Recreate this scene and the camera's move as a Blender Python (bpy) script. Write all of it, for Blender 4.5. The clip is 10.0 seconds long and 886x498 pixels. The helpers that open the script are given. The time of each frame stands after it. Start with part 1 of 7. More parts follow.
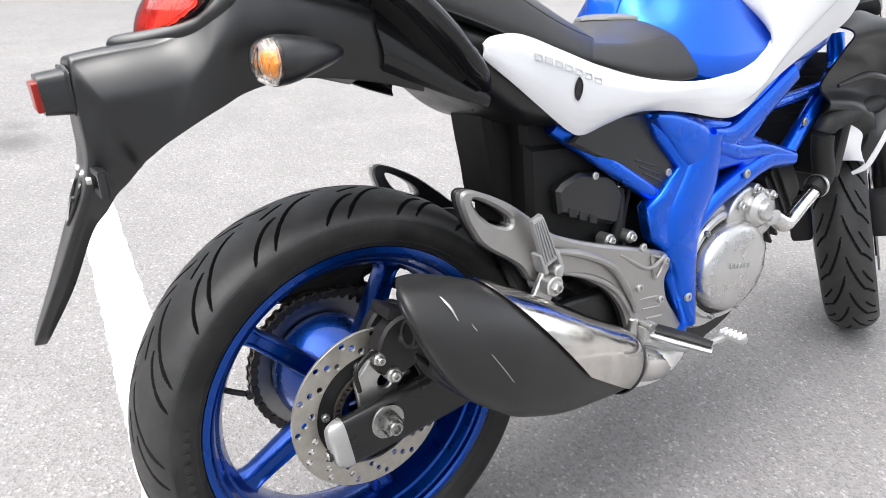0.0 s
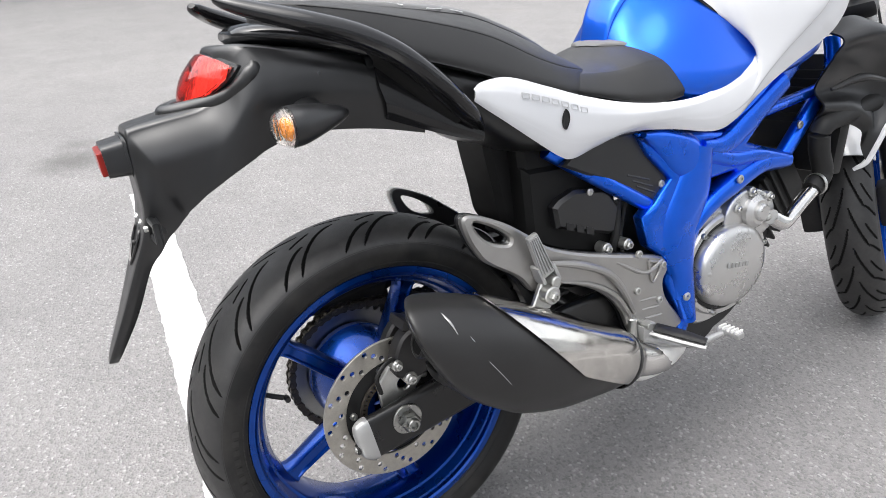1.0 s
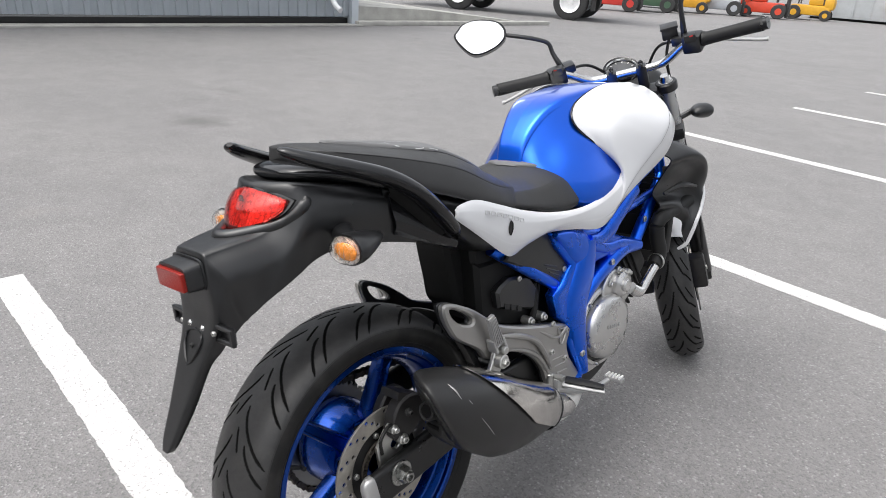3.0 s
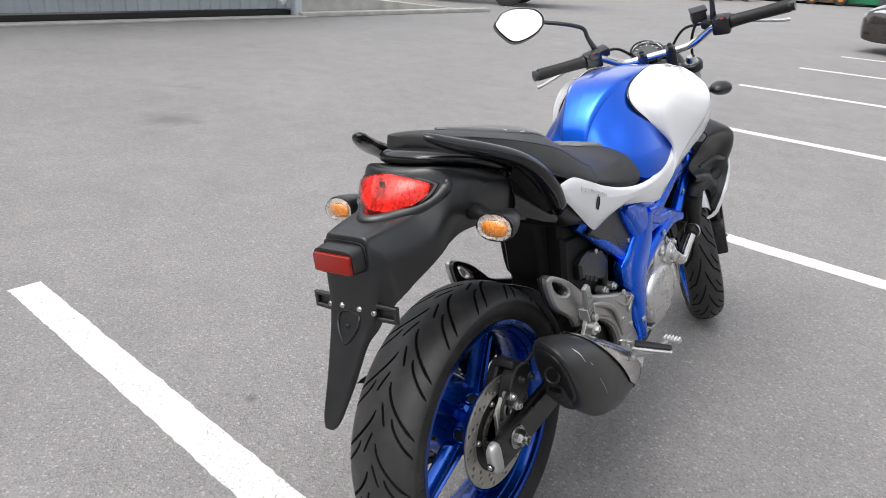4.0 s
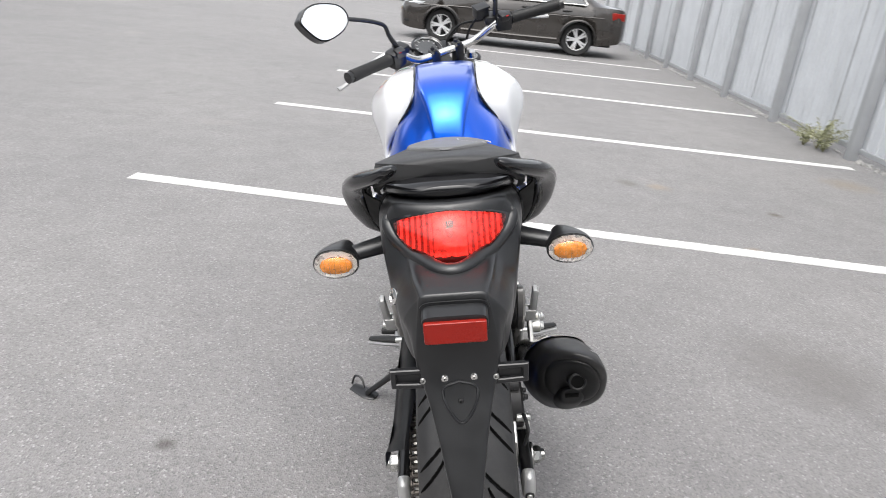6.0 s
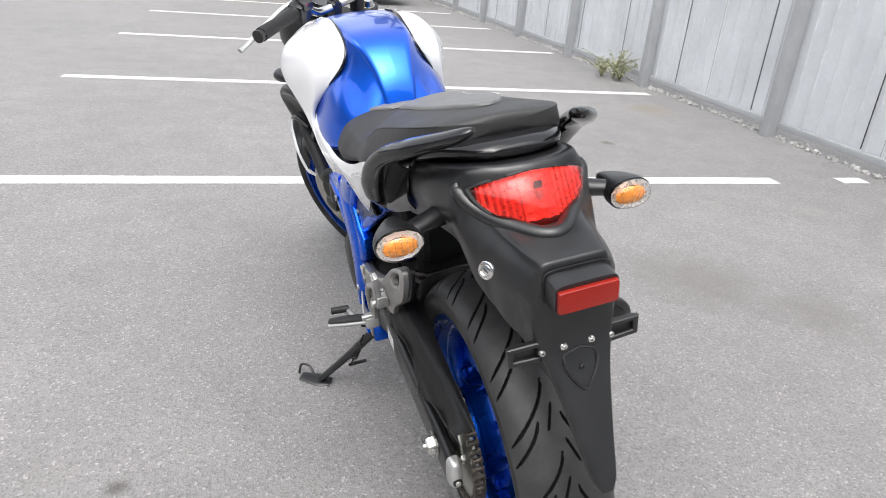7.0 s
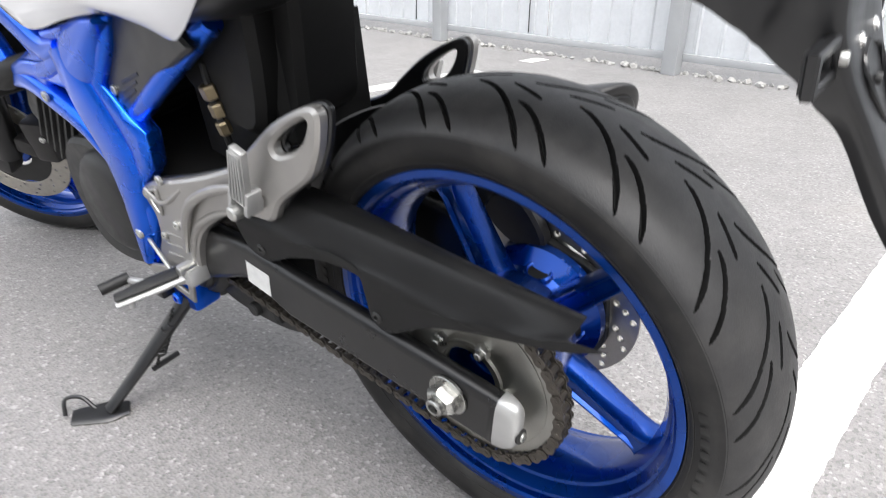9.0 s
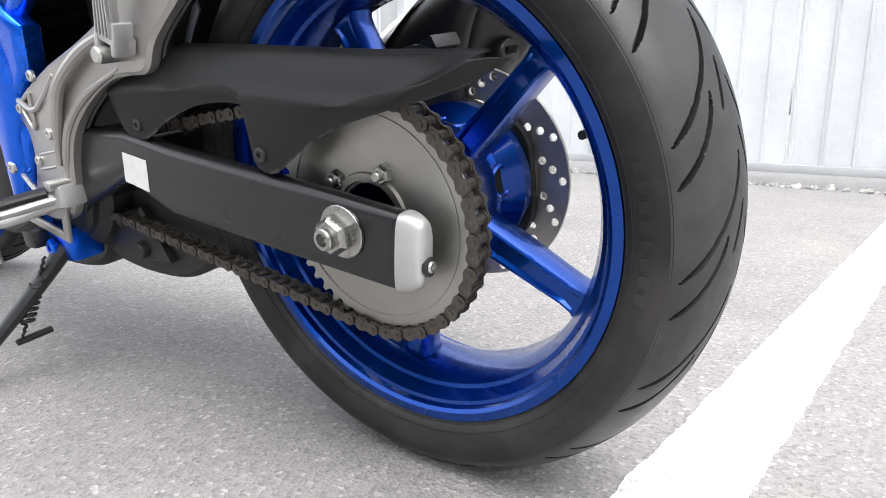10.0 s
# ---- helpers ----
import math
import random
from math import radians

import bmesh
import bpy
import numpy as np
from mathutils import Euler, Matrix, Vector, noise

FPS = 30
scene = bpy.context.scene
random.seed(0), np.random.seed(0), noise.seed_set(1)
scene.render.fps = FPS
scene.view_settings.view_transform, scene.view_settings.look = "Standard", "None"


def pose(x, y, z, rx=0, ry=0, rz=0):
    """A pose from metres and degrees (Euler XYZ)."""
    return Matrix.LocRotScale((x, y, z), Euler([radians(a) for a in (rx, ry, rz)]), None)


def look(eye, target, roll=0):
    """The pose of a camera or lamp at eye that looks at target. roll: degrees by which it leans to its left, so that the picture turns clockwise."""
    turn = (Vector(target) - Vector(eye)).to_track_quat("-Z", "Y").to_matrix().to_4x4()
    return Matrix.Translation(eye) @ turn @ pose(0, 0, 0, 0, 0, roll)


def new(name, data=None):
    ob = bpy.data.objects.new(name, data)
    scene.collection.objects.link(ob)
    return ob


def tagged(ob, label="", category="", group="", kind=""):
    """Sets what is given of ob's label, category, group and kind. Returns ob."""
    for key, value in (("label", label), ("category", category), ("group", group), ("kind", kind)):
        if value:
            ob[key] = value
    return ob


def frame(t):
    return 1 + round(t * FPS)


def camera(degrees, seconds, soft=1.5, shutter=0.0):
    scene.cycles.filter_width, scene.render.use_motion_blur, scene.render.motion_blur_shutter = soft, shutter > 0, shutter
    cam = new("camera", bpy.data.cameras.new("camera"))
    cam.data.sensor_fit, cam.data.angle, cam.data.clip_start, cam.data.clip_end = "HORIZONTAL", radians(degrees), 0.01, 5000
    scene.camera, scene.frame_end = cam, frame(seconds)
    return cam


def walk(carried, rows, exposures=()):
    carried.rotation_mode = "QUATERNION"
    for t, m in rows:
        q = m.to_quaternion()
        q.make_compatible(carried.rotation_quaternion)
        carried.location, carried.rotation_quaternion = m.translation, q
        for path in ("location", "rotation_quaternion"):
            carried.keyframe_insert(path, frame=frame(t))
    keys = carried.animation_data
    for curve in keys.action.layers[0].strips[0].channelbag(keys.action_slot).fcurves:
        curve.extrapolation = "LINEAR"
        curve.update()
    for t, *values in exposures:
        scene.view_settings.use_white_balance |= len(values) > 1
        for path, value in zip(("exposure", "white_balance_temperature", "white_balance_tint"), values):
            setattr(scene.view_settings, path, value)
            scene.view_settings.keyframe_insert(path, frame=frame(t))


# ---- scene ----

# ---- camera ----
EXPOSURES = [(0.0, 2.0), (0.5, 1.78), (1.0, 1.7), (1.5, 1.62), (2.0, 1.5), (3.5, 1.12), (4.5, 1.27), (6.0, 1.34), (7.5, 1.6), (8.0, 1.75), (9.0, 1.97), (10.0, 2.15)]
cam = camera(67.41, 10.0, soft=0.75, shutter=0.2)
# seconds, eye in metres, turn in degrees
PATH = [
    (0.0, 0.7343, -0.3493, 0.9449, 63.15, -2.51, 56.39),
    (0.5, 0.8445, -0.3382, 1.0266, 62.35, -0.49, 59.61),
    (1.0, 0.8365, -0.3448, 1.0471, 61.75, 1.26, 59.06),
    (1.5, 0.7790, -0.3632, 1.1009, 63.18, 1.27, 56.83),
    (2.0, 0.7317, -0.4156, 1.1422, 64.66, -0.88, 50.74),
    (2.2, 0.7463, -0.4575, 1.1561, 64.75, -2.86, 47.40),
    (3.3, 0.8268, -0.8139, 1.2247, 67.20, -3.19, 41.93),
    (3.5, 0.7831, -0.8690, 1.2157, 66.65, -2.02, 40.97),
    (4.0, 0.6219, -0.9833, 1.2067, 66.34, -2.92, 37.28),
    (4.5, 0.4494, -1.1172, 1.2043, 65.97, -2.75, 25.55),
    (5.0, 0.2689, -1.1410, 1.1868, 67.09, -2.35, 18.09),
    (5.5, 0.0618, -1.0794, 1.1763, 68.15, -2.35, 9.75),
    (6.0, -0.1336, -1.0645, 1.1665, 68.09, -5.60, 0.15),
    (6.2, -0.2194, -1.0673, 1.1670, 65.49, -5.28, -5.22),
    (7.3, -0.5670, -0.8317, 1.1015, 65.58, -4.19, -22.95),
    (7.5, -0.6026, -0.7718, 1.0961, 65.06, -4.12, -27.17),
    (8.0, -0.6716, -0.5801, 1.0679, 66.39, -3.07, -42.56),
    (8.5, -0.6469, -0.4325, 0.9577, 63.90, -0.72, -47.18),
    (9.0, -0.5957, -0.3589, 0.7222, 65.00, -0.71, -50.94),
    (9.5, -0.5646, -0.3967, 0.4553, 75.02, -0.95, -53.14),
    (10.0, -0.5592, -0.4091, 0.3821, 78.36, -0.40, -54.65),
]
walk(cam, [(t, pose(*row)) for t, *row in PATH], exposures=EXPOSURES)

# ---- overcast daylight ----
world = bpy.data.worlds.new("overcast_sky")
scene.world = world
world.use_nodes = True
wn, wl = world.node_tree.nodes, world.node_tree.links
sky = wn.new("ShaderNodeTexSky")
sky.sky_type = "NISHITA"
sky.sun_disc = False
sky.sun_elevation, sky.sun_rotation = radians(64), radians(205)
sky.dust_density, sky.air_density, sky.ozone_density = 4.0, 1.0, 1.0
grey = wn.new("ShaderNodeHueSaturation")
grey.inputs["Saturation"].default_value = 0.2
wl.new(sky.outputs["Color"], grey.inputs["Color"])
wl.new(grey.outputs["Color"], wn["Background"].inputs["Color"])
wn["Background"].inputs["Strength"].default_value = 0.15
sun_data = bpy.data.lights.new("sun", "SUN")
sun_data.energy, sun_data.angle, sun_data.color = 0.45, radians(70), (1.0, 0.97, 0.93)
sun = new("sun", sun_data)
sun.matrix_world = look((0, 0, 0), (-math.sin(radians(205)) * math.cos(radians(64)), -math.cos(radians(205)) * math.cos(radians(64)), -math.sin(radians(64))))


# ---- materials ----
def ramp(nt, fac, stops):
    node = nt.nodes.new("ShaderNodeValToRGB")
    while len(node.color_ramp.elements) < len(stops):
        node.color_ramp.elements.new(0.5)
    for el, (p, c) in zip(node.color_ramp.elements, stops):
        el.position, el.color = p, (*c, 1) if len(c) == 3 else c
    nt.links.new(fac, node.inputs[0])
    return node.outputs[0]


def noise_at(nt, scale, detail=4.0, rough=0.55, kind="Object", stretch=None):
    tc = nt.nodes.new("ShaderNodeTexCoord")
    src = tc.outputs[kind]
    if stretch:
        mp = nt.nodes.new("ShaderNodeMapping")
        mp.inputs["Scale"].default_value = stretch
        nt.links.new(src, mp.inputs[0])
        src = mp.outputs[0]
    n = nt.nodes.new("ShaderNodeTexNoise")
    n.inputs["Scale"].default_value, n.inputs["Detail"].default_value, n.inputs["Roughness"].default_value = scale, detail, rough
    nt.links.new(src, n.inputs["Vector"])
    return n.outputs[0]


def mix(nt, fac, a, b, blend="MIX"):
    m = nt.nodes.new("ShaderNodeMix")
    m.data_type, m.blend_type = "RGBA", blend
    for sock, v in ((m.inputs[0], fac), (m.inputs[6], a), (m.inputs[7], b)):
        if isinstance(v, (int, float)):
            sock.default_value = v
        elif isinstance(v, tuple):
            sock.default_value = (*v, 1)
        else:
            nt.links.new(v, sock)
    return m.outputs[2]


def bump(nt, bsdf, height, strength, distance):
    b = nt.nodes.new("ShaderNodeBump")
    b.inputs["Strength"].default_value, b.inputs["Distance"].default_value = strength, distance
    nt.links.new(height, b.inputs["Height"])
    if bsdf.inputs["Normal"].is_linked:
        nt.links.new(bsdf.inputs["Normal"].links[0].from_socket, b.inputs["Normal"])
    nt.links.new(b.outputs[0], bsdf.inputs["Normal"])


def surface(name, base, rough=0.5, metal=0.0, vary=0.12, scale=60.0, grain=900.0, relief=0.0, depth=0.0005, rough_vary=0.08, coat=0.0, kind="Object", dust=0.0, shine=0.5):
    """A paint, plastic, rubber or metal with cloudy and fine variation, scuffed gloss and fine relief."""
    m = bpy.data.materials.new(name)
    m.use_nodes = True
    nt = m.node_tree
    p = nt.nodes["Principled BSDF"]
    big, fine = noise_at(nt, scale, kind=kind), noise_at(nt, grain, 2.0, kind=kind)
    lo, hi = tuple(c * (1 - vary) for c in base), tuple(min(1, c * (1 + vary)) for c in base)
    col = ramp(nt, big, [(0.3, lo), (0.7, hi)])
    col = mix(nt, 0.25, col, ramp(nt, fine, [(0.35, lo), (0.65, hi)]))
    if dust:
        cloud = noise_at(nt, scale * 0.35, 5.0, 0.65, kind=kind)
        col = mix(nt, ramp(nt, cloud, [(0.45, (0, 0, 0)), (0.75, (dust, dust, dust))]), col, (0.42, 0.39, 0.35))
    nt.links.new(col, p.inputs["Base Color"])
    nt.links.new(ramp(nt, big, [(0.25, (rough - rough_vary,) * 3), (0.75, (rough + rough_vary,) * 3)]), p.inputs["Roughness"])
    p.inputs["Metallic"].default_value = metal
    p.inputs["Specular IOR Level"].default_value = shine
    p.inputs["Coat Weight"].default_value, p.inputs["Coat Roughness"].default_value = coat, 0.04
    if relief:
        bump(nt, p, fine, relief, depth)
    return m


def asphalt():
    m = bpy.data.materials.new("worn_asphalt")
    m.use_nodes = True
    nt = m.node_tree
    p = nt.nodes["Principled BSDF"]
    tc = nt.nodes.new("ShaderNodeTexCoord")
    stone = nt.nodes.new("ShaderNodeTexVoronoi")
    stone.inputs["Scale"].default_value = 190.0
    nt.links.new(tc.outputs["Object"], stone.inputs["Vector"])
    sep = nt.nodes.new("ShaderNodeSeparateColor")
    nt.links.new(stone.outputs["Color"], sep.inputs[0])
    grit = noise_at(nt, 420.0, 3.0)
    speck = ramp(nt, sep.outputs[0], [(0.0, (0.1, 0.099, 0.097)), (0.38, (0.177, 0.175, 0.172)), (0.93, (0.217, 0.214, 0.209)), (0.99, (0.36, 0.354, 0.344))])
    col = mix(nt, 0.36, speck, ramp(nt, grit, [(0.3, (0.1, 0.099, 0.097)), (0.7, (0.268, 0.264, 0.258))]))
    patch = noise_at(nt, 0.55, 6.0, 0.6)
    col = mix(nt, 0.55, col, ramp(nt, patch, [(0.3, (0.82, 0.82, 0.82)), (0.7, (1.12, 1.11, 1.09))]), "MULTIPLY")
    worn = noise_at(nt, 4.0, 6.0, 0.65)
    col = mix(nt, 0.6, col, ramp(nt, worn, [(0.3, (0.9, 0.9, 0.9)), (0.7, (1.2, 1.2, 1.2))]), "MULTIPLY")
    oil = noise_at(nt, 1.7, 3.0, 0.5)
    col = mix(nt, ramp(nt, oil, [(0.69, (0, 0, 0)), (0.78, (0.4, 0.4, 0.4))]), col, (0.1, 0.097, 0.092))
    # single stains: place, size, colour, how strong
    edge = noise_at(nt, 9.0, 5.0, 0.7)
    for x, y, size, tint, most in ((-0.74, 0.33, 0.03, (0.05, 0.045, 0.04), 0.8), (-0.745, -0.01, 0.022, (0.05, 0.045, 0.04), 0.6), (-2.5, -0.36, 0.17, (0.07, 0.068, 0.065), 0.75), (-2.75, -0.3, 0.09, (0.08, 0.078, 0.074), 0.5), (-3.93, 1.75, 0.22, (0.09, 0.088, 0.084), 0.7), (1.47, 3.36, 0.09, (0.24, 0.19, 0.13), 0.5), (1.25, 3.4, 0.08, (0.1, 0.09, 0.075), 0.6), (1.65, 2.22, 0.07, (0.26, 0.2, 0.14), 0.5), (3.16, 3.97, 0.22, (0.2, 0.17, 0.13), 0.6), (1.3, 0.99, 0.3, (0.12, 0.115, 0.107), 0.6), (1.59, 0.64, 0.2, (0.12, 0.115, 0.107), 0.55), (2.1, 2.95, 0.05, (0.07, 0.055, 0.04), 0.8)):
        far = nt.nodes.new("ShaderNodeVectorMath")
        far.operation = "DISTANCE"
        far.inputs[1].default_value = (x, y, 0)
        nt.links.new(tc.outputs["Object"], far.inputs[0])
        rag = nt.nodes.new("ShaderNodeMath")
        rag.operation = "MULTIPLY_ADD"
        nt.links.new(edge, rag.inputs[0])
        rag.inputs[1].default_value = size * 1.6
        nt.links.new(far.outputs["Value"], rag.inputs[2])
        near = nt.nodes.new("ShaderNodeMath")
        near.operation = "DIVIDE"
        nt.links.new(rag.outputs[0], near.inputs[0])
        near.inputs[1].default_value = size * 2.6
        col = mix(nt, ramp(nt, near.outputs[0], [(0.4, (most,) * 3), (0.75, (0, 0, 0))]), col, tint)
    dirt = noise_at(nt, 0.9, 5.0, 0.6)
    col = mix(nt, ramp(nt, dirt, [(0.62, (0, 0, 0)), (0.8, (0.25, 0.25, 0.25))]), col, (0.33, 0.3, 0.26))
    col = mix(nt, 1.0, col, (1.0, 0.984, 1.0), "MULTIPLY")
    nt.links.new(col, p.inputs["Base Color"])
    p.inputs["Roughness"].default_value = 0.72
    bump(nt, p, stone.outputs["Distance"], 0.55, 0.003)
    bump(nt, p, grit, 0.4, 0.0018)
    bump(nt, p, noise_at(nt, 75.0, 4.0, 0.6), 0.4, 0.004)
    return m


def road_paint():
    m = bpy.data.materials.new("worn_white_road_paint")
    m.use_nodes = True
    nt = m.node_tree
    p = nt.nodes["Principled BSDF"]
    grit = noise_at(nt, 320.0, 3.0)
    wear = noise_at(nt, 26.0, 6.0, 0.7)
    col = ramp(nt, grit, [(0.3, (0.4, 0.395, 0.385)), (0.6, (0.64, 0.63, 0.617))])
    chips = noise_at(nt, 130.0, 4.0, 0.7)
    col = mix(nt, ramp(nt, chips, [(0.57, (0, 0, 0)), (0.63, (0.8, 0.8, 0.8))]), col, (0.19, 0.187, 0.18))
    col = mix(nt, ramp(nt, wear, [(0.58, (0, 0, 0)), (0.7, (0.5, 0.5, 0.5))]), col, (0.36, 0.35, 0.33))
    nt.links.new(col, p.inputs["Base Color"])
    p.inputs["Roughness"].default_value = 0.8
    bump(nt, p, grit, 0.4, 0.0015)
    return m


M_ASPHALT = asphalt()
M_LINE = road_paint()
M_TYRE = surface("worn_tyre_rubber", (0.008, 0.0079, 0.008), 0.52, vary=0.2, scale=30, grain=700, relief=0.15, depth=0.0006, dust=0.06, shine=0.34)
M_TREAD = surface("scuffed_tread_rubber", (0.023, 0.0227, 0.0232), 0.5, vary=0.2, scale=70, grain=500, relief=0.3, depth=0.0008, dust=0.035, shine=0.45)
# unworn rubber, kept near-black so that its colour also carries the grooves' shade
M_GROOVE_SHADE = surface("clean_rubber_and_shade_black", (0.006, 0.006, 0.006), 0.7, vary=0.2, scale=60, shine=0.2)
M_BLUE = surface("metallic_blue_paint", (0.002, 0.115, 0.74), 0.3, metal=0.9, vary=0.05, scale=8, grain=2500, coat=0.7, rough_vary=0.03)
M_FRAME = surface("deep_blue_frame_paint", (0.001, 0.115, 0.76), 0.28, metal=0.9, vary=0.08, scale=12, grain=2000, coat=0.45, rough_vary=0.04)
M_RIM = surface("blue_wheel_paint", (0.0, 0.046, 0.29), 0.28, metal=0.9, vary=0.1, scale=14, grain=1500, coat=0.45, rough_vary=0.05)
M_WHITE = surface("pearl_white_paint", (0.68, 0.685, 0.7), 0.22, vary=0.02, scale=6, coat=1.0, rough_vary=0.03)
M_PLASTIC = surface("matt_black_plastic", (0.0078, 0.008, 0.0088), 0.35, vary=0.15, scale=30, grain=1400, relief=0.12, depth=0.0003, shine=0.62)
M_GLOSS = surface("gloss_black_plastic", (0.008, 0.008, 0.009), 0.13, vary=0.1, scale=20, rough_vary=0.04)
M_SEAT = surface("grained_black_vinyl", (0.023, 0.023, 0.0235), 0.58, vary=0.12, scale=18, grain=1100, relief=0.35, depth=0.0005, shine=0.5)
M_SILVER = surface("silver_painted_aluminium", (0.84, 0.83, 0.8), 0.42, metal=0.3, vary=0.08, scale=25, grain=1300, relief=0.06, depth=0.0003)
M_CHROME = surface("polished_steel", (0.72, 0.71, 0.69), 0.16, metal=1.0, vary=0.1, scale=40, rough_vary=0.07)
M_STEEL = surface("zinc_steel", (0.5, 0.5, 0.48), 0.36, metal=0.9, vary=0.15, scale=60, rough_vary=0.1)
M_DARKSTEEL = surface("dirty_chain_steel", (0.085, 0.075, 0.065), 0.5, metal=0.7, vary=0.4, scale=120, rough_vary=0.12)
M_DARK = surface("dark_engine_grey", (0.018, 0.018, 0.018), 0.5, vary=0.25, scale=40, shine=0.35)
M_RUBBER = surface("black_rubber", (0.012, 0.012, 0.012), 0.55, vary=0.2, scale=60, relief=0.1, shine=0.35)


# ---- building helpers ----
def link_mesh(name, bm, material, smooth=True, angle=35):
    me = bpy.data.meshes.new(name)
    bmesh.ops.recalc_face_normals(bm, faces=bm.faces)
    for e in bm.edges:
        e.smooth = len(e.link_faces) != 2 or e.calc_face_angle(0) < radians(angle)
    for f in bm.faces:
        f.smooth = smooth
    bm.to_mesh(me)
    bm.free()
    for m in material if isinstance(material, (list, tuple)) else (material,):
        me.materials.append(m)
    return new(name, me)


def part(name, bm, material, parent, label="", angle=35):
    ob = link_mesh(name, bm, material, angle=angle)
    ob.parent = parent
    if label:
        tagged(ob, label)
    return ob


def thing(name, label, category, m=None, group="", kind=""):
    ob = new(name)
    ob.empty_display_size = 0.1
    if m is not None:
        ob.matrix_basis = m
    return tagged(ob, label, category, group, kind)


def join(*bms):
    """One bmesh out of several."""
    out = bms[0]
    for b in bms[1:]:
        me = bpy.data.meshes.new("tmp")
        b.to_mesh(me)
        b.free()
        out.from_mesh(me)
        bpy.data.meshes.remove(me)
    return out


def moved(bm, m):
    bmesh.ops.transform(bm, matrix=m, verts=bm.verts)
    return bm


def mirrored(bm):
    """The same on the other side of the bike."""
    for v in bm.verts:
        v.co.x = -v.co.x
    bmesh.ops.reverse_faces(bm, faces=bm.faces)
    return bm


def box(sx, sy, sz, at=(0, 0, 0), bevel=0.0, seg=2, turn=(0, 0, 0)):
    bm = bmesh.new()
    bmesh.ops.create_cube(bm, size=1)
    for v in bm.verts:
        v.co = Vector((v.co.x * sx, v.co.y * sy, v.co.z * sz))
    if bevel:
        bmesh.ops.bevel(bm, geom=list(bm.edges), offset=bevel, segments=seg, profile=0.6, affect="EDGES")
    return moved(bm, pose(*at, *turn))


def skin(rings, closed=True, caps=True):
    """A skin over rings of equally many points."""
    bm = bmesh.new()
    vs = [[bm.verts.new(p) for p in r] for r in rings]
    n = len(rings[0])
    for a, b in zip(vs, vs[1:]):
        for i in range(n if closed else n - 1):
            j = (i + 1) % n
            bm.faces.new((a[i], a[j], b[j], b[i]))
    if caps and closed:
        bm.faces.new(vs[0][::-1])
        bm.faces.new(vs[-1])
    return bm


def spline(points, n, closed=False):
    """n points on a smooth curve through the given ones."""
    P = np.array([tuple(p) for p in points], float)
    k = len(P)
    out = []
    spans = k if closed else k - 1
    for t in np.linspace(0, spans, n, endpoint=not closed):
        i = min(int(t), spans - 1)
        u = t - i
        if closed:
            p0, p1, p2, p3 = P[(i - 1) % k], P[i % k], P[(i + 1) % k], P[(i + 2) % k]
        else:
            p1, p2 = P[i], P[i + 1]
            p0 = P[i - 1] if i > 0 else 2 * p1 - p2
            p3 = P[i + 2] if i + 2 < k else 2 * p2 - p1
        out.append(0.5 * ((2 * p1) + (p2 - p0) * u + (2 * p0 - 5 * p1 + 4 * p2 - p3) * u**2 + (3 * p1 - p0 - 3 * p2 + p3) * u**3))
    return np.array(out)


def tube(points, radius, seg=12, n=None, flat=1.0, up=(0, 0, 1), caps=True):
    """A pipe along a smooth line; radius: one or one for each given point; flat: its height over its width."""
    P = spline(points, n) if n else np.array([tuple(p) for p in points], float)
    rad = radius if isinstance(radius, (list, tuple)) else [radius] * len(points)
    rad = np.interp(np.linspace(0, 1, len(P)), np.linspace(0, 1, len(rad)), rad)
    rings = []
    side0 = None
    for i, c in enumerate(P):
        d = Vector(P[min(i + 1, len(P) - 1)] - P[max(i - 1, 0)]).normalized()
        side = d.cross(Vector(up))
        if side.length < 1e-3:
            side = d.cross(Vector((1, 0, 0)))
        side.normalize()
        if side0 is not None and side.dot(side0) < 0:
            side = -side
        side0 = side
        top = side.cross(d)
        rings.append([Vector(c) + float(rad[i]) * (math.cos(a) * side + flat * math.sin(a) * top) for a in (2 * math.pi * k / seg for k in range(seg))])
    return skin(rings, caps=caps)


def lathe(profile, seg=64, closed=False, arc=2 * math.pi):
    """Turns (x, r) pairs round the x axis."""
    full = abs(arc - 2 * math.pi) < 1e-6
    rings = []
    for k in range(seg if full else seg + 1):
        a = arc * k / seg
        rings.append([(x, r * math.cos(a), r * math.sin(a)) for x, r in profile])
    if full:
        rings.append(rings[0])
    bm = skin(rings, closed=closed, caps=False)
    bmesh.ops.remove_doubles(bm, verts=bm.verts, dist=1e-6)
    return bm


def disc_x(r, x0, x1, at=(0, 0, 0), seg=24, bevel=0.0):
    """A round bar along x."""
    b = bevel
    prof = [(x0, 0.0), (x0, r - b), (x0 + b, r), (x1 - b, r), (x1, r - b), (x1, 0.0)] if b else [(x0, 0.0), (x0, r), (x1, r), (x1, 0.0)]
    return moved(lathe(prof, seg), pose(*at))


def bolt(r, h, at, axis=(1, 0, 0), hexa=False):
    """A screw head that points along an axis, with a sunk drive."""
    prof = [(0, r), (h * 0.7, r), (h, r * 0.8), (h, r * 0.42), (h * 0.5, r * 0.38), (h * 0.5, 0.0)]
    bm = lathe(prof, 6 if hexa else 14)
    q = Vector((1, 0, 0)).rotation_difference(Vector(axis))
    return moved(bm, Matrix.Translation(at) @ q.to_matrix().to_4x4())


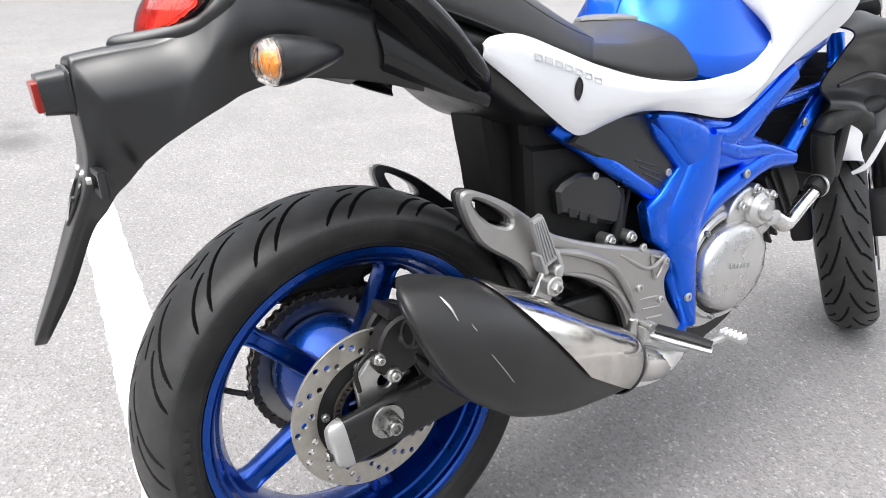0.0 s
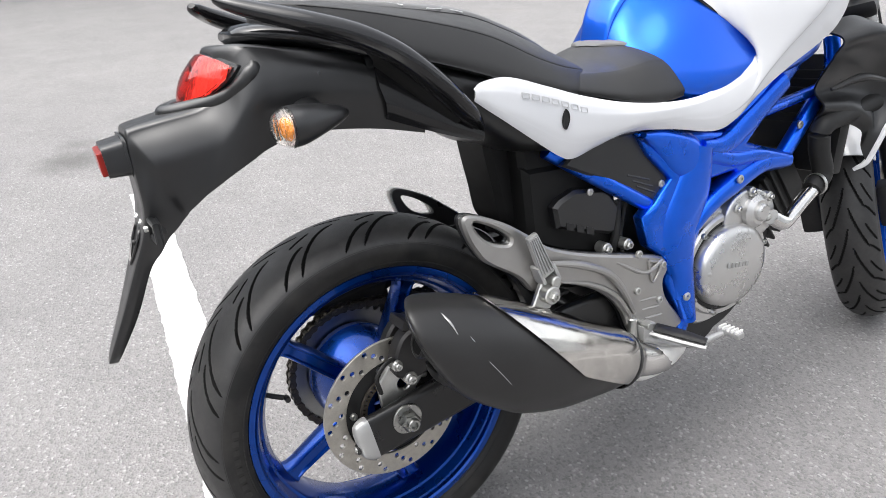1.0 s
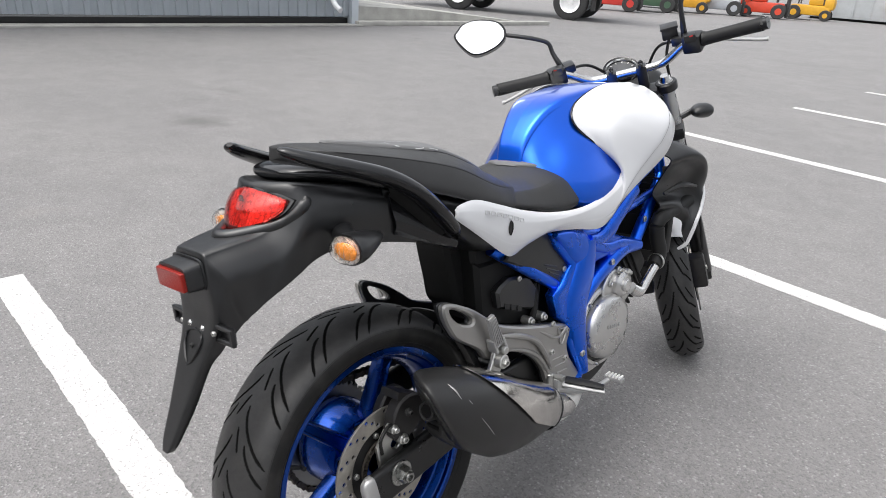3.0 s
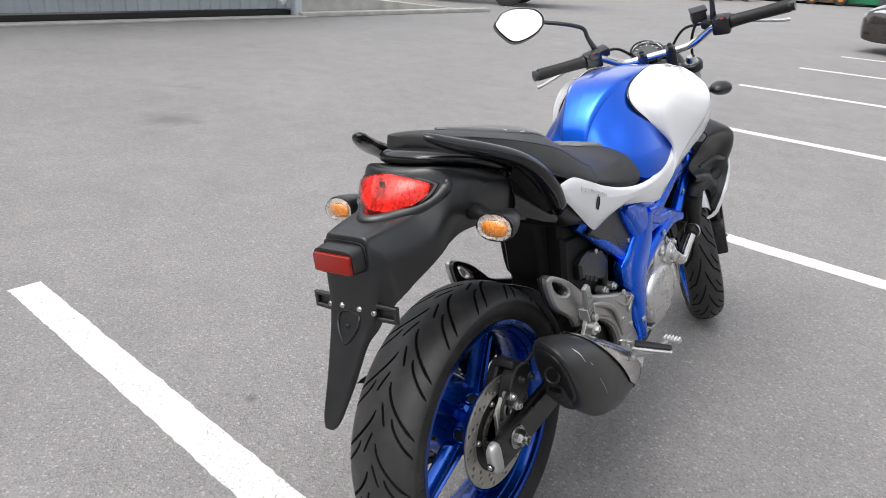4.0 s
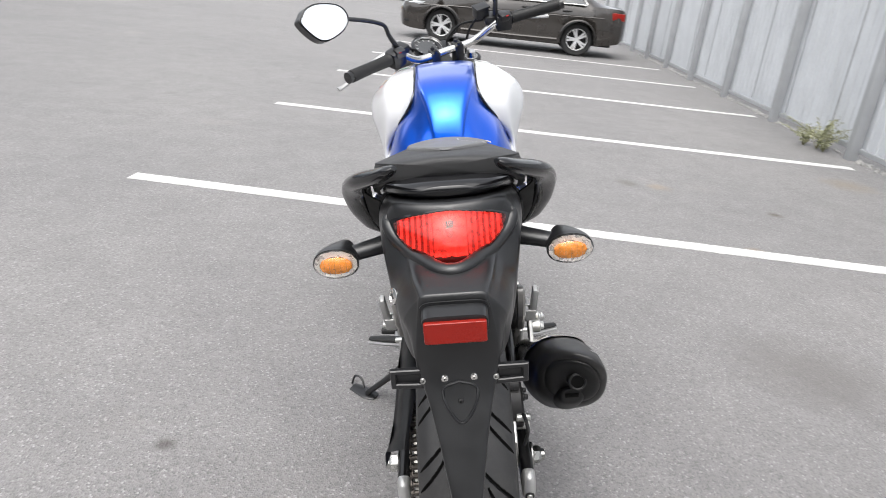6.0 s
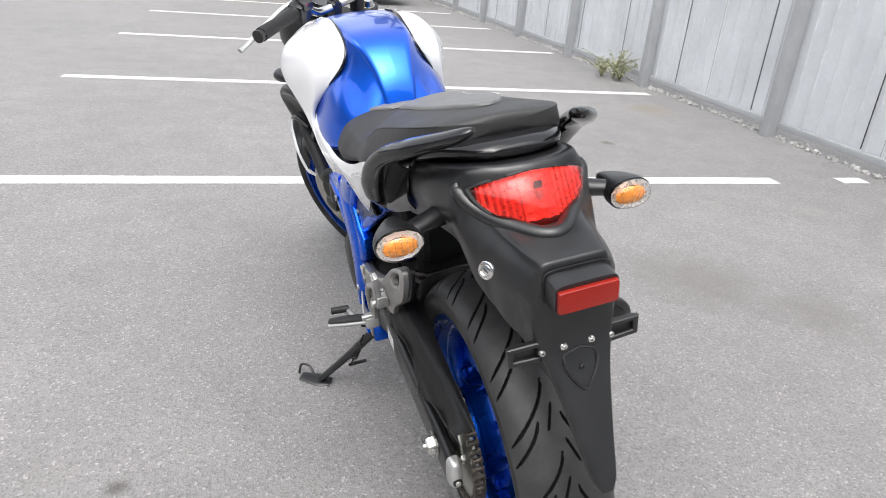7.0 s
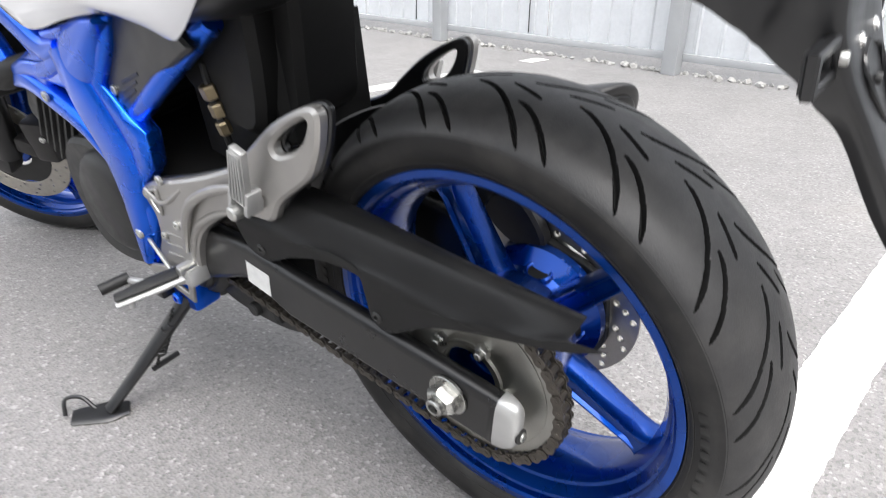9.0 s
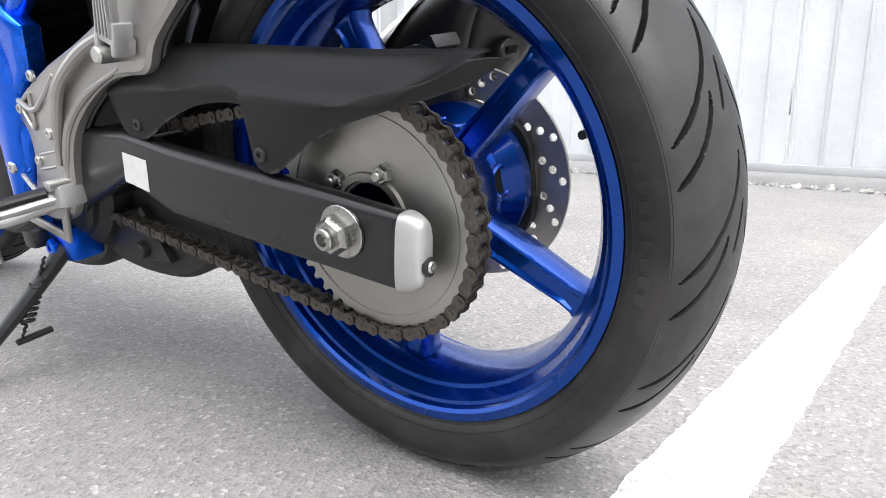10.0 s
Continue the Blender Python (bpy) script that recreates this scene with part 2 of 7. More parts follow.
def inset(poly, d):
    """A polygon (y, z) drawn in by d."""
    P = [Vector(p) for p in poly]
    area = sum(a.x * b.y - b.x * a.y for a, b in zip(P, P[1:] + P[:1]))
    s = 1 if area > 0 else -1
    out = []
    for i, p in enumerate(P):
        a, b = (p - P[i - 1]), (P[(i + 1) % len(P)] - p)
        na, nb = Vector((-a.y, a.x)).normalized() * s, Vector((-b.y, b.x)).normalized() * s
        k = (na + nb)
        k = k / max(k.length_squared / 2, 0.35)
        out.append(p + k * d)
    return out


def slab(outline, x0, x1, holes=(), bevel=0.002, bend=None, seg=1):
    """A plate in the y-z plane between two x, with holes and broken or (seg) rounded edges. bend: shifts x by (y, z)."""
    bm = bmesh.new()
    up = x1 > x0
    b = bevel if up else -bevel
    loops = []
    for k, poly in enumerate([outline, *holes]):
        sgn = 1 if k == 0 else -1
        inner = inset(poly, bevel * sgn) if bevel else [Vector(p) for p in poly]
        rows = [(inner, x0), (poly, x0 + b), (poly, x1 - b), (inner, x1)] if bevel else [(poly, x0), (poly, x1)]
        if seg > 1:
            arc = [math.pi / 2 * i / seg for i in range(seg + 1)]
            rows = [(inset(poly, sgn * bevel * (1 - math.sin(a))), x0 + b * (1 - math.cos(a))) for a in arc]
            rows += [(inset(poly, sgn * bevel * (1 - math.cos(a))), x1 - b * (1 - math.sin(a))) for a in arc]
        loops.append([[bm.verts.new((x, p[0], p[1])) for p in ps] for ps, x in rows])
    for rows in loops:
        for a, c in zip(rows, rows[1:]):
            n = len(a)
            for i in range(n):
                bm.faces.new((a[i], a[(i + 1) % n], c[(i + 1) % n], c[i]))
    for end in (0, -1):
        edges = []
        for rows in loops:
            r = rows[end]
            for i in range(len(r)):
                e = bm.edges.get((r[i], r[(i + 1) % len(r)]))
                edges.append(e)
        bmesh.ops.triangle_fill(bm, use_beauty=True, use_dissolve=False, edges=edges)
    if bend:
        for v in bm.verts:
            v.co.x += bend(v.co.y, v.co.z)
    return bm


def flatter(ob):
    """Shading that keeps large faces flat beside rounded edges."""
    ob.modifiers.new("weighted", "WEIGHTED_NORMAL").keep_sharp = True
    return ob


def sections(rows, ring, length):
    """A body through half sections, each a list of (x, y, z) from its top middle to its bottom middle."""
    H = np.array([spline(r, ring) for r in rows])
    H = np.array([spline(H[:, i], length) for i in range(ring)]).transpose(1, 0, 2)
    H[:, 0, 0] = H[:, -1, 0] = 0
    flip = np.array([-1, 1, 1])
    return skin([[tuple(p) for p in h] + [tuple(p * flip) for p in h[-2:0:-1]] for h in H])


def rounded(points, n):
    """A smooth closed outline through the given points."""
    return [tuple(p) for p in spline(points, n, closed=True)]


def panel(rows, thick, nu=24, nv=12):
    """A curved shell through rows of points, with a thickness towards the middle of the bike."""
    G = np.array([spline(r, nu) for r in rows])
    G = np.array([spline(G[:, i], nv) for i in range(nu)])  # nu x nv x 3
    U = np.gradient(G, axis=0)
    V = np.gradient(G, axis=1)
    N = np.cross(U, V)
    N /= np.linalg.norm(N, axis=2, keepdims=True) + 1e-12
    bm = bmesh.new()
    A = [[bm.verts.new(G[i, j]) for j in range(nv)] for i in range(nu)]
    B = [[bm.verts.new(G[i, j] + N[i, j] * thick) for j in range(nv)] for i in range(nu)]
    for i in range(nu - 1):
        for j in range(nv - 1):
            bm.faces.new((A[i][j], A[i + 1][j], A[i + 1][j + 1], A[i][j + 1]))
            bm.faces.new((B[i][j], B[i][j + 1], B[i + 1][j + 1], B[i + 1][j]))
    for i in range(nu - 1):
        for j in (0, nv - 1):
            bm.faces.new((A[i][j], A[i + 1][j], B[i + 1][j], B[i][j]))
    for j in range(nv - 1):
        for i in (0, nu - 1):
            bm.faces.new((A[i][j], A[i][j + 1], B[i][j + 1], B[i][j]))
    return bm


# ---- the lot: u runs along the bay lines, v across them ----
LOT = pose(0, 0, 0, 0, 0, -4.93)


def grid_sheet(half, n):
    bm = bmesh.new()
    bmesh.ops.create_grid(bm, x_segments=n, y_segments=n, size=half)
    return bm


ground = tagged(link_mesh("ground", grid_sheet(600, 24), M_ASPHALT), "worn grey asphalt of a car park", "ground", kind="structure")


def bay_line(u0, u1, v, width, slant):
    """A painted bar with ragged, worn edges, 4 mm proud of the asphalt."""
    n = int((u1 - u0) / 0.005)
    bm = bmesh.new()
    rows = []
    for i in range(n + 1):
        u = u0 + (u1 - u0) * i / n
        e = [noise.noise(Vector((u * 24, v * 7, s))) * 0.004 + noise.noise(Vector((u * 90, v * 7, s))) * 0.0014 + noise.noise(Vector((u * 260, v * 7, s))) * 0.0018 for s in (1.5, 5.5)]
        w = width / 2
        rows.append([bm.verts.new((u, v - w + e[0], 0.0)), bm.verts.new((u, v - w + e[0], 0.003)), bm.verts.new((u, v + w + e[1], 0.003)), bm.verts.new((u, v + w + e[1], 0.0))])
    for a, b in zip(rows, rows[1:]):
        for j in range(3):
            bm.faces.new((a[j], a[j + 1], b[j + 1], b[j]))
    for w in bm.verts:
        w.co.y += w.co.x * slant
    ob = link_mesh("bay_line", bm, M_LINE)
    ob.matrix_basis = LOT
    return tagged(ob, "worn white painted bay line on the asphalt", "bay line", group="parking bay lines", kind="structure")


# ends, place across the lot, width, slant
for u0, u1, v, wide, slant in ((-1.91, 3.14, -0.249, 0.11, 0.0227), (-1.98, 2.55, 2.333, 0.11, -0.0145), (3.02, 3.22, 2.296, 0.1, 0.0), (-1.99, 3.17, 4.9, 0.11, 0.004), (-2.04, 3.22, 7.49, 0.11, 0.006), (-2.08, 3.15, 10.05, 0.11, 0.008), (-2.1, 3.1, 12.5, 0.11, 0.0)):
    bay_line(u0, u1, v, wide, slant)

M_FENCE = surface("galvanised_corrugated_steel", (0.66, 0.675, 0.69), 0.5, metal=0.0, vary=0.09, scale=3, grain=40, rough_vary=0.1)
M_POST = surface("grey_painted_steel_post", (0.36, 0.37, 0.38), 0.5, metal=0.2, vary=0.1, scale=5)
M_STONE = surface("grey_rubble", (0.33, 0.325, 0.31), 0.9, vary=0.35, scale=30, grain=300, relief=0.4, depth=0.002)


def fence_sheet(v0, v1, height):
    """One profiled sheet: flat pans and narrow raised ribs."""
    bm = bmesh.new()
    pts = []
    v = v0
    while v < v1 - 0.001:
        for dv, du in ((0.0, 0.0), (0.1, 0.0), (0.107, -0.012), (0.12, -0.012), (0.127, 0.0)):
            if v + dv <= v1:
                pts.append((v + dv, du))
        v += 0.15
    pts.append((v1, 0.0))
    lo = [bm.verts.new((3.41 + du, vv, 0.1)) for vv, du in pts]
    hi = [bm.verts.new((3.41 + du, vv, height)) for vv, du in pts]
    for i in range(len(pts) - 1):
        bm.faces.new((lo[i], lo[i + 1], hi[i + 1], hi[i]))
    bmesh.ops.solidify(bm, geom=bm.faces[:], thickness=0.002)
    return bm


fence = thing("fence", "light grey corrugated steel fence with square posts", "fence", LOT, kind="structure")
for k in range(-7, 12):
    v = 1.435 + 1.943 * k
    part("fence_sheet", fence_sheet(v - 0.965, v + 0.97, 2.5), M_FENCE, fence, angle=20)
    part("post", box(0.09, 0.09, 2.55, (3.34, v, 1.275), 0.006), M_POST, fence)
    part("bottom_rail", box(0.03, 1.85, 0.045, (3.382, v + 0.9715, 0.1), 0.005), M_POST, fence)
for k in range(-11, 17):
    part("seam", box(0.004, 0.006, 2.36, (3.405, 2.57 + 1.143 * k, 1.31), 0.0), M_DARK, fence)


# ---- the motorcycle: x to its right, y ahead, z up from the rear axle ----
LEAN_ANGLE, AXLE_UP = 9.92, 0.3015
BIKE = pose(0, 0, AXLE_UP, 0, -LEAN_ANGLE, 0)
bike = thing("motorcycle", "blue, white and black naked motorcycle leaning on its side stand", "motorcycle", BIKE)
# the steered front end: its own x right, y ahead, z up the steering axis, turned to the left
STEER = pose(0, 1.409, -0.027) @ pose(0, 0, 0, 25) @ pose(0, 0, 0, 0, 0, 27)


def body(stations, ring=40, length=40, caps=True):
    """A rounded body: each station has centre x, y, z, half width, half height, the way up (y, z) and squareness."""
    S = spline(stations, length)
    rings = []
    for cx, cy, cz, hw, hh, uy, uz, p in S:
        k = math.hypot(uy, uz)
        r = []
        for i in range(ring):
            a = 2 * math.pi * i / ring
            c, s = math.cos(a), math.sin(a)
            px = math.copysign(abs(c) ** (2 / p), c) * hw
            pu = math.copysign(abs(s) ** (2 / p), s) * hh
            r.append((cx + px, cy + pu * uy / k, cz + pu * uz / k))
        rings.append(r)
    return skin(rings, caps=caps)


def tread_depth(S, U, pitch, wide, grooves):
    """How deep the tread is cut at S round the tyre and U across it."""
    cut = np.zeros(S.shape)
    for side in (1, -1):
        s = S + (0 if side > 0 else pitch / 2)
        s = np.mod(s, pitch)
        u = U * side
        for s0, length, u0, u1, power, w0, w1 in grooves:
            for shift in (-2, -1, 0, 1):
                for k in np.linspace(0, 1, 70):
                    cs, cu = (s0 + length * k + shift) * pitch, (u0 + (u1 - u0) * k**power) * wide
                    w = (w0 + (w1 - w0) * k) * min(1.0, 0.35 + 4 * k * (1 - k) * 1.6)
                    d = np.hypot(s - cs, u - cu)
                    cut = np.maximum(cut, np.clip((w - d) / 0.0008 + 0.3, 0, 1))
    return cut


def tyre_mesh(profile, around, across, pitches, wide, grooves, deep):
    """A tyre whose tread grooves are cut into the rubber. profile: (x, r) from bead to bead."""
    P = np.array(profile)
    fine = spline([(x, r, 0) for x, r in profile], 400)[:, :2]
    seg = np.r_[0, np.cumsum(np.hypot(*np.diff(fine, axis=0).T))]
    cols = np.linspace(0, seg[-1], across)
    x, r = np.interp(cols, seg, fine[:, 0]), np.interp(cols, seg, fine[:, 1])
    u = cols - seg[-1] / 2
    a = np.linspace(0, 2 * math.pi, around, endpoint=False)
    A, U = np.meshgrid(a, u, indexing="ij")
    top = r.max()
    one = around // pitches
    cut = np.tile(tread_depth(A[:one] * top, U[:one], 2 * math.pi * top / pitches, wide, grooves), (pitches, 1)) * np.clip((wide * 1.02 - np.abs(U)) / 0.004, 0, 1)
    dx, dr = np.gradient(x), np.gradient(r)
    nl = np.hypot(dx, dr)
    nx, nr = dr / nl, -dx / nl
    sgn = np.sign(nr[across // 2])
    R = r[None, :] - cut * deep * (nr * sgn)[None, :]
    X = x[None, :] - cut * deep * (nx * sgn)[None, :]
    co = np.stack([X, R * np.cos(A), R * np.sin(A)], -1).reshape(-1, 3)
    i, j = np.meshgrid(np.arange(around), np.arange(across - 1), indexing="ij")
    n = (i + 1) % around
    F = np.stack([i * across + j, i * across + j + 1, n * across + j + 1, n * across + j], -1).reshape(-1, 4)
    me = bpy.data.meshes.new("tyre")
    me.from_pydata(co.tolist(), [], F.tolist())
    me.polygons.foreach_set("use_smooth", [True] * len(F))
    me.update()
    bm = bmesh.new()
    bm.from_mesh(me)
    bpy.data.meshes.remove(me)
    bmesh.ops.recalc_face_normals(bm, faces=bm.faces)
    cut = cut.ravel()
    wall = np.abs(U).ravel() > wide * 0.97
    for f in bm.faces:
        # groove faces take the darker rubber, with shade put into its colour
        if max(cut[v.index] for v in f.verts) > 0.15:
            f.material_index = 1
        elif not any(wall[v.index] for v in f.verts):
            f.material_index = 2
    for e in bm.edges:
        e.smooth = len({f.material_index for f in e.link_faces}) == 1
    return bm


def plain_part(name, bm, material, parent, label=""):
    me = bpy.data.meshes.new(name)
    bm.to_mesh(me)
    bm.free()
    me.materials.append(material)
    me.materials.append(M_GROOVE_SHADE)
    me.materials.append(M_TREAD)
    ob = new(name, me)
    ob.parent = parent
    if label:
        tagged(ob, label)
    return ob


def spoke(r0, r1, w0, w1, h0, h1, x0=0.0):
    """A cast spoke along +y with a groove down each face."""
    rings = []
    for k in np.linspace(0, 1, 14):
        r = r0 + (r1 - r0) * k
        w = w0 + (w1 - w0) * k + 0.012 * max(0, (k - 0.86) / 0.14) ** 2 + 0.012 * max(0, (0.14 - k) / 0.14) ** 2
        h = h0 + (h1 - h0) * k
        g = 0.0045 * min(1, 6 * min(k, 1 - k) + 0.05) if 0.1 < k < 0.92 else 0.0
        sec = [(-w, -h * 0.6), (-w * 0.8, -h), (-w * 0.62, -h), (-w * 0.45, -h + g), (w * 0.45, -h + g), (w * 0.62, -h), (w * 0.8, -h), (w, -h * 0.6)]
        sec += [(a, -b) for a, b in sec[::-1]]
        rings.append([(x0 + b, r, a) for a, b in sec])
    return skin(rings)


def wheel_rim(half, lip, well, spokes, angle, w, h):
    prof = [(-half, lip), (-half, lip - 0.009), (-half + 0.003, lip - 0.0125), (-half + 0.01, lip - 0.0135), (-half + 0.0115, lip - 0.017), (-half + 0.026, well + 0.0125), (-half + 0.028, well + 0.0085), (-half + 0.044, well), (half - 0.044, well), (half - 0.028, well + 0.0085), (half - 0.026, well + 0.0125), (half - 0.0115, lip - 0.017), (half - 0.01, lip - 0.0135), (half - 0.003, lip - 0.0125), (half, lip - 0.009), (half, lip), (half - 0.005, lip + 0.001), (half - 0.012, lip - 0.004), (half - 0.024, well + 0.016), (-half + 0.024, well + 0.016), (-half + 0.012, lip - 0.004), (-half + 0.005, lip + 0.001)]
    rim = lathe(prof, 120, closed=True)
    return rim, [moved(spoke(0.045, well + 0.006, *w, *h), pose(0, 0, 0, angle + 72 * k)) for k in range(spokes)]


# rear wheel
TREAD = [(0.0, 0.8, 0.08, 0.86, 1.6, 0.0019, 0.0022), (0.55, 0.55, 0.34, 0.88, 1.5, 0.0018, 0.0021), (0.35, 0.34, 0.04, 0.2, 1.0, 0.0016, 0.0017)]
REAR_PROFILE = [(0.061, 0.2285), (0.072, 0.238), (0.0785, 0.254), (0.079, 0.267), (0.074, 0.2785), (0.06, 0.2895), (0.042, 0.2965), (0.022, 0.3015), (0.0, 0.3035)]
REAR_PROFILE += [(-x, r) for x, r in REAR_PROFILE[-2::-1]]
rim, spokes = wheel_rim(0.0675, 0.2315, 0.195, 5, 65, (0.017, 0.012), (0.021, 0.017))
hub = (lathe([(-0.066, 0.028), (-0.066, 0.066), (-0.035, 0.07), (-0.028, 0.066), (0.0, 0.062), (0.03, 0.066), (0.042, 0.08), (0.046, 0.085), (0.058, 0.085), (0.061, 0.08), (0.061, 0.028)], 48))
rim = part("rear_wheel", rim, M_RIM, bike, "glossy blue five-spoke cast rear wheel")
part("hub", hub, M_RIM, rim)
for k in spokes:
    part("spoke", k, M_RIM, rim)
plain_part("tyre", tyre_mesh(REAR_PROFILE, 1700, 230, 17, 0.092, TREAD, 0.007), M_TYRE, rim, "scuffed black rear tyre with curved grooves")
# raised rings and worn raised marks on the tyre walls
for sgn in (-1, 1):
    for r, x in ((0.2725, 0.0772), (0.2415, 0.0742), (0.2345, 0.0686)):
        part("wall_ring", lathe([(sgn * (x - 0.002), r - 0.0012), (sgn * (x + 0.0004), r - 0.0005), (sgn * (x + 0.0004), r + 0.0005), (sgn * (x - 0.002), r + 0.0012)], 160, closed=True), M_TYRE, rim)
    for first, count, step, tall in ((167, 8, 3.4, 0.017), (-5, 8, 3.4, 0.017), (215, 14, 1.5, 0.005), (238, 10, 1.6, 0.004)):
        for k in range(count):
            a = first + step * k
            part("raised_mark", moved(box(0.0009, tall, step * 0.0028, (sgn * 0.0788, 0.2575, 0), 0.0003), pose(0, 0, 0, a)), M_TYRE, rim)
part("valve", moved(join(tube([(0.012, 0, 0), (0.022, -0.012, 0), (0.03, -0.03, 0)], 0.004, 10, 6), disc_x(0.0045, 0, 0.012, (0.028, -0.034, 0), 10)), pose(0, 0, 0, 160) @ pose(0, 0.2, 0)), M_RUBBER, rim)
for k in range(5):
    turn = pose(0, 0, 0, 65 + 36 + 72 * k) @ pose(0.027, 0, 0) @ Matrix.Diagonal((1.15, 1, 1, 1)) @ pose(0, 0, 0, 0, 0, 90)
    part("slot_rim", moved(lathe([(0.055, 0.0125), (0.0685, 0.0125), (0.07, 0.0145), (0.0685, 0.017), (0.055, 0.019)], 24), turn), M_RIM, rim)
    # dark disc whose colour stands in for the shade inside the slot
    part("hub_slot_shade", moved(disc_x(0.0128, 0.05, 0.0665, (0, 0, 0), 20), turn), M_GROOVE_SHADE, rim)
drum = part("sprocket_drum", lathe([(-0.088, 0.03), (-0.088, 0.084), (-0.085, 0.088), (-0.072, 0.089), (-0.0705, 0.085), (-0.068, 0.085), (-0.0665, 0.089), (-0.05, 0.088), (-0.02, 0.08), (0.01, 0.072), (0.01, 0.03)], 72), M_RIM, rim)


def hole(cy, cz, r, n=8, a0=0.0):
    return [(cy + r * math.cos(a0 + 2 * math.pi * k / n), cz + r * math.sin(a0 + 2 * math.pi * k / n)) for k in range(n)]


def ring_outline(r, n, wave=0.0, waves=0):
    return [((r + wave * math.cos(waves * a)) * math.cos(a), (r + wave * math.cos(waves * a)) * math.sin(a)) for a in (2 * math.pi * k / n for k in range(n))]


def brake_disc(r, inner, x, thick, sets, hole_r):
    holes = [ring_outline(inner, 60)]
    for k in range(sets):
        for j, rr in enumerate((0.22, 0.5, 0.78)):
            a = 2 * math.pi * (k + j * 0.27) / sets
            q = inner + (r - inner) * rr
            holes.append(hole(q * math.cos(a), q * math.sin(a), hole_r))
    return slab(ring_outline(r, 96), x - thick / 2, x + thick / 2, holes, 0.0007)


M_DISC = surface("worn_brake_steel", (0.42, 0.4, 0.36), 0.38, metal=0.85, vary=0.12, scale=90, grain=600, rough_vary=0.08)
disc = part("brake_disc", brake_disc(0.1203, 0.084, 0.077, 0.005, 15, 0.0044), M_DISC, rim, "drilled grey steel brake disc")
part("disc_carrier", slab(ring_outline(0.087, 60, 0.004, 5), 0.062, 0.073, [ring_outline(0.05, 40)], 0.001), M_DARK, rim)
teeth = [[(r * math.cos(a + d), r * math.sin(a + d)) for r, d in ((0.0515, -0.03), (0.0515, 0.03), (0.0575, 0.027), (0.0575, -0.027))] for a in (2 * math.pi * k / 44 for k in range(44))]
part("speed_ring", slab(ring_outline(0.0595, 88), 0.076, 0.0815, [ring_outline(0.049, 60), *teeth], 0.0), M_DARKSTEEL, rim, "toothed speed sensor ring")
for k in range(5):
    a = radians(30 + 72 * k)
    part("disc_bolt", bolt(0.006, 0.006, (0.073, 0.07 * math.cos(a), 0.07 * math.sin(a))), M_STEEL, rim)

# sprocket and chain
SPX = -0.095
M_SPROCKET = surface("worn_grey_sprocket_steel", (0.34, 0.335, 0.31), 0.42, metal=1.0, vary=0.1, scale=35, grain=500, rough_vary=0.08)
# turned on a lathe: the gloss runs round the axle
_p = M_SPROCKET.node_tree.nodes["Principled BSDF"]
_t = M_SPROCKET.node_tree.nodes.new("ShaderNodeTangent")
_t.direction_type, _t.axis = "RADIAL", "X"
M_SPROCKET.node_tree.links.new(_t.outputs[0], _p.inputs["Tangent"])
_p.inputs["Anisotropic"].default_value = 0.75
M_NUT = surface("dull_zinc_nut", (0.36, 0.36, 0.345), 0.3, metal=1.0, vary=0.2, scale=80, rough_vary=0.1)
teeth = 46
outline = []
for k in range(teeth):
    for da, r in ((-0.5, 0.1095), (-0.32, 0.1105), (-0.14, 0.1175), (0.14, 0.1175), (0.32, 0.1105)):
        a = 2 * math.pi * (k + da) / teeth
        outline.append((r * math.cos(a), r * math.sin(a)))
sprocket = part("sprocket", slab(outline, SPX - 0.0035, SPX + 0.0035, [hole(0, 0, 0.034, 40)], 0.0006), M_SPROCKET, rim, "grey steel rear sprocket")
part("turned_step", lathe([(SPX - 0.0032, 0.0985), (SPX - 0.0044, 0.0985), (SPX - 0.0044, 0.0995), (SPX - 0.0032, 0.0998)], 90, closed=True), M_SPROCKET, sprocket)
part("raised_ring", lathe([(SPX - 0.0035, 0.036), (SPX - 0.007, 0.037), (SPX - 0.007, 0.044), (SPX - 0.0035, 0.045)], 40, closed=True), M_SPROCKET, sprocket)
for k in range(5):
    a = radians(46 + 72 * k)
    nut = join(bolt(0.0095, 0.008, (SPX - 0.0035, 0.05 * math.cos(a), 0.05 * math.sin(a)), (-1, 0, 0), True), disc_x(0.005, SPX - 0.018, SPX - 0.006, (0, 0.05 * math.cos(a), 0.05 * math.sin(a)), 12, 0.001))
    part("sprocket_nut", nut, M_NUT, sprocket)

CHAIN_R, FRONT_Y, FRONT_Z, FRONT_R = 0.1165, 0.535, 0.012, 0.04
PITCH = 0.015875


def chain_path():
    """Points one pitch apart round both sprockets."""
    d = Vector((FRONT_Y, FRONT_Z))
    base = math.atan2(d.y, d.x)
    off = math.acos((CHAIN_R - FRONT_R) / d.length)
    up, dn = base + off, base - off
    line = [(CHAIN_R * math.cos(a), CHAIN_R * math.sin(a)) for a in np.linspace(up, dn + 2 * math.pi, 160)]
    line += [(FRONT_Y + FRONT_R * math.cos(a), FRONT_Z + FRONT_R * math.sin(a)) for a in np.linspace(dn, up, 60)]
    P = np.array(line + [line[0]])
    # a little sag in the lower run
    seg = np.r_[0, np.cumsum(np.hypot(*np.diff(P, axis=0).T))]
    n = 2 * int(round(seg[-1] / PITCH / 2))
    s = np.arange(n) * seg[-1] / n
    return np.stack([np.interp(s, seg, P[:, 0]), np.interp(s, seg, P[:, 1])], 1)


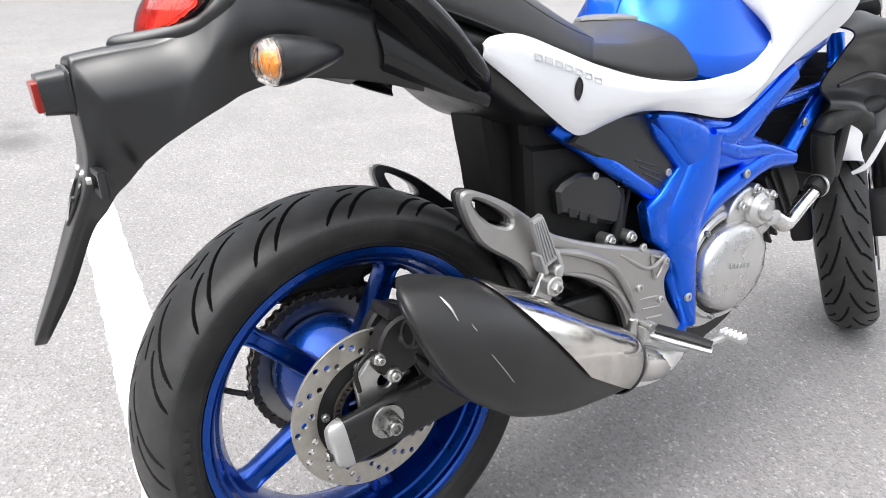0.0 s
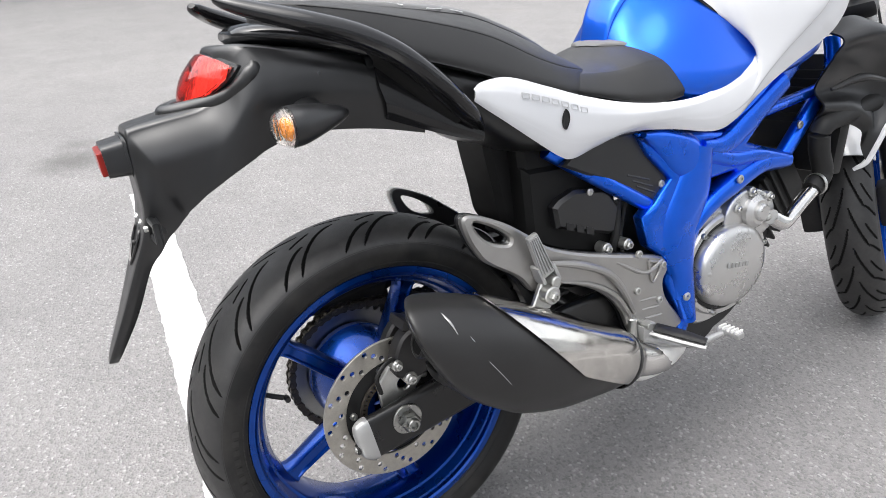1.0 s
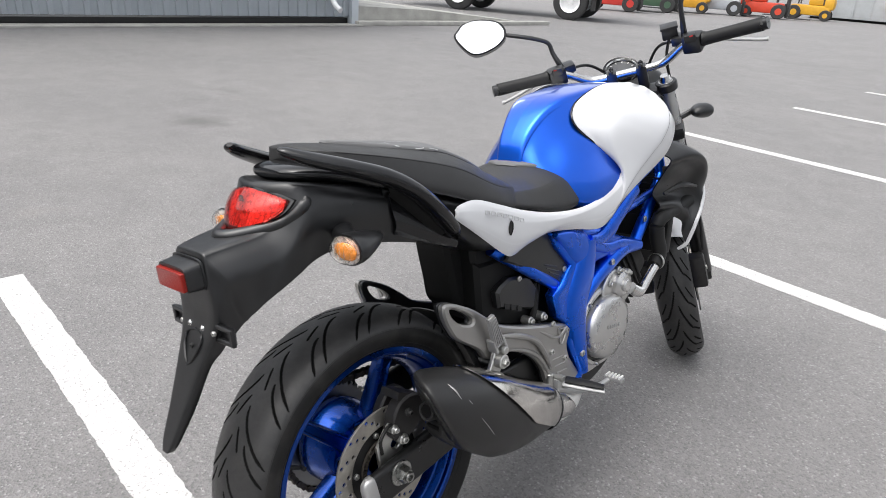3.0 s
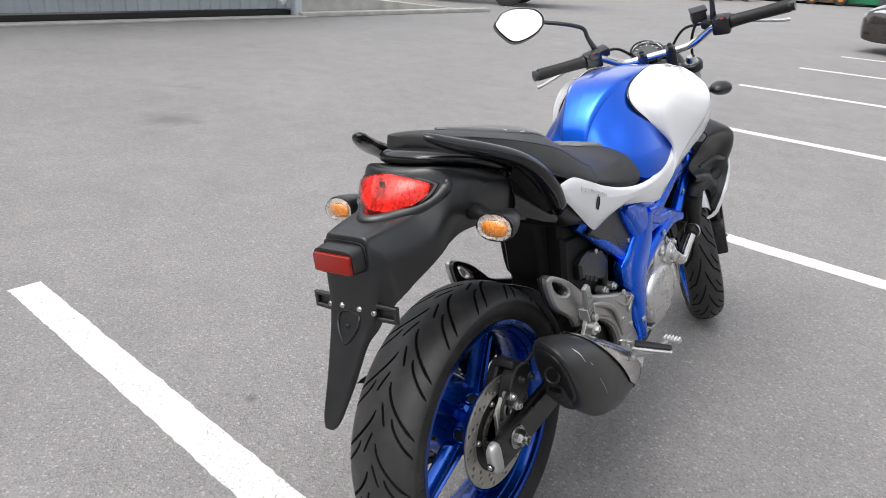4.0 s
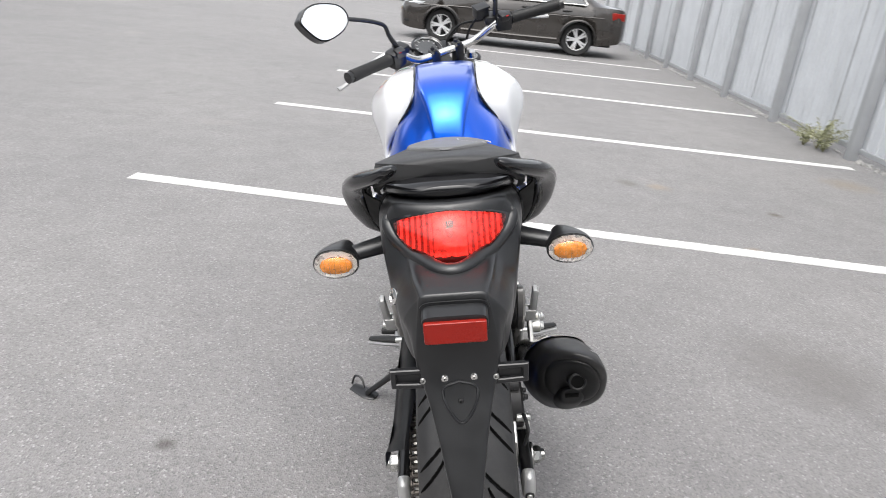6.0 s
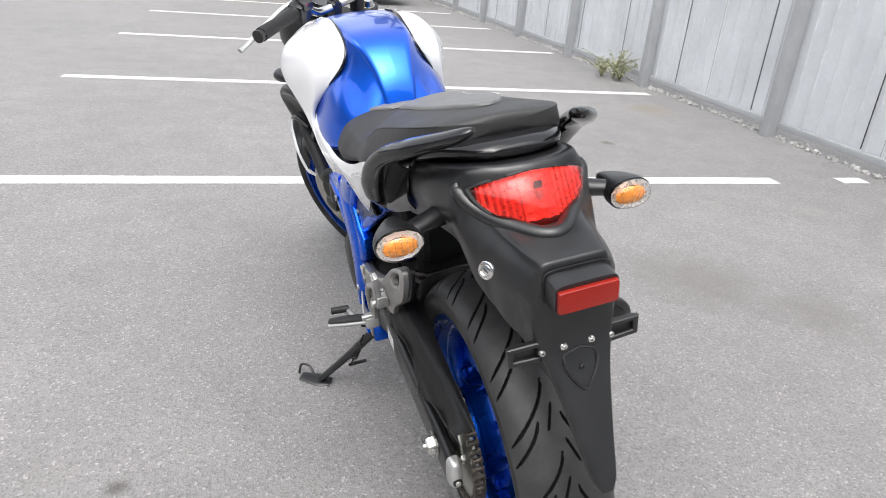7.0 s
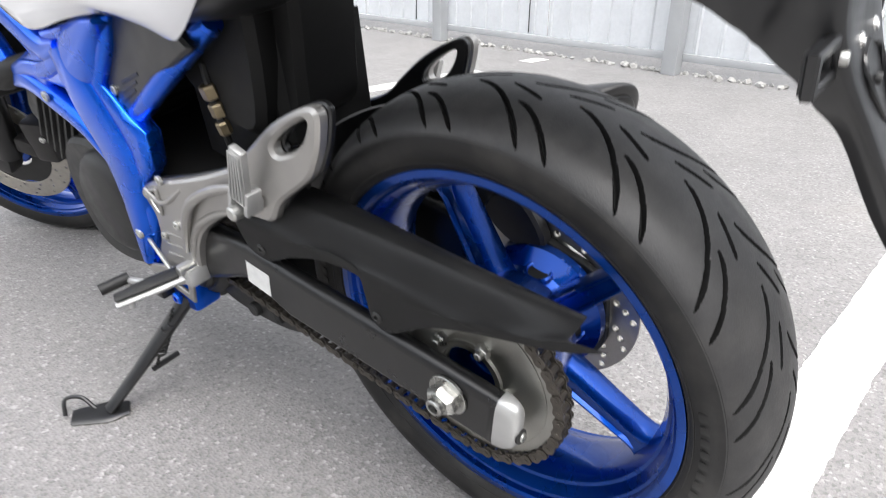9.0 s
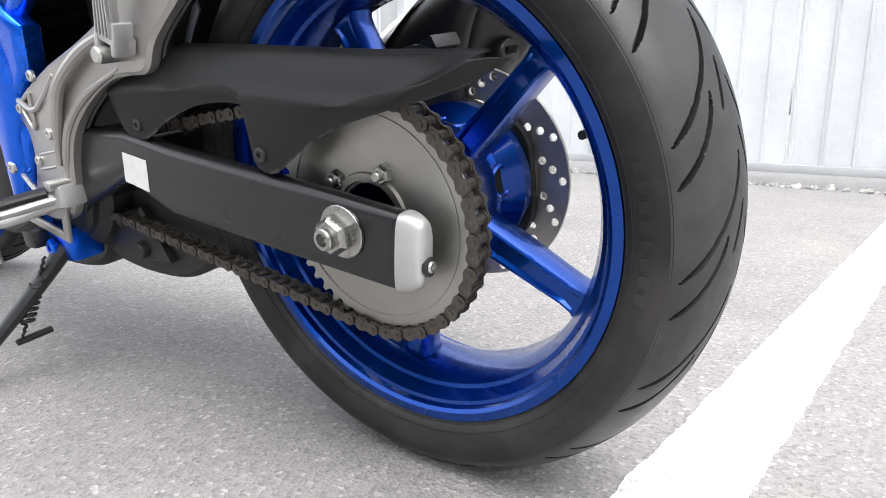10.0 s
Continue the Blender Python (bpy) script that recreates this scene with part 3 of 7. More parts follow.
def link_bm(x0, x1, wide):
    """Two figure-eight plates with their roller and pins."""
    w = PITCH / 2
    eight = [(w + 0.0068 * math.cos(a), 0.0068 * math.sin(a)) for a in np.linspace(-2.2, 2.2, 9)] + [(0, 0.0046)] + [(-w + 0.0068 * math.cos(a), 0.0068 * math.sin(a)) for a in np.linspace(math.pi - 2.2, math.pi + 2.2, 9)] + [(0, -0.0046)]
    bm = slab(eight, x0, x0 + 0.002, (), 0.0)
    bm = join(bm, slab(eight, x1 - 0.002, x1, (), 0.0))
    for s in (-w, w):
        bm = join(bm, disc_x(0.005 if not wide else 0.0026, x0 - (0.0012 if wide else -0.001), x1 + (0.0012 if wide else -0.001), (0, s, 0), 10))
    return bm


chain = part("chain", disc_x(0.0026, SPX - 0.006, SPX + 0.006, (0, CHAIN_R + 0.0, 0), 8), M_DARKSTEEL, bike, "dirty brown-grey drive chain")
outer = bpy.data.meshes.new("chain_link")
b = link_bm(SPX - 0.0105, SPX + 0.0105, True)
b.to_mesh(outer), b.free()
outer.materials.append(M_DARKSTEEL)
inner = bpy.data.meshes.new("chain_link")
b = link_bm(SPX - 0.0078, SPX + 0.0078, False)
b.to_mesh(inner), b.free()
inner.materials.append(M_DARKSTEEL)
CP = chain_path()
for k in range(len(CP)):
    p, q = CP[k], CP[(k + 1) % len(CP)]
    mid, d = (p + q) / 2, q - p
    ob = new("chain_link", outer if k % 2 else inner)
    ob.parent = chain
    ob.matrix_basis = pose(0, mid[0], mid[1], math.degrees(math.atan2(d[1], d[0])))

# front wheel
FRONT_PROFILE = [(0.044, 0.2265), (0.052, 0.234), (0.0575, 0.246), (0.058, 0.256), (0.052, 0.269), (0.04, 0.2805), (0.026, 0.2885), (0.012, 0.2925), (0.0, 0.2935)]
FRONT_PROFILE += [(-x, r) for x, r in FRONT_PROFILE[-2::-1]]
TREAD_F = [(0.0, 1.0, 0.05, 0.52, 1.3, 0.0015, 0.0019), (0.96, 0.3, 0.52, 0.88, 0.8, 0.0017, 0.0019), (0.42, 0.45, 0.5, 0.82, 1.2, 0.0013, 0.0015)]
# the fork reaches the axle a little to the right of the bars' own axis
FOOT = Vector((0.0215, -0.0035, -0.0115))
FRONT_AXLE = Matrix.Translation(FOOT) @ STEER @ pose(0, 0, 0, 0, 0, 1.85) @ pose(0, 0.04, 0)
frim, spokes = wheel_rim(0.05, 0.2315, 0.2, 5, 20, (0.015, 0.011), (0.017, 0.014))
front = part("front_wheel", moved(frim, FRONT_AXLE), M_RIM, bike, "glossy blue five-spoke cast front wheel")
part("hub", moved(disc_x(0.045, -0.06, 0.06, (0, 0, 0), 32, 0.004), FRONT_AXLE), M_RIM, front)
for k in spokes:
    part("spoke", moved(k, FRONT_AXLE), M_RIM, front)
plain_part("tyre", moved(tyre_mesh(FRONT_PROFILE, 1140, 110, 19, 0.07, TREAD_F, 0.005), FRONT_AXLE), M_TYRE, front, "black front tyre with zigzag grooves")
for s in (-1, 1):
    part("brake_disc", moved(brake_disc(0.145, 0.1, s * 0.066, 0.005, 15, 0.0036), FRONT_AXLE), M_DISC, front, "drilled grey steel brake disc")
    part("disc_carrier", moved(slab(ring_outline(0.103, 50, 0.006, 5), s * 0.06, s * 0.066, [ring_outline(0.05, 30)], 0.001), FRONT_AXLE), M_DARK, front)

# ---- swingarm, guard and brake ----
M_ARM = surface("satin_black_swingarm", (0.0062, 0.0062, 0.0066), 0.3, vary=0.15, scale=25, rough_vary=0.05)
# white of the paper label, also painted on the tail lamp bulb as its glint
M_STICKER = surface("white_label_and_glint", (0.6, 0.6, 0.59), 0.6, vary=0.1, scale=90)
M_CAP = surface("silver_cast_cap", (0.43, 0.43, 0.425), 0.4, metal=0.6, vary=0.06, scale=50)


def arm_bm(x0, x1):
    out = [(-0.066, 0.020), (0.07, 0.041), (0.243, 0.065), (0.33, 0.082), (0.45, 0.085), (0.52, 0.06), (0.53, 0.01), (0.46, -0.02), (0.345, 0.022), (0.27, -0.012), (0.093, -0.036), (-0.055, -0.053)]
    return slab(out, x0, x1, (), 0.0118, None, 4)


swing = part("swingarm", join(arm_bm(-0.137, -0.112), arm_bm(0.098, 0.122), box(0.23, 0.075, 0.09, (0, 0.475, 0.03), 0.015), box(0.2, 0.05, 0.055, (0, 0.375, 0.045), 0.015)), M_ARM, bike, "satin black box-section swingarm", 60)
flatter(swing)
for s, x in ((-1, -0.1245), (1, 0.110)):
    cap = body([(x, -0.057, -0.0165, 0.0132, 0.0378, -0.16, 1, 4), (x, -0.064, -0.0165, 0.0132, 0.0376, -0.16, 1, 3.6), (x, -0.073, -0.017, 0.0125, 0.035, -0.16, 1, 3), (x, -0.08, -0.017, 0.0105, 0.0295, -0.16, 1, 2.6), (x, -0.0835, -0.017, 0.005, 0.02, -0.16, 1, 2.2)], 24, 12)
    cap = part("end_cap", cap, M_CAP, swing, "silver chain adjuster cap")
    part("bolt_recess", bolt(0.0088, 0.004, (x, -0.0815, -0.027), (0, -1, 0)), M_DARK, cap)
    part("adjuster_bolt", bolt(0.0055, 0.005, (x, -0.0825, -0.027), (0, -1, 0)), M_STEEL, cap)
    o = -0.137 if s < 0 else 0.122
    d = (s, 0, 0)
    washer = disc_x(0.025, min(o, o + s * 0.004), max(o, o + s * 0.004), (0, 0, 0), 32, 0.0008)
    stud = lathe([(0.0, 0.0105), (0.026, 0.0105), (0.0275, 0.0092), (0.0275, 0.0062), (0.02, 0.0058), (0.02, 0.0)], 24)
    stud = moved(stud, pose(o, 0, 0)) if s > 0 else moved(stud, pose(o, 0, 0, 0, 0, 180))
    part("axle_nut", join(washer, bolt(0.0188 if s < 0 else 0.017, 0.016, (o + s * 0.004, 0, 0), d, True), stud), M_NUT, swing, "zinc-plated axle nut")
part("label_sticker", slab([(0.335, 0.058), (0.290, 0.050), (0.298, 0.013), (0.343, 0.023)], -0.1374, -0.1379, (), 0.0), M_STICKER, swing, "white paper warning label")

# chain guard: a flat side with an arched cut-out under a rounded crest
low = [(-0.181, 0.142), (-0.131, 0.121), (-0.04, 0.1), (0.016, 0.082), (0.049, 0.064), (0.07, 0.051), (0.087, 0.046), (0.103, 0.051), (0.108, 0.066), (0.093, 0.086), (0.099, 0.104), (0.129, 0.113), (0.185, 0.109), (0.241, 0.092), (0.268, 0.079), (0.29, 0.073), (0.32, 0.08), (0.335, 0.105), (0.33, 0.13)]
high = [(0.3, 0.152), (0.11, 0.147), (-0.084, 0.143)]
M_GUARD = surface("satin_black_guard_plastic", (0.019, 0.019, 0.0195), 0.42, vary=0.15, scale=20, rough_vary=0.05)


def guard_shell(n=110):
    """One moulded sheet: from the cut-out lower edge up over a long swell and a hollow to the rounded crest."""
    edge = spline([(0, y, z) for y, z in low[:-1]], n)[:, 1:]
    run = np.maximum.accumulate(edge[:, 0])
    wide = np.convolve(np.r_[[run[0]] * 15, run, [run[-1]] * 15], np.ones(31) / 31, "valid") + np.linspace(-0.003, 0.012, n)
    rows = []
    for (y, z), c in zip(edge, wide):
        top = float(np.interp(c, [-0.182, -0.03, 0.11, 0.24, 0.34], [0.1435, 0.15, 0.16, 0.168, 0.168]))
        deep = top - z
        full = min(1.0, deep / 0.05)
        inner = -0.08 - 0.066 * max(0.0, 0.2 - c)
        row = [(-0.134, y, z), (-0.1355, y + (c - y) * 0.25, z + deep * 0.18), (-0.137, y + (c - y) * 0.5, z + deep * 0.36), (-0.1375, c, top - 0.041 * full), (-0.131, c, top - 0.031 * full), (-0.125, c, top - 0.017 * full), (-0.117, c, top - 0.004 * full), (-0.109, c, top), ((inner - 0.109) / 2, c, top + 0.0015), (inner, c, top - 0.001)]
        rows.append(spline(row, 34))
    bm = skin([[tuple(q) for q in r] for r in rows], closed=False, caps=False)
    bmesh.ops.solidify(bm, geom=bm.faces[:], thickness=0.0022)
    return bm


guard = part("chain_guard", guard_shell(), M_GUARD, bike, "satin black plastic chain guard", 60)
for y, z in ((0.292, 0.089), (0.095, 0.064)):
    part("guard_bolt", bolt(0.0075, 0.004, (-0.134, y, z), (-1, 0, 0)), M_DARK, guard)
# hugger over the tyre, behind the shock
hug = [[(x, r * math.cos(a), r * math.sin(a)) for a in np.linspace(radians(14), radians(44), 7)] for x, r in ((-0.088, 0.285), (-0.075, 0.31), (-0.04, 0.322), (0, 0.325), (0.04, 0.322), (0.075, 0.31), (0.088, 0.285))]
part("hugger", panel(hug, 0.002, 24, 18), M_PLASTIC, bike, "black plastic inner mudguard")

# rear caliper and its bracket
M_CALIPER = surface("black_anodised_caliper", (0.022, 0.021, 0.021), 0.42, metal=0.3, vary=0.3, scale=60)
caliper = part("rear_caliper", join(slab(rounded([(-0.005, 0.075), (0.015, 0.128), (0.055, 0.14), (0.085, 0.118), (0.07, 0.07), (0.03, 0.055)], 24), 0.083, 0.112, (), 0.004), slab(rounded([(-0.005, 0.085), (0.02, 0.135), (0.06, 0.142), (0.08, 0.11), (0.04, 0.075)], 20), 0.05, 0.072, (), 0.004), box(0.05, 0.05, 0.016, (0.082, 0.045, 0.136), 0.004, turn=(-25, 0, 0))), M_CALIPER, bike, "black rear brake caliper")
part("caliper_bracket", slab([(0.02, -0.02), (0.035, 0.03), (0.065, 0.06), (0.05, 0.085), (0.005, 0.095), (-0.03, 0.055), (-0.025, -0.01)], 0.086, 0.096, [hole(0.015, 0.045, 0.011, 12)], 0.002), M_STEEL, caliper)
for y, z, r in ((0.0, 0.09, 0.009), (0.039, 0.109, 0.008), (0.02, 0.06, 0.011), (0.075, 0.1, 0.007)):
    part("pin", join(disc_x(r, 0.096, 0.118, (0, y, z), 16, 0.002), bolt(r * 0.7, 0.006, (0.118, y, z))), M_STEEL if r > 0.008 else M_DARK, caliper)
part("brake_hose", tube([(0.108, -0.03, 0.05), (0.115, -0.035, 0.085), (0.11, -0.005, 0.1), (0.105, 0.02, 0.07)], 0.0035, 8, 20), M_RUBBER, caliper)
part("brake_line", tube([(0.1, 0.07, 0.12), (0.1, 0.12, 0.13), (0.105, 0.22, 0.1), (0.1, 0.35, 0.1)], 0.004, 8, 24), M_RUBBER, bike)

# ---- muffler ----
MUF = [(0.206, 0.012, 0.153, 0.036, 0.05, -0.42, 0.9, 2.1), (0.206, 0.013, 0.150, 0.055, 0.083, -0.42, 0.9, 2.2), (0.206, 0.032, 0.142, 0.065, 0.098, -0.40, 0.9, 2.4), (0.206, 0.085, 0.118, 0.069, 0.099, -0.25, 0.95, 2.4), (0.203, 0.15, 0.086, 0.069, 0.09, 0.0, 1, 2.3), (0.195, 0.24, 0.042, 0.065, 0.076, 0.25, 1, 2.2), (0.184, 0.32, 0.008, 0.057, 0.062, 0.38, 1, 2.1), (0.176, 0.385, -0.018, 0.046, 0.05, 0.45, 1, 2.0), (0.168, 0.43, -0.04, 0.032, 0.035, 0.48, 1, 2.0)]
M_MUFFLER = surface("matt_charcoal_muffler", (0.02, 0.0195, 0.0195), 0.38, metal=0.15, vary=0.15, scale=16, grain=900, relief=0.05, rough_vary=0.06, shine=0.45)
def slanted(bm):
    for v in bm.verts:
        v.co.y += (0.222 - v.co.x) * 0.45 * max(0, min(1, (0.2 - v.co.y) / 0.2))
    return bm


muffler = part("muffler", slanted(body(MUF, 48, 60)), M_MUFFLER, bike, "matt black stubby muffler with scratches and a chrome heat shield", 50)


def shield():
    grown = [(cx, cy, cz, hw + 0.0035, hh + 0.0035, uy, uz, p) for cx, cy, cz, hw, hh, uy, uz, p in MUF[3:]]
    bm = slanted(body(grown, 96, 110, caps=False))
    for at, way in (((0, 0.094, 0.216), (0, 1, 0.86)), ((0, 0.241, 0.044), (0, 0.55, 0.83)), ((0.15, 0, 0), (1, 0, 0.35))):
        bmesh.ops.bisect_plane(bm, geom=bm.verts[:] + bm.edges[:] + bm.faces[:], plane_co=at, plane_no=way, clear_inner=True)
    bmesh.ops.solidify(bm, geom=bm.faces[:], thickness=0.0015)
    return bm


M_SHIELD = surface("brushed_stainless_shield", (0.62, 0.6, 0.57), 0.14, metal=1.0, vary=0.16, scale=26, grain=18, relief=0.2, depth=0.004, rough_vary=0.08)
part("heat_shield", shield(), M_SHIELD, muffler, "polished stainless heat shield", 60)
M_ENDCAP = surface("black_end_cap", (0.007, 0.007, 0.007), 0.42, vary=0.2, scale=30, grain=900, relief=0.08, shine=0.35)
part("rear_shoulder", slanted(body([(0.206, 0.0035, 0.156, 0.026, 0.04, -0.42, 0.9, 2.1), (0.206, 0.004, 0.155, 0.042, 0.062, -0.42, 0.9, 2.2), (0.206, 0.011, 0.152, 0.049, 0.072, -0.42, 0.9, 2.3), (0.206, 0.027, 0.146, 0.05, 0.075, -0.42, 0.9, 2.3)], 40, 20)), M_ENDCAP, muffler, "rounded rear shoulder", 60)
SCRATCHES = [(0.018, 0.222), (0.026, 0.207), (0.031, 0.19), (0.043, 0.19), (0.053, 0.173), (0.068, 0.14), (0.085, 0.115), (0.1, 0.092)]
# near-black that paints the shade inside the muffler's two openings
M_HOLE_SHADE = surface("hole_shade_black", (0.003, 0.003, 0.003), 0.8, vary=0.3, scale=60, shine=0.1)
part("outlet", moved(lathe([(-0.006, 0.0125), (0.004, 0.0125), (0.005, 0.0145), (0.004, 0.0175), (-0.02, 0.0185)], 28), pose(0.213, -0.004, 0.166, -12, 0, 0) @ pose(0, 0, 0, 0, 0, -90)), M_ENDCAP, muffler, "small outlet ring")
part("outlet_mouth", moved(lathe([(0.0025, 0.0), (0.0025, 0.0128), (-0.005, 0.0128)], 28), pose(0.213, -0.004, 0.166, -12, 0, 0) @ pose(0, 0, 0, 0, 0, -90)), M_HOLE_SHADE, muffler)
part("drain_bump", body([(0.206, 0.014, 0.12, 0.01, 0.008, 0, 1, 2.2), (0.206, 0.02, 0.117, 0.024, 0.02, 0, 1, 2.3), (0.206, 0.064, 0.085, 0.03, 0.03, 0, 1, 2.3)], 24, 12), M_ENDCAP, muffler)
# solid dark block in place of the lower opening's shade
part("drain_slot", box(0.026, 0.004, 0.012, (0.206, 0.0145, 0.122), 0.0015, turn=(25, 0, 0)), M_HOLE_SHADE, muffler)


def on_muffler(y, z):
    """The point of the muffler's outer side over (y, z)."""
    v = min((v.co for v in muffler.data.vertices if v.co.x > 0.206), key=lambda c: (c.y - y) ** 2 + (c.z - z) ** 2)
    return (v.x + 0.0004, y, z)


for ends, thick in ((SCRATCHES[0:3], 0.0018), (SCRATCHES[3:5], 0.0012), (SCRATCHES[5:8], 0.0006)):
    part("scratch", tube([on_muffler(*q) for q in ends], [0.0004, thick, 0.0005], 5, 12), M_CAP, muffler, "bare metal scratch")
pipe = part("exhaust_pipe", tube([(0.168, 0.42, -0.036), (0.155, 0.5, -0.07), (0.12, 0.58, -0.1), (0.05, 0.66, -0.12), (0, 0.8, -0.13), (0, 0.95, -0.06), (0, 1.02, 0.08), (0.02, 0.98, 0.18)], [0.034, 0.03, 0.026, 0.024, 0.022, 0.021, 0.02, 0.02], 16, 60), M_CHROME, bike, "stainless exhaust header pipe")
part("collector", body([(0.155, 0.42, -0.05, 0.02, 0.025, 0.45, 1, 2.2), (0.15, 0.47, -0.065, 0.034, 0.036, 0.45, 1, 2.4), (0.14, 0.54, -0.075, 0.034, 0.036, 0.4, 1, 2.4), (0.125, 0.6, -0.085, 0.024, 0.026, 0.4, 1, 2.2)], 24, 24), M_SILVER, pipe)
part("clamp_ring", body([(0.174, 0.396, -0.0245, 0.0475, 0.0505, 0.46, 1, 2.0), (0.1735, 0.4, -0.026, 0.049, 0.052, 0.46, 1, 2.0), (0.172, 0.408, -0.029, 0.047, 0.05, 0.46, 1, 2.0), (0.1715, 0.412, -0.031, 0.044, 0.047, 0.46, 1, 2.0)], 40, 10), M_GLOSS, muffler, "black clamp ring")
part("hanger_clamp", join(slab([(0.225, 0.12), (0.25, 0.165), (0.28, 0.175), (0.29, 0.15), (0.265, 0.115)], 0.15, 0.16, (), 0.002), disc_x(0.0155, 0.15, 0.178, (0, 0.258, 0.145), 22, 0.002), bolt(0.009, 0.008, (0.178, 0.258, 0.145), hexa=True)), M_STEEL, muffler)

# ---- footrest hangers ----
M_HANGER = surface("silver_cast_hanger", (0.37, 0.36, 0.345), 0.36, metal=0.75, vary=0.06, scale=30, grain=1200, relief=0.05, depth=0.0003)
HANG = rounded([(0.131, 0.293), (0.15, 0.298), (0.205, 0.272), (0.255, 0.235), (0.29, 0.208), (0.36, 0.18), (0.468, 0.147), (0.535, 0.125), (0.556, 0.112), (0.558, 0.092), (0.545, 0.071), (0.556, 0.032), (0.59, -0.012), (0.6, -0.035), (0.55, -0.045), (0.49, -0.035), (0.455, 0.0), (0.435, 0.045), (0.405, 0.085), (0.36, 0.117), (0.312, 0.138), (0.28, 0.142), (0.245, 0.145), (0.222, 0.175), (0.168, 0.214), (0.15, 0.238), (0.138, 0.262)], 110)
HANG_HOLE = rounded([(0.149, 0.284), (0.162, 0.282), (0.19, 0.266), (0.211, 0.247), (0.207, 0.236), (0.18, 0.245), (0.16, 0.262)], 28)


def flare(y, z):
    return -0.010 + 0.018 * min(1, max(0, (y - 0.13) / 0.3)) - 0.012 * max(0, (y - 0.42) / 0.15)


def hanger(side):
    s = -1 if side < 0 else 1

    def f(bm):
        return mirrored(bm) if s < 0 else bm

    name = "right" if s > 0 else "left"
    h = part("footrest_hanger", f(slab(HANG, 0.126, 0.144, [HANG_HOLE], 0.004, flare)), M_HANGER, bike, "silver cast aluminium footrest hanger", 40)
    part("backing", f(slab(HANG, 0.117, 0.1262, [HANG_HOLE], 0.002, flare)), M_PLASTIC, h, "black backing of the hanger")
    part("rib", f(tube([(0.152, 0.27, 0.19), (0.156, 0.33, 0.172), (0.158, 0.39, 0.14), (0.156, 0.425, 0.1), (0.152, 0.46, 0.04)], [0.004, 0.007, 0.007, 0.007, 0.004], 10, 24)), M_HANGER, h)
    part("rib", f(tube([(0.148, 0.42, 0.148), (0.148, 0.49, 0.108), (0.146, 0.535, 0.118)], 0.004, 8, 16)), M_HANGER, h)
    for y, z in ((0.541, 0.108), (0.531, 0.04), (0.475, 0.148), (0.47, 0.078)):
        part("bolt", f(bolt(0.0072, 0.005, (0.144 + flare(y, z), y, z))), M_STEEL, h)
    for z in (0.055, 0.035, 0.015):
        part("rib", f(tube([(0.146, 0.475 + (0.055 - z) * 0.4, z), (0.145, 0.52 + (0.055 - z) * 0.4, z - 0.006)], 0.0022, 6)), M_HANGER, h)
    # a raised triangular pocket and a swelling along the inner edge
    tri = [(0.5, 0.128), (0.535, 0.11), (0.512, 0.083), (0.5, 0.128)]
    part("pocket_rim", f(tube([(0.1455 + flare(y, z), y, z) for y, z in tri], 0.0028, 8, 36)), M_HANGER, h)
    part("rim", f(tube([(0.143 + flare(y, z), y, z) for y, z in ((0.29, 0.15), (0.36, 0.125), (0.41, 0.092), (0.442, 0.05), (0.462, 0.006))], [0.002, 0.0055, 0.006, 0.006, 0.002], 10, 40)), M_HANGER, h)
    # folded pillion peg
    at = pose(0.163, 0.246, 0.214, 22, 4, 0)
    plate = box(0.01, 0.027, 0.082, (0, 0, 0), 0.003)
    for v in plate.verts:
        v.co.y *= 1 - 3.4 * (v.co.z + 0.041)
    peg = part("pillion_peg", f(join(moved(plate, at), box(0.022, 0.007, 0.034, (0.156, 0.247, 0.178), 0.003, turn=(22, 0, 0)), box(0.022, 0.007, 0.034, (0.156, 0.277, 0.178), 0.003, turn=(22, 0, 0)), box(0.012, 0.034, 0.02, (0.148, 0.262, 0.176), 0.004, turn=(22, 0, 0)))), M_CAP, h, "folded silver pillion footrest")
    for k in range(-2, 3):
        part("peg_rib", f(moved(box(0.004, 0.0022, 0.07, (0.0062, 0, 0.002), 0.0008, turn=(k * 1.6, 0, 0)), at @ pose(0, 0.0045 * k, 0))), M_CAP, peg)
    part("pivot", f(join(disc_x(0.009, 0.14, 0.176, (0, 0.268, 0.166), 16, 0.002))), M_STEEL, peg)
    # rider's peg: a rubber-topped bar on a bracket
    py, pz = (0.487, -0.004) if s > 0 else (0.47, 0.0)
    rider = part("rider_peg", f(join(tube([(0.16, py, pz), (0.2, py + 0.02, pz - 0.006), (0.252, py + 0.045, pz - 0.013)], [0.012, 0.013, 0.009], 12, 12, flat=0.6), box(0.034, 0.034, 0.03, (0.152, py - 0.005, pz + 0.002), 0.006))), M_CAP, h, "silver rider footrest")
    part("peg_rubber", f(tube([(0.17, py + 0.006, pz + 0.009), (0.21, py + 0.026, pz + 0.004), (0.25, py + 0.046, pz - 0.003)], [0.014, 0.014, 0.010], 12, 12, flat=0.45)), M_RUBBER, rider)
    part("pivot", f(disc_x(0.007, 0.138, 0.176, (0, py - 0.012, pz + 0.018), 14, 0.001)), M_STEEL, rider)
    return h, f


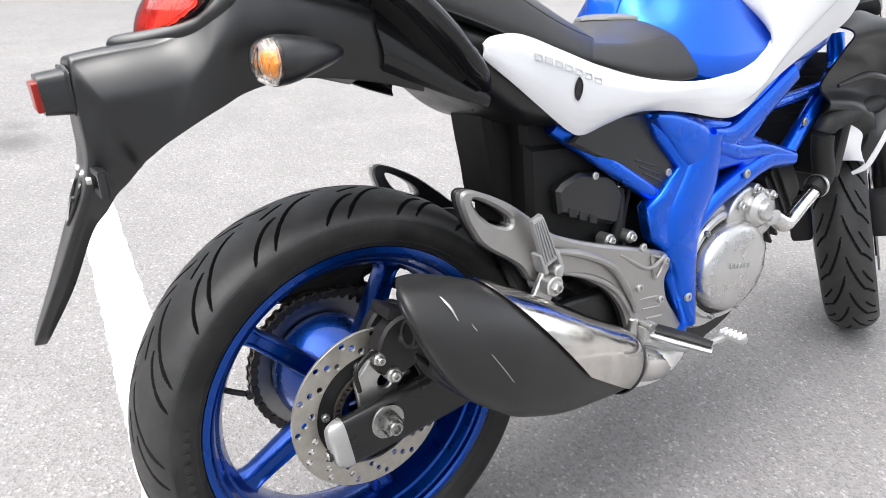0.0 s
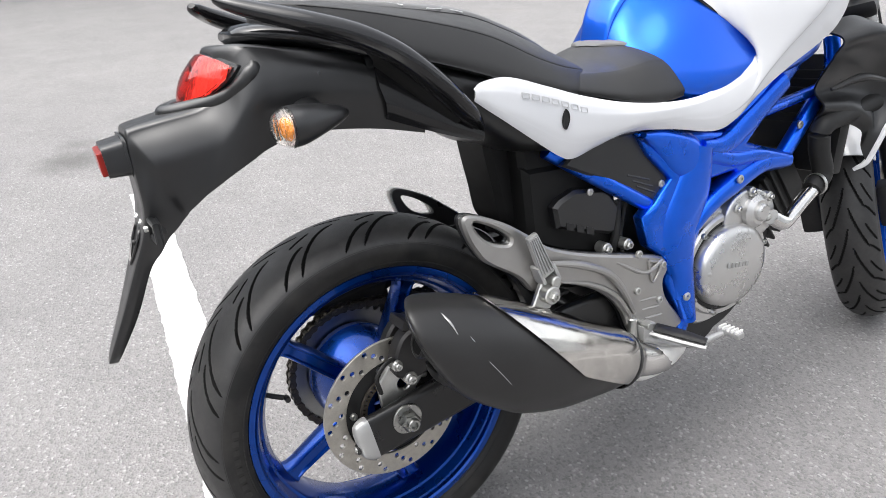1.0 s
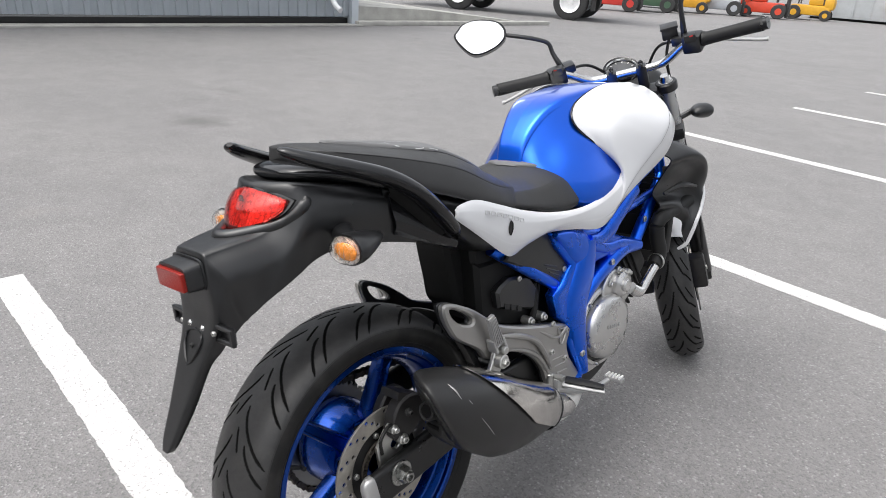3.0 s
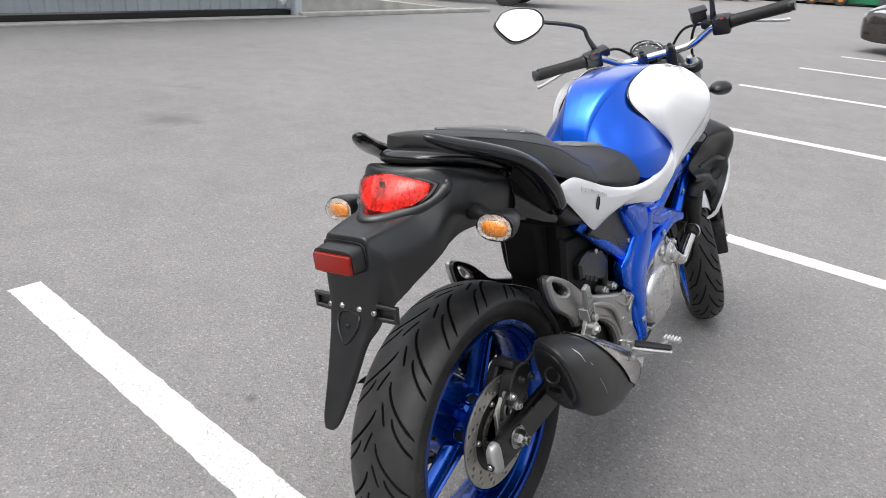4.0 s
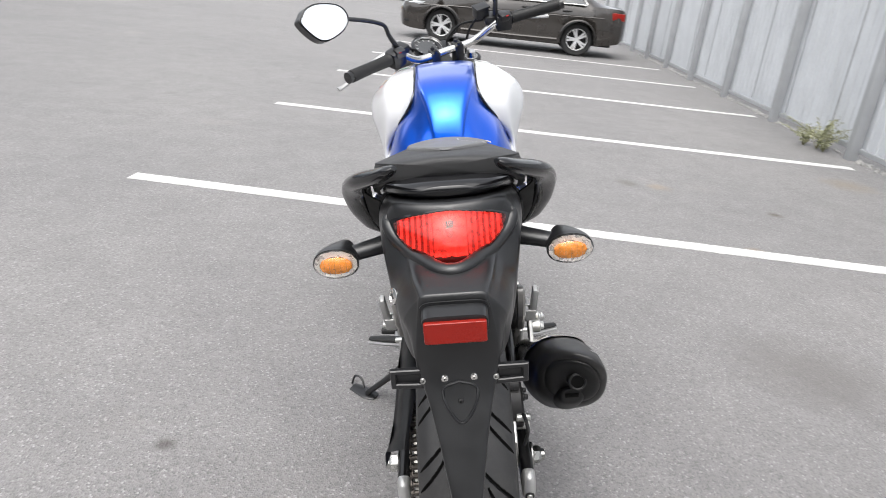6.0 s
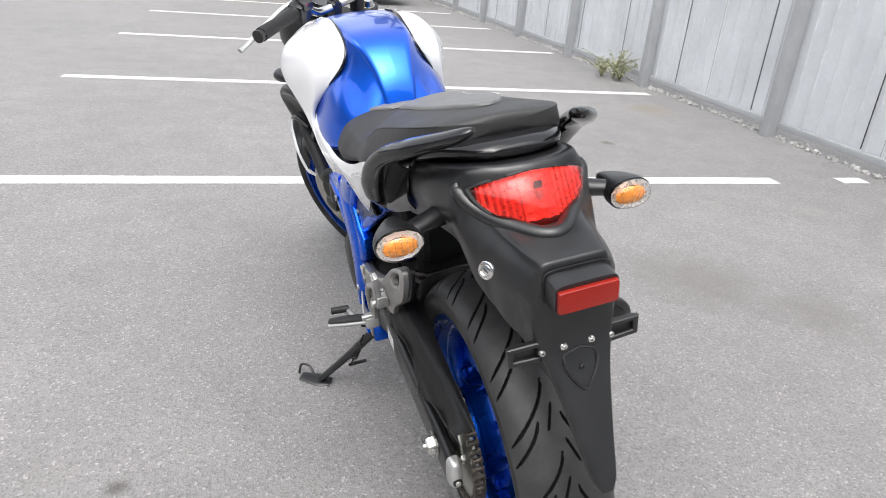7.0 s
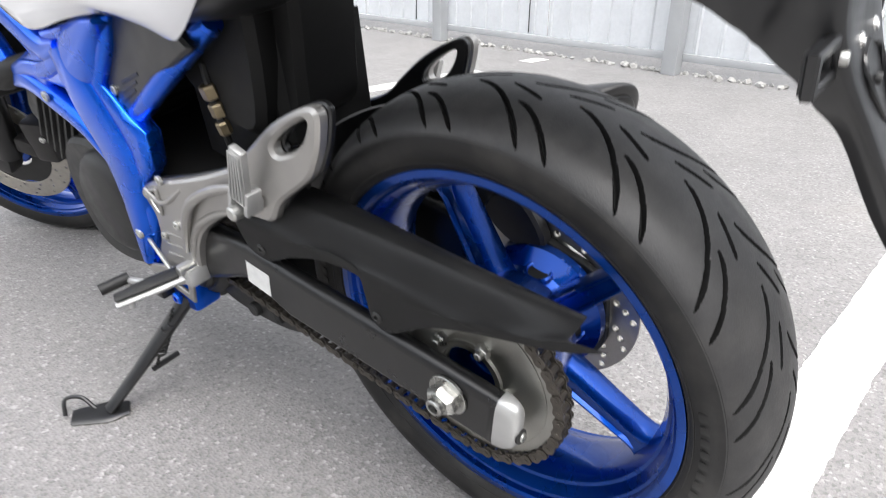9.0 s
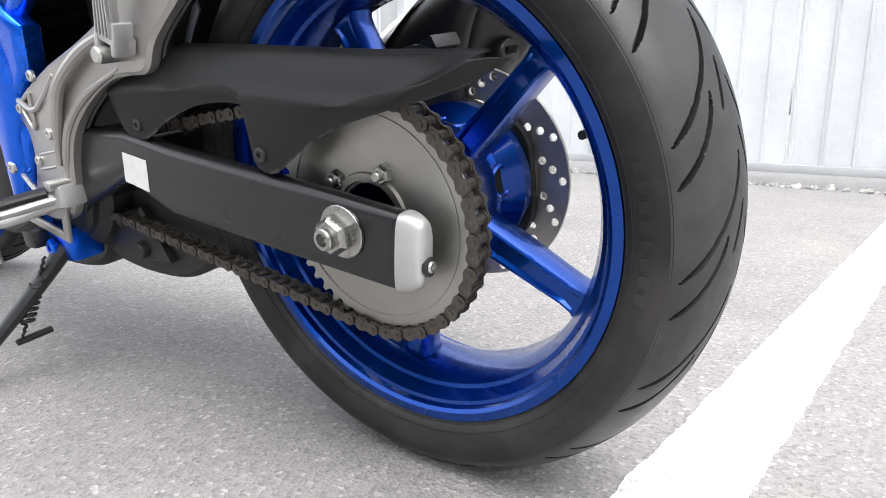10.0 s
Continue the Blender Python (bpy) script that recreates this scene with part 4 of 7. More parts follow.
hr, fr = hanger(1)
hl, fl = hanger(-1)
part("brake_pedal", join(tube([(0.16, 0.47, -0.012), (0.178, 0.53, -0.038), (0.19, 0.59, -0.052), (0.2, 0.64, -0.048)], [0.009, 0.008, 0.007, 0.006], 10, 24), box(0.05, 0.018, 0.012, (0.213, 0.647, -0.043), 0.004)), M_CAP, hr, "silver brake pedal")
for k in range(5):
    part("tread", box(0.004, 0.02, 0.006, (0.195 + 0.009 * k, 0.647, -0.036), 0.001), M_SILVER, hr)
part("master_cylinder", join(disc_x(0.009, -0.02, 0.02, (0, 0, 0), 16, 0.002)), M_STEEL, hr).matrix_basis = pose(0.15, 0.455, 0.01, 0, 90, 0)
lever = part("shift_lever", join(tube([(-0.16, 0.47, -0.008), (-0.175, 0.52, -0.022), (-0.184, 0.57, -0.036), (-0.19, 0.62, -0.046)], [0.008, 0.007, 0.006, 0.006], 10, 24), tube([(-0.19, 0.62, -0.046), (-0.196, 0.625, -0.075), (-0.196, 0.627, -0.1)], [0.005, 0.005, 0.006], 8)), M_CAP, hl, "silver gear lever")
part("toe_rubber", tube([(-0.187, 0.618, -0.042), (-0.232, 0.628, -0.044)], 0.0095, 12), M_RUBBER, lever)
part("shift_rod", tube([(-0.165, 0.5, -0.01), (-0.14, 0.62, 0.03)], 0.0035, 8), M_STEEL, hl)
part("heel_bracket", join(slab([(0.475, 0.0), (0.5, -0.07), (0.62, -0.045), (0.6, -0.03)], -0.152, -0.146, [[(0.495, -0.015), (0.508, -0.055), (0.585, -0.04)]], 0.0015)), M_HANGER, hl)

# ---- side stand ----
stand = part("side_stand", join(tube([(-0.135, 0.55, -0.085), (-0.18, 0.573, -0.135), (-0.238, 0.598, -0.192), (-0.298, 0.618, -0.243)], [0.018, 0.016, 0.0135, 0.0115], 12, 24, flat=0.7), tube([(-0.272, 0.606, -0.2515), (-0.3, 0.622, -0.2475), (-0.345, 0.652, -0.24)], [0.016, 0.026, 0.018], 14, 14, flat=0.17)), M_PLASTIC, bike, "black steel side stand folded out on the asphalt")
part("foot_loop", tube([(-0.31, 0.642, -0.244), (-0.318, 0.662, -0.222), (-0.338, 0.672, -0.216), (-0.35, 0.664, -0.238)], 0.0035, 8, 18), M_PLASTIC, stand)
spr = [(-0.168 - 0.004 * k / 10, 0.548 + 0.055 * k / 100 + 0.0, -0.09 - 0.12 * k / 100) for k in range(101)]
coil = [(x + 0.009 * math.cos(k * 0.9) * (1 if 25 < k < 80 else 0.1), y + 0.009 * math.sin(k * 0.9) * (1 if 25 < k < 80 else 0.1), z) for k, (x, y, z) in enumerate(spr)]
part("spring", tube(coil, 0.0022, 6, 260), M_DARK, stand, "black return spring")
part("spring_pin", disc_x(0.005, -0.215, -0.165, (0, 0.605, -0.212), 10, 0.001), M_DARK, stand)
part("stand_bracket", join(box(0.05, 0.08, 0.05, (-0.12, 0.56, -0.08), 0.01), bolt(0.012, 0.008, (-0.148, 0.555, -0.082), (-1, 0, 0), True)), M_FRAME, stand)
part("stand_switch", box(0.025, 0.03, 0.025, (-0.155, 0.585, -0.07), 0.005), M_PLASTIC, stand)

# ---- frame ----
GUSSET = [(0.483, 0.362), (0.512, 0.364), (0.654, 0.335), (0.706, 0.325), (0.735, 0.345), (0.8, 0.387), (0.9, 0.437), (1.02, 0.492), (1.06, 0.468), (0.96, 0.421), (0.85, 0.352), (0.775, 0.292), (0.83, 0.272), (0.893, 0.252), (0.912, 0.23), (0.9, 0.212), (0.82, 0.22), (0.754, 0.208), (0.695, 0.185), (0.648, 0.155), (0.625, 0.106), (0.622, 0.02), (0.632, -0.03), (0.61, -0.045), (0.585, 0.004), (0.551, 0.069), (0.566, 0.104), (0.51, 0.149), (0.495, 0.206), (0.525, 0.228), (0.565, 0.264), (0.51, 0.318)]
TRI = [(0.668, 0.24), (0.736, 0.243), (0.75, 0.228), (0.69, 0.205), (0.64, 0.196)]


def beam(points, widths, x, depth, p=2.7):
    """A crowned pressed-steel arm along (y, z) points."""
    P = np.array(points)
    T = np.gradient(P, axis=0)
    T /= np.linalg.norm(T, axis=1, keepdims=True)
    return body([(x, y, z, depth, w, -t[1], t[0], p) for (y, z), t, w in zip(points, T, widths)], 28, 40)


def frame_side(s):
    def f(bm):
        return mirrored(bm) if s < 0 else bm

    g = part("frame_spar", f(slab(GUSSET, 0.108, 0.145, [TRI], 0.012, lambda y, z: -0.035 * max(0, (y - 0.85) / 0.2) ** 1.5, 4)), M_FRAME, bike, "glossy blue pressed-steel frame side", 60)
    flatter(g)
    for pts, wid, depth in (
        ([(0.64, 0.312), (0.7, 0.302), (0.77, 0.333), (0.87, 0.393)], [0.012, 0.022, 0.025, 0.022], 0.024),
        ([(0.64, 0.31), (0.62, 0.24), (0.585, 0.165), (0.59, 0.09), (0.602, 0.03), (0.614, -0.03)], [0.03, 0.05, 0.052, 0.034, 0.024, 0.014], 0.026),
        ([(0.585, 0.13), (0.66, 0.185), (0.73, 0.214), (0.82, 0.24), (0.9, 0.232)], [0.012, 0.017, 0.02, 0.02, 0.016], 0.023),
        ([(0.49, 0.358), (0.54, 0.337), (0.6, 0.3), (0.65, 0.27)], [0.006, 0.026, 0.042, 0.02], 0.025),
        ([(0.66, 0.29), (0.73, 0.268), (0.8, 0.262), (0.885, 0.24)], [0.016, 0.017, 0.016, 0.012], 0.022)):
        part("pressing", f(beam(pts, wid, 0.13, depth)), M_FRAME, g, angle=60)
    part("tube", f(tube([(0.13, 0.885, 0.228), (0.118, 0.985, 0.302), (0.106, 1.075, 0.369), (0.098, 1.1, 0.4), (0.088, 1.105, 0.45)], 0.0165, 14, 24)), M_FRAME, g)
    part("tube", f(tube([(0.128, 0.79, 0.335), (0.122, 0.9, 0.343), (0.11, 1.055, 0.355)], 0.0115, 14, 16)), M_FRAME, g)
    part("tube", f(tube([(0.12, 0.54, 0.215), (0.12, 0.46, 0.265), (0.11, 0.37, 0.325), (0.1, 0.32, 0.36)], 0.0145, 14, 20)), M_FRAME, g)
    part("lower_arm", f(tube([(0.13, 0.61, -0.03), (0.12, 0.6, -0.07), (0.09, 0.58, -0.1)], 0.015, 12, 12)), M_FRAME, g)
    for y, z in ((0.736, 0.229), (0.593, 0.03), (0.94, 0.295)):
        part("frame_bolt", f(bolt(0.0085, 0.005, (0.153 if y < 0.8 else 0.135, y, z))), M_STEEL, g)
    return g


frame_side(1)
frame_side(-1)
part("head_tube", moved(disc_x(0.035, -0.09, 0.1, (0, 0, 0), 24, 0.004), STEER @ pose(0, 0, 0.64, 0, -90, 0)), M_DARK, bike)
part("backbone", tube([(0, 1.09, 0.55), (0, 1.0, 0.5), (0, 0.85, 0.42), (0, 0.6, 0.34)], 0.04, 14, 16), M_DARK, bike)

# ---- engine ----
M_CASE = surface("silver_engine_casting", (0.58, 0.575, 0.565), 0.3, metal=0.9, vary=0.05, scale=25, grain=900, relief=0.03, depth=0.0003)
engine = part("engine_case", join(slab(rounded([(0.46, 0.06), (0.55, 0.12), (0.68, 0.16), (0.8, 0.13), (0.86, 0.05), (0.82, -0.06), (0.7, -0.11), (0.55, -0.1), (0.46, -0.04)], 40), -0.115, 0.115, (), 0.012), slab(rounded([(0.55, -0.08), (0.78, -0.08), (0.74, -0.15), (0.58, -0.14)], 24), -0.08, 0.08, (), 0.01)), M_DARK, bike, "dark grey engine crankcase")
CLUTCH = pose(0, 0.735, 0.05) @ Matrix.Diagonal((1, 1.12, 1, 1))
part("clutch_rim", join(moved(lathe([(0.1, 0.0), (0.1, 0.108), (0.128, 0.108), (0.133, 0.104), (0.133, 0.096), (0.126, 0.094), (0.12, 0.0)], 72), CLUTCH), slab(rounded([(0.62, 0.1), (0.7, 0.165), (0.79, 0.16), (0.85, 0.1), (0.84, 0.02), (0.77, -0.055), (0.66, -0.065), (0.61, 0.0)], 40), 0.1, 0.122, (), 0.005)), M_CASE, engine, "silver clutch housing rim")
part("clutch_gasket", moved(lathe([(0.12, 0.0), (0.129, 0.0), (0.129, 0.094), (0.12, 0.094)], 72), CLUTCH), M_DARK, engine, "dark gap round the clutch cover")
part("clutch_cover", moved(lathe([(0.125, 0.0), (0.125, 0.0865), (0.138, 0.0862), (0.148, 0.0835), (0.155, 0.078), (0.159, 0.069), (0.1615, 0.056), (0.1635, 0.035), (0.1645, 0.0)], 72), CLUTCH), M_CASE, engine, "silver domed clutch cover", 50)
for k in range(7):
    part("boss", moved(body([(0.146, 0.0, 0.0, 0.006, 0.006, 0, 1, 2.2), (0.148, 0.014, 0.0, 0.011, 0.0085, 0, 1, 2.4), (0.146, 0.024, 0.0, 0.009, 0.0075, 0, 1, 2.4), (0.14, 0.03, 0.0, 0.004, 0.004, 0, 1, 2.2)], 16, 10), CLUTCH @ pose(0, 0, 0, 20 + 51.4 * k) @ pose(0, 0.054, 0)), M_CASE, engine, angle=70)
for k in range(9):
    a = radians(10 + 40 * k)
    part("cover_bolt", bolt(0.0058, 0.007, (0.132, 0.735 + 0.113 * math.cos(a), 0.05 + 0.101 * math.sin(a))), M_STEEL, engine)
# makers' plate on the cover, as plain raised bars
for k in range(6):
    part("emblem", box(0.003, 0.006, 0.01, (0.1655, 0.7 + 0.0105 * k, 0.064 - 0.0018 * k), 0.001, turn=(-10, 0, 0)), M_CAP, engine)
pump = part("water_pump", join(slab(rounded([(0.72, 0.14), (0.745, 0.185), (0.8, 0.195), (0.86, 0.165), (0.87, 0.11), (0.82, 0.085), (0.76, 0.105)], 30), 0.1, 0.14, (), 0.008, None, 3), disc_x(0.034, 0.13, 0.158, (0, 0.8, 0.148), 28, 0.009), disc_x(0.018, 0.15, 0.166, (0, 0.8, 0.148), 20, 0.004)), M_CASE, engine, "silver water pump housing")
for y, z in ((0.748, 0.165), (0.79, 0.19), (0.845, 0.168), (0.85, 0.12), (0.785, 0.105)):
    part("pump_bolt", join(disc_x(0.01, 0.13, 0.146, (0, y, z), 14, 0.002), bolt(0.006, 0.006, (0.146, y, z), hexa=True)), M_STEEL, pump)
for k in range(4):
    part("pump_rib", moved(box(0.014, 0.05, 0.006, (0.148, 0.0, 0), 0.002), pose(0, 0.8, 0.148, 20 + 45 * k)), M_CASE, pump)
part("cast_web", slab([(0.62, 0.16), (0.7, 0.175), (0.74, 0.205), (0.73, 0.215), (0.66, 0.19)], 0.08, 0.12, (), 0.006, None, 2), M_CASE, engine)
part("water_pipe", tube([(0.15, 0.845, 0.125), (0.158, 0.868, 0.11), (0.158, 0.89, 0.113), (0.155, 0.935, 0.135), (0.153, 0.985, 0.16)], [0.0165, 0.0165, 0.0145, 0.0138, 0.0138], 16, 30), M_CHROME, engine, "bright metal water pipe")
part("radiator_hose", tube([(0.152, 0.972, 0.155), (0.15, 1.008, 0.182), (0.15, 0.99, 0.24), (0.155, 0.99, 0.285), (0.16, 1.08, 0.3), (0.165, 1.15, 0.31)], [0.019, 0.021, 0.021, 0.021, 0.02, 0.02], 16, 40), M_RUBBER, engine, "thick black radiator hose")
part("hose_clip", moved(lathe([(-0.004, 0.0225), (-0.004, 0.0238), (0.004, 0.0238), (0.004, 0.0225)], 24, closed=True), pose(0.152, 0.985, 0.163, 0, 0, 0) @ pose(0, 0, 0, 30, 0, 90)), M_STEEL, engine)
for k, (y, z, tilt) in enumerate([(0.93, 0.13, -55), (0.72, 0.25, 20)]):
    cyl = part("cylinder", box(0.19, 0.13, 0.2, (0, y, z), 0.02, turn=(tilt, 0, 0)), M_DARK, engine, "dark finned cylinder")
    for j in range(6):
        part("fin", moved(box(0.205, 0.145, 0.006, (0, 0, -0.07 + 0.022 * j), 0.002), pose(0, y, z, tilt)), M_DARK, cyl)
part("generator_cover", join(moved(lathe([(-0.115, 0.0), (-0.115, 0.092), (-0.128, 0.092), (-0.14, 0.085), (-0.15, 0.07), (-0.153, 0.0)], 48), pose(0, 0.7, 0.045)), slab(rounded([(0.62, 0.1), (0.72, 0.14), (0.84, 0.12), (0.88, 0.02), (0.84, -0.08), (0.72, -0.09), (0.62, -0.03)], 36), -0.125, -0.1, (), 0.008)), M_DARK, engine, "dark grey generator cover", 40)
part("sprocket_cover", slab(rounded([(0.47, 0.03), (0.52, 0.075), (0.6, 0.075), (0.64, 0.02), (0.6, -0.06), (0.5, -0.06)], 30), -0.125, -0.1, (), 0.006), M_DARK, engine)
part("engine_link", join(slab(rounded([(0.27, -0.05), (0.36, -0.01), (0.5, 0.0), (0.56, -0.06), (0.54, -0.125), (0.4, -0.135), (0.31, -0.105)], 30), -0.075, 0.05, (), 0.008), slab([(0.42, -0.03), (0.5, -0.05), (0.52, -0.09), (0.44, -0.11), (0.38, -0.105)], -0.09, -0.06, (), 0.004), disc_x(0.012, -0.1, -0.06, (0, 0.43, -0.09), 14, 0.002), disc_x(0.009, -0.1, -0.06, (0, 0.46, -0.05), 14, 0.002)), M_DARK, engine)
# shock absorber
shock = part("shock_absorber", tube([(0, 0.43, 0.06), (0, 0.44, 0.3)], 0.022, 18), M_DARK, bike)
part("spring", tube([(0.034 * math.cos(k * 0.55), 0.432 + 0.009 * k / 90 + 0.034 * math.sin(k * 0.55), 0.09 + 0.17 * k / 90) for k in range(91)], 0.0055, 8), surface("red_grey_spring", (0.12, 0.11, 0.1), 0.4, vary=0.2), shock)
part("adjuster", disc_x(0.028, -0.006, 0.006, (0, 0, 0), 20, 0.002), M_STEEL, shock).matrix_basis = pose(0, 0.44, 0.27, 0, 90, 0)

# tan fittings of the wiring by the shock, and the hose on the other side of the radiator
M_FITTING = surface("dull_tan_fitting", (0.27, 0.22, 0.14), 0.4, metal=0.9, vary=0.2, scale=60)
for y, z, r in ((0.386, 0.266, 0.012), (0.38, 0.243, 0.0105), (0.378, 0.219, 0.009)):
    part("fitting", moved(disc_x(r, -0.009, 0.009, (0, 0, 0), 6, 0.0015), pose(-0.088, y, z, 0, 80, 0)), M_FITTING, bike, "dull tan fitting")
part("wiring", tube([(-0.085, 0.39, 0.3), (-0.088, 0.386, 0.266), (-0.088, 0.378, 0.21), (-0.07, 0.4, 0.15)], 0.005, 8, 20), M_RUBBER, bike)
part("radiator_hose", tube([(-0.16, 1.15, 0.36), (-0.165, 1.05, 0.33), (-0.155, 0.97, 0.27), (-0.15, 0.91, 0.235), (-0.14, 0.86, 0.25), (-0.1, 0.82, 0.26)], 0.021, 16, 40), M_RUBBER, engine, "thick black radiator hose")


# ---- bodywork ----
def side_of(s):
    return (lambda bm: mirrored(bm)) if s < 0 else (lambda bm: bm)


# fuel tank
TANK = []
for y, top, a, side in (
    (0.512, 0.5, 0.03, [(0.05, 0.475), (0.058, 0.455), (0.05, 0.43), (0, 0.43)]), (0.53, 0.556, 0.036, [(0.068, 0.505), (0.096, 0.465), (0.09, 0.42), (0, 0.42)]),
    (0.56, 0.597, 0.044, [(0.076, 0.528), (0.118, 0.472), (0.115, 0.42), (0, 0.42)]), (0.6, 0.63, 0.055, [(0.085, 0.56), (0.132, 0.49), (0.142, 0.4), (0, 0.4)]),
    (0.65, 0.65, 0.067, [(0.093, 0.58), (0.142, 0.5), (0.1565, 0.395), (0, 0.395)]), (0.72, 0.66, 0.074, [(0.104, 0.585), (0.145, 0.51), (0.161, 0.4), (0, 0.4)]),
    (0.82, 0.667, 0.08, [(0.115, 0.59), (0.15, 0.51), (0.162, 0.41), (0, 0.41)]), (0.94, 0.662, 0.082, [(0.12, 0.6), (0.15, 0.51), (0.15, 0.43), (0, 0.43)]),
    (1.03, 0.642, 0.066, [(0.09, 0.58), (0.11, 0.51), (0.1, 0.46), (0, 0.46)]), (1.06, 0.6, 0.038, [(0.05, 0.56), (0.055, 0.53), (0.05, 0.5), (0, 0.5)])):
    crown = [(0, top), (0.55 * a, top - 0.002), (0.92 * a, top - 0.006), (1.06 * a, top - 0.016), (1.12 * a, top - 0.026)]
    TANK.append([(x, y, z) for x, z in crown + side])
tank = part("fuel_tank", sections(TANK, 56, 80), M_BLUE, bike, "glossy metallic blue fuel tank", 70)
part("tank_badge", slab([(-0.028, 0.0), (0.028, 0.004), (0.026, 0.012), (-0.026, 0.009)], 0.0, 0.0012, (), 0.0), M_DARK, tank, "small dark badge").matrix_basis = pose(0.06, 0.99, 0.646, 0, -65, 70)

# white shrouds: shoulder over the tank, strip below it and pointed panel under the seat
UP = [(0.148, 0.1635, 0.482), (0.150, 0.174, 0.4905), (0.149, 0.22, 0.4905), (0.149, 0.29, 0.467), (0.150, 0.363, 0.441), (0.153, 0.458, 0.416), (0.157, 0.563, 0.402), (0.160, 0.65, 0.408), (0.162, 0.72, 0.437), (0.162, 0.776, 0.476), (0.153, 0.738, 0.499), (0.129, 0.688, 0.538), (0.1, 0.652, 0.58), (0.084, 0.662, 0.614), (0.081, 0.705, 0.639), (0.083, 0.8, 0.662), (0.088, 0.93, 0.658)]
DOWN = [(0.148, 0.162, 0.469), (0.15, 0.2, 0.44), (0.145, 0.26, 0.396), (0.14, 0.315, 0.358), (0.139, 0.343, 0.350), (0.141, 0.39, 0.361), (0.146, 0.46, 0.372), (0.153, 0.55, 0.36), (0.16, 0.645, 0.340), (0.162, 0.7, 0.351), (0.166, 0.76, 0.389), (0.175, 0.83, 0.427), (0.187, 0.9, 0.462), (0.196, 0.935, 0.49), (0.2, 0.957, 0.53), (0.193, 0.957, 0.572), (0.16, 0.935, 0.612)]
MID_OUT = [0.002, 0.005, 0.008, 0.01, 0.011, 0.01, 0.009, 0.008, 0.009, 0.012, 0.017, 0.026, 0.041, 0.051, 0.051, 0.035, 0.02]


M_PRINT = surface("grey_print", (0.48, 0.48, 0.49), 0.4, vary=0.1)


SOFT = ((0.1, 0.45), (0.2, 0.74), (0.3, 0.92), (0.58, 1.0), (0.73, 0.84), (0.765, 0.78), (0.8, 0.7), (0.9, 0.42))
STEP = ((0.1, 0.2), (0.2, 0.6), (0.3, 0.92), (0.58, 1.0), (0.73, 0.95), (0.765, 0.7), (0.8, 0.58), (0.9, 0.33))


def on_panel(y, z):
    """How far out the white panel under the seat lies."""
    u, d = np.array(UP[1:7]), np.array(DOWN[1:7])
    uz, dz = np.interp(y, u[:, 1], u[:, 2]), np.interp(y, d[:, 1], d[:, 2])
    t = min(1.0, max(0.0, (uz - z) / max(uz - dz, 0.01)))
    return 0.1542 - 0.0105 * t + 0.0102 * float(np.interp(t, [0] + [a for a, b in SOFT] + [1], [0] + [b for a, b in SOFT] + [0]))


def shroud(s):
    f = side_of(s)
    rows = [UP]
    for (t, k1), (_, k0) in zip(STEP, SOFT):
        rows.append([tuple(a + (b - a) * t + ((o * (k1 if j > 8 else k0) if i == 0 else (o * 0.12 * k1 if i == 2 and j > 11 else 0))) for i, (a, b) in enumerate(zip(u, d))) for j, (u, d, o) in enumerate(zip(UP, DOWN, MID_OUT))])
    rows.append(DOWN)
    bm = panel(rows, -0.004, 110, 44)
    ob = part("white_shroud", f(bm), M_WHITE, bike, "gloss white shroud running from tank shoulder to seat", 60)
    slot = [] if s < 0 else rounded([(0.314, 0.432), (0.321, 0.425), (0.322, 0.412), (0.316, 0.4), (0.309, 0.406), (0.308, 0.42)], 20)
    if slot:
        part("vent_slot", f(slab(slot, 0.0005, 0.0022, [inset(slot, 0.002)], 0.0004, on_panel)), M_GLOSS, ob, "small oval slot")
    if slot:
        part("slot_floor", f(slab(inset(slot, 0.0015), 0.0, 0.0012, (), 0.0, on_panel)), M_DARK, ob)
    # black rubber seam between shroud and tank
    seam = [(x - 0.001, y, z) for x, y, z in UP[8:]]
    part("seam", f(tube(seam, 0.0035, 8, 70)), M_GLOSS, ob)
    # model name, thin grey letters as plain bars
    for k in range(7):
        y = 0.236 + 0.0182 * k
        z = 0.4685 - 0.0052 * k - 0.0002 * k * k
        part("lettering", f(slab([(y, z), (y + 0.0135, z - 0.0038), (y + 0.0135, z - 0.0123), (y, z - 0.0085)], 0.0, 0.0012, [[(y + 0.0011, z - 0.0017), (y + 0.0124, z - 0.0049), (y + 0.0124, z - 0.0109), (y + 0.0011, z - 0.0077)]], 0.0, on_panel)), M_PRINT, ob)
    return ob


shroud(1)
shroud(-1)

# black side covers between shroud and frame
for s in (1, -1):
    f = side_of(s)
    c = part("side_cover", f(slab([(0.35, 0.35), (0.47, 0.372), (0.5, 0.352), (0.56, 0.282), (0.577, 0.262), (0.53, 0.228), (0.5, 0.232), (0.44, 0.285), (0.38, 0.31), (0.33, 0.335)], 0.112, 0.13, (), 0.004)), M_PLASTIC, bike, "matt black side cover")
    part("cover_bolt", f(bolt(0.007, 0.004, (0.13, 0.55, 0.258))), M_STEEL, c)
    for k in range(3):
        part("rib", f(tube([(0.129, 0.47 + 0.01 * k, 0.29 - 0.012 * k), (0.13, 0.52 + 0.008 * k, 0.272 - 0.014 * k)], 0.0025, 6)), M_PLASTIC, c)

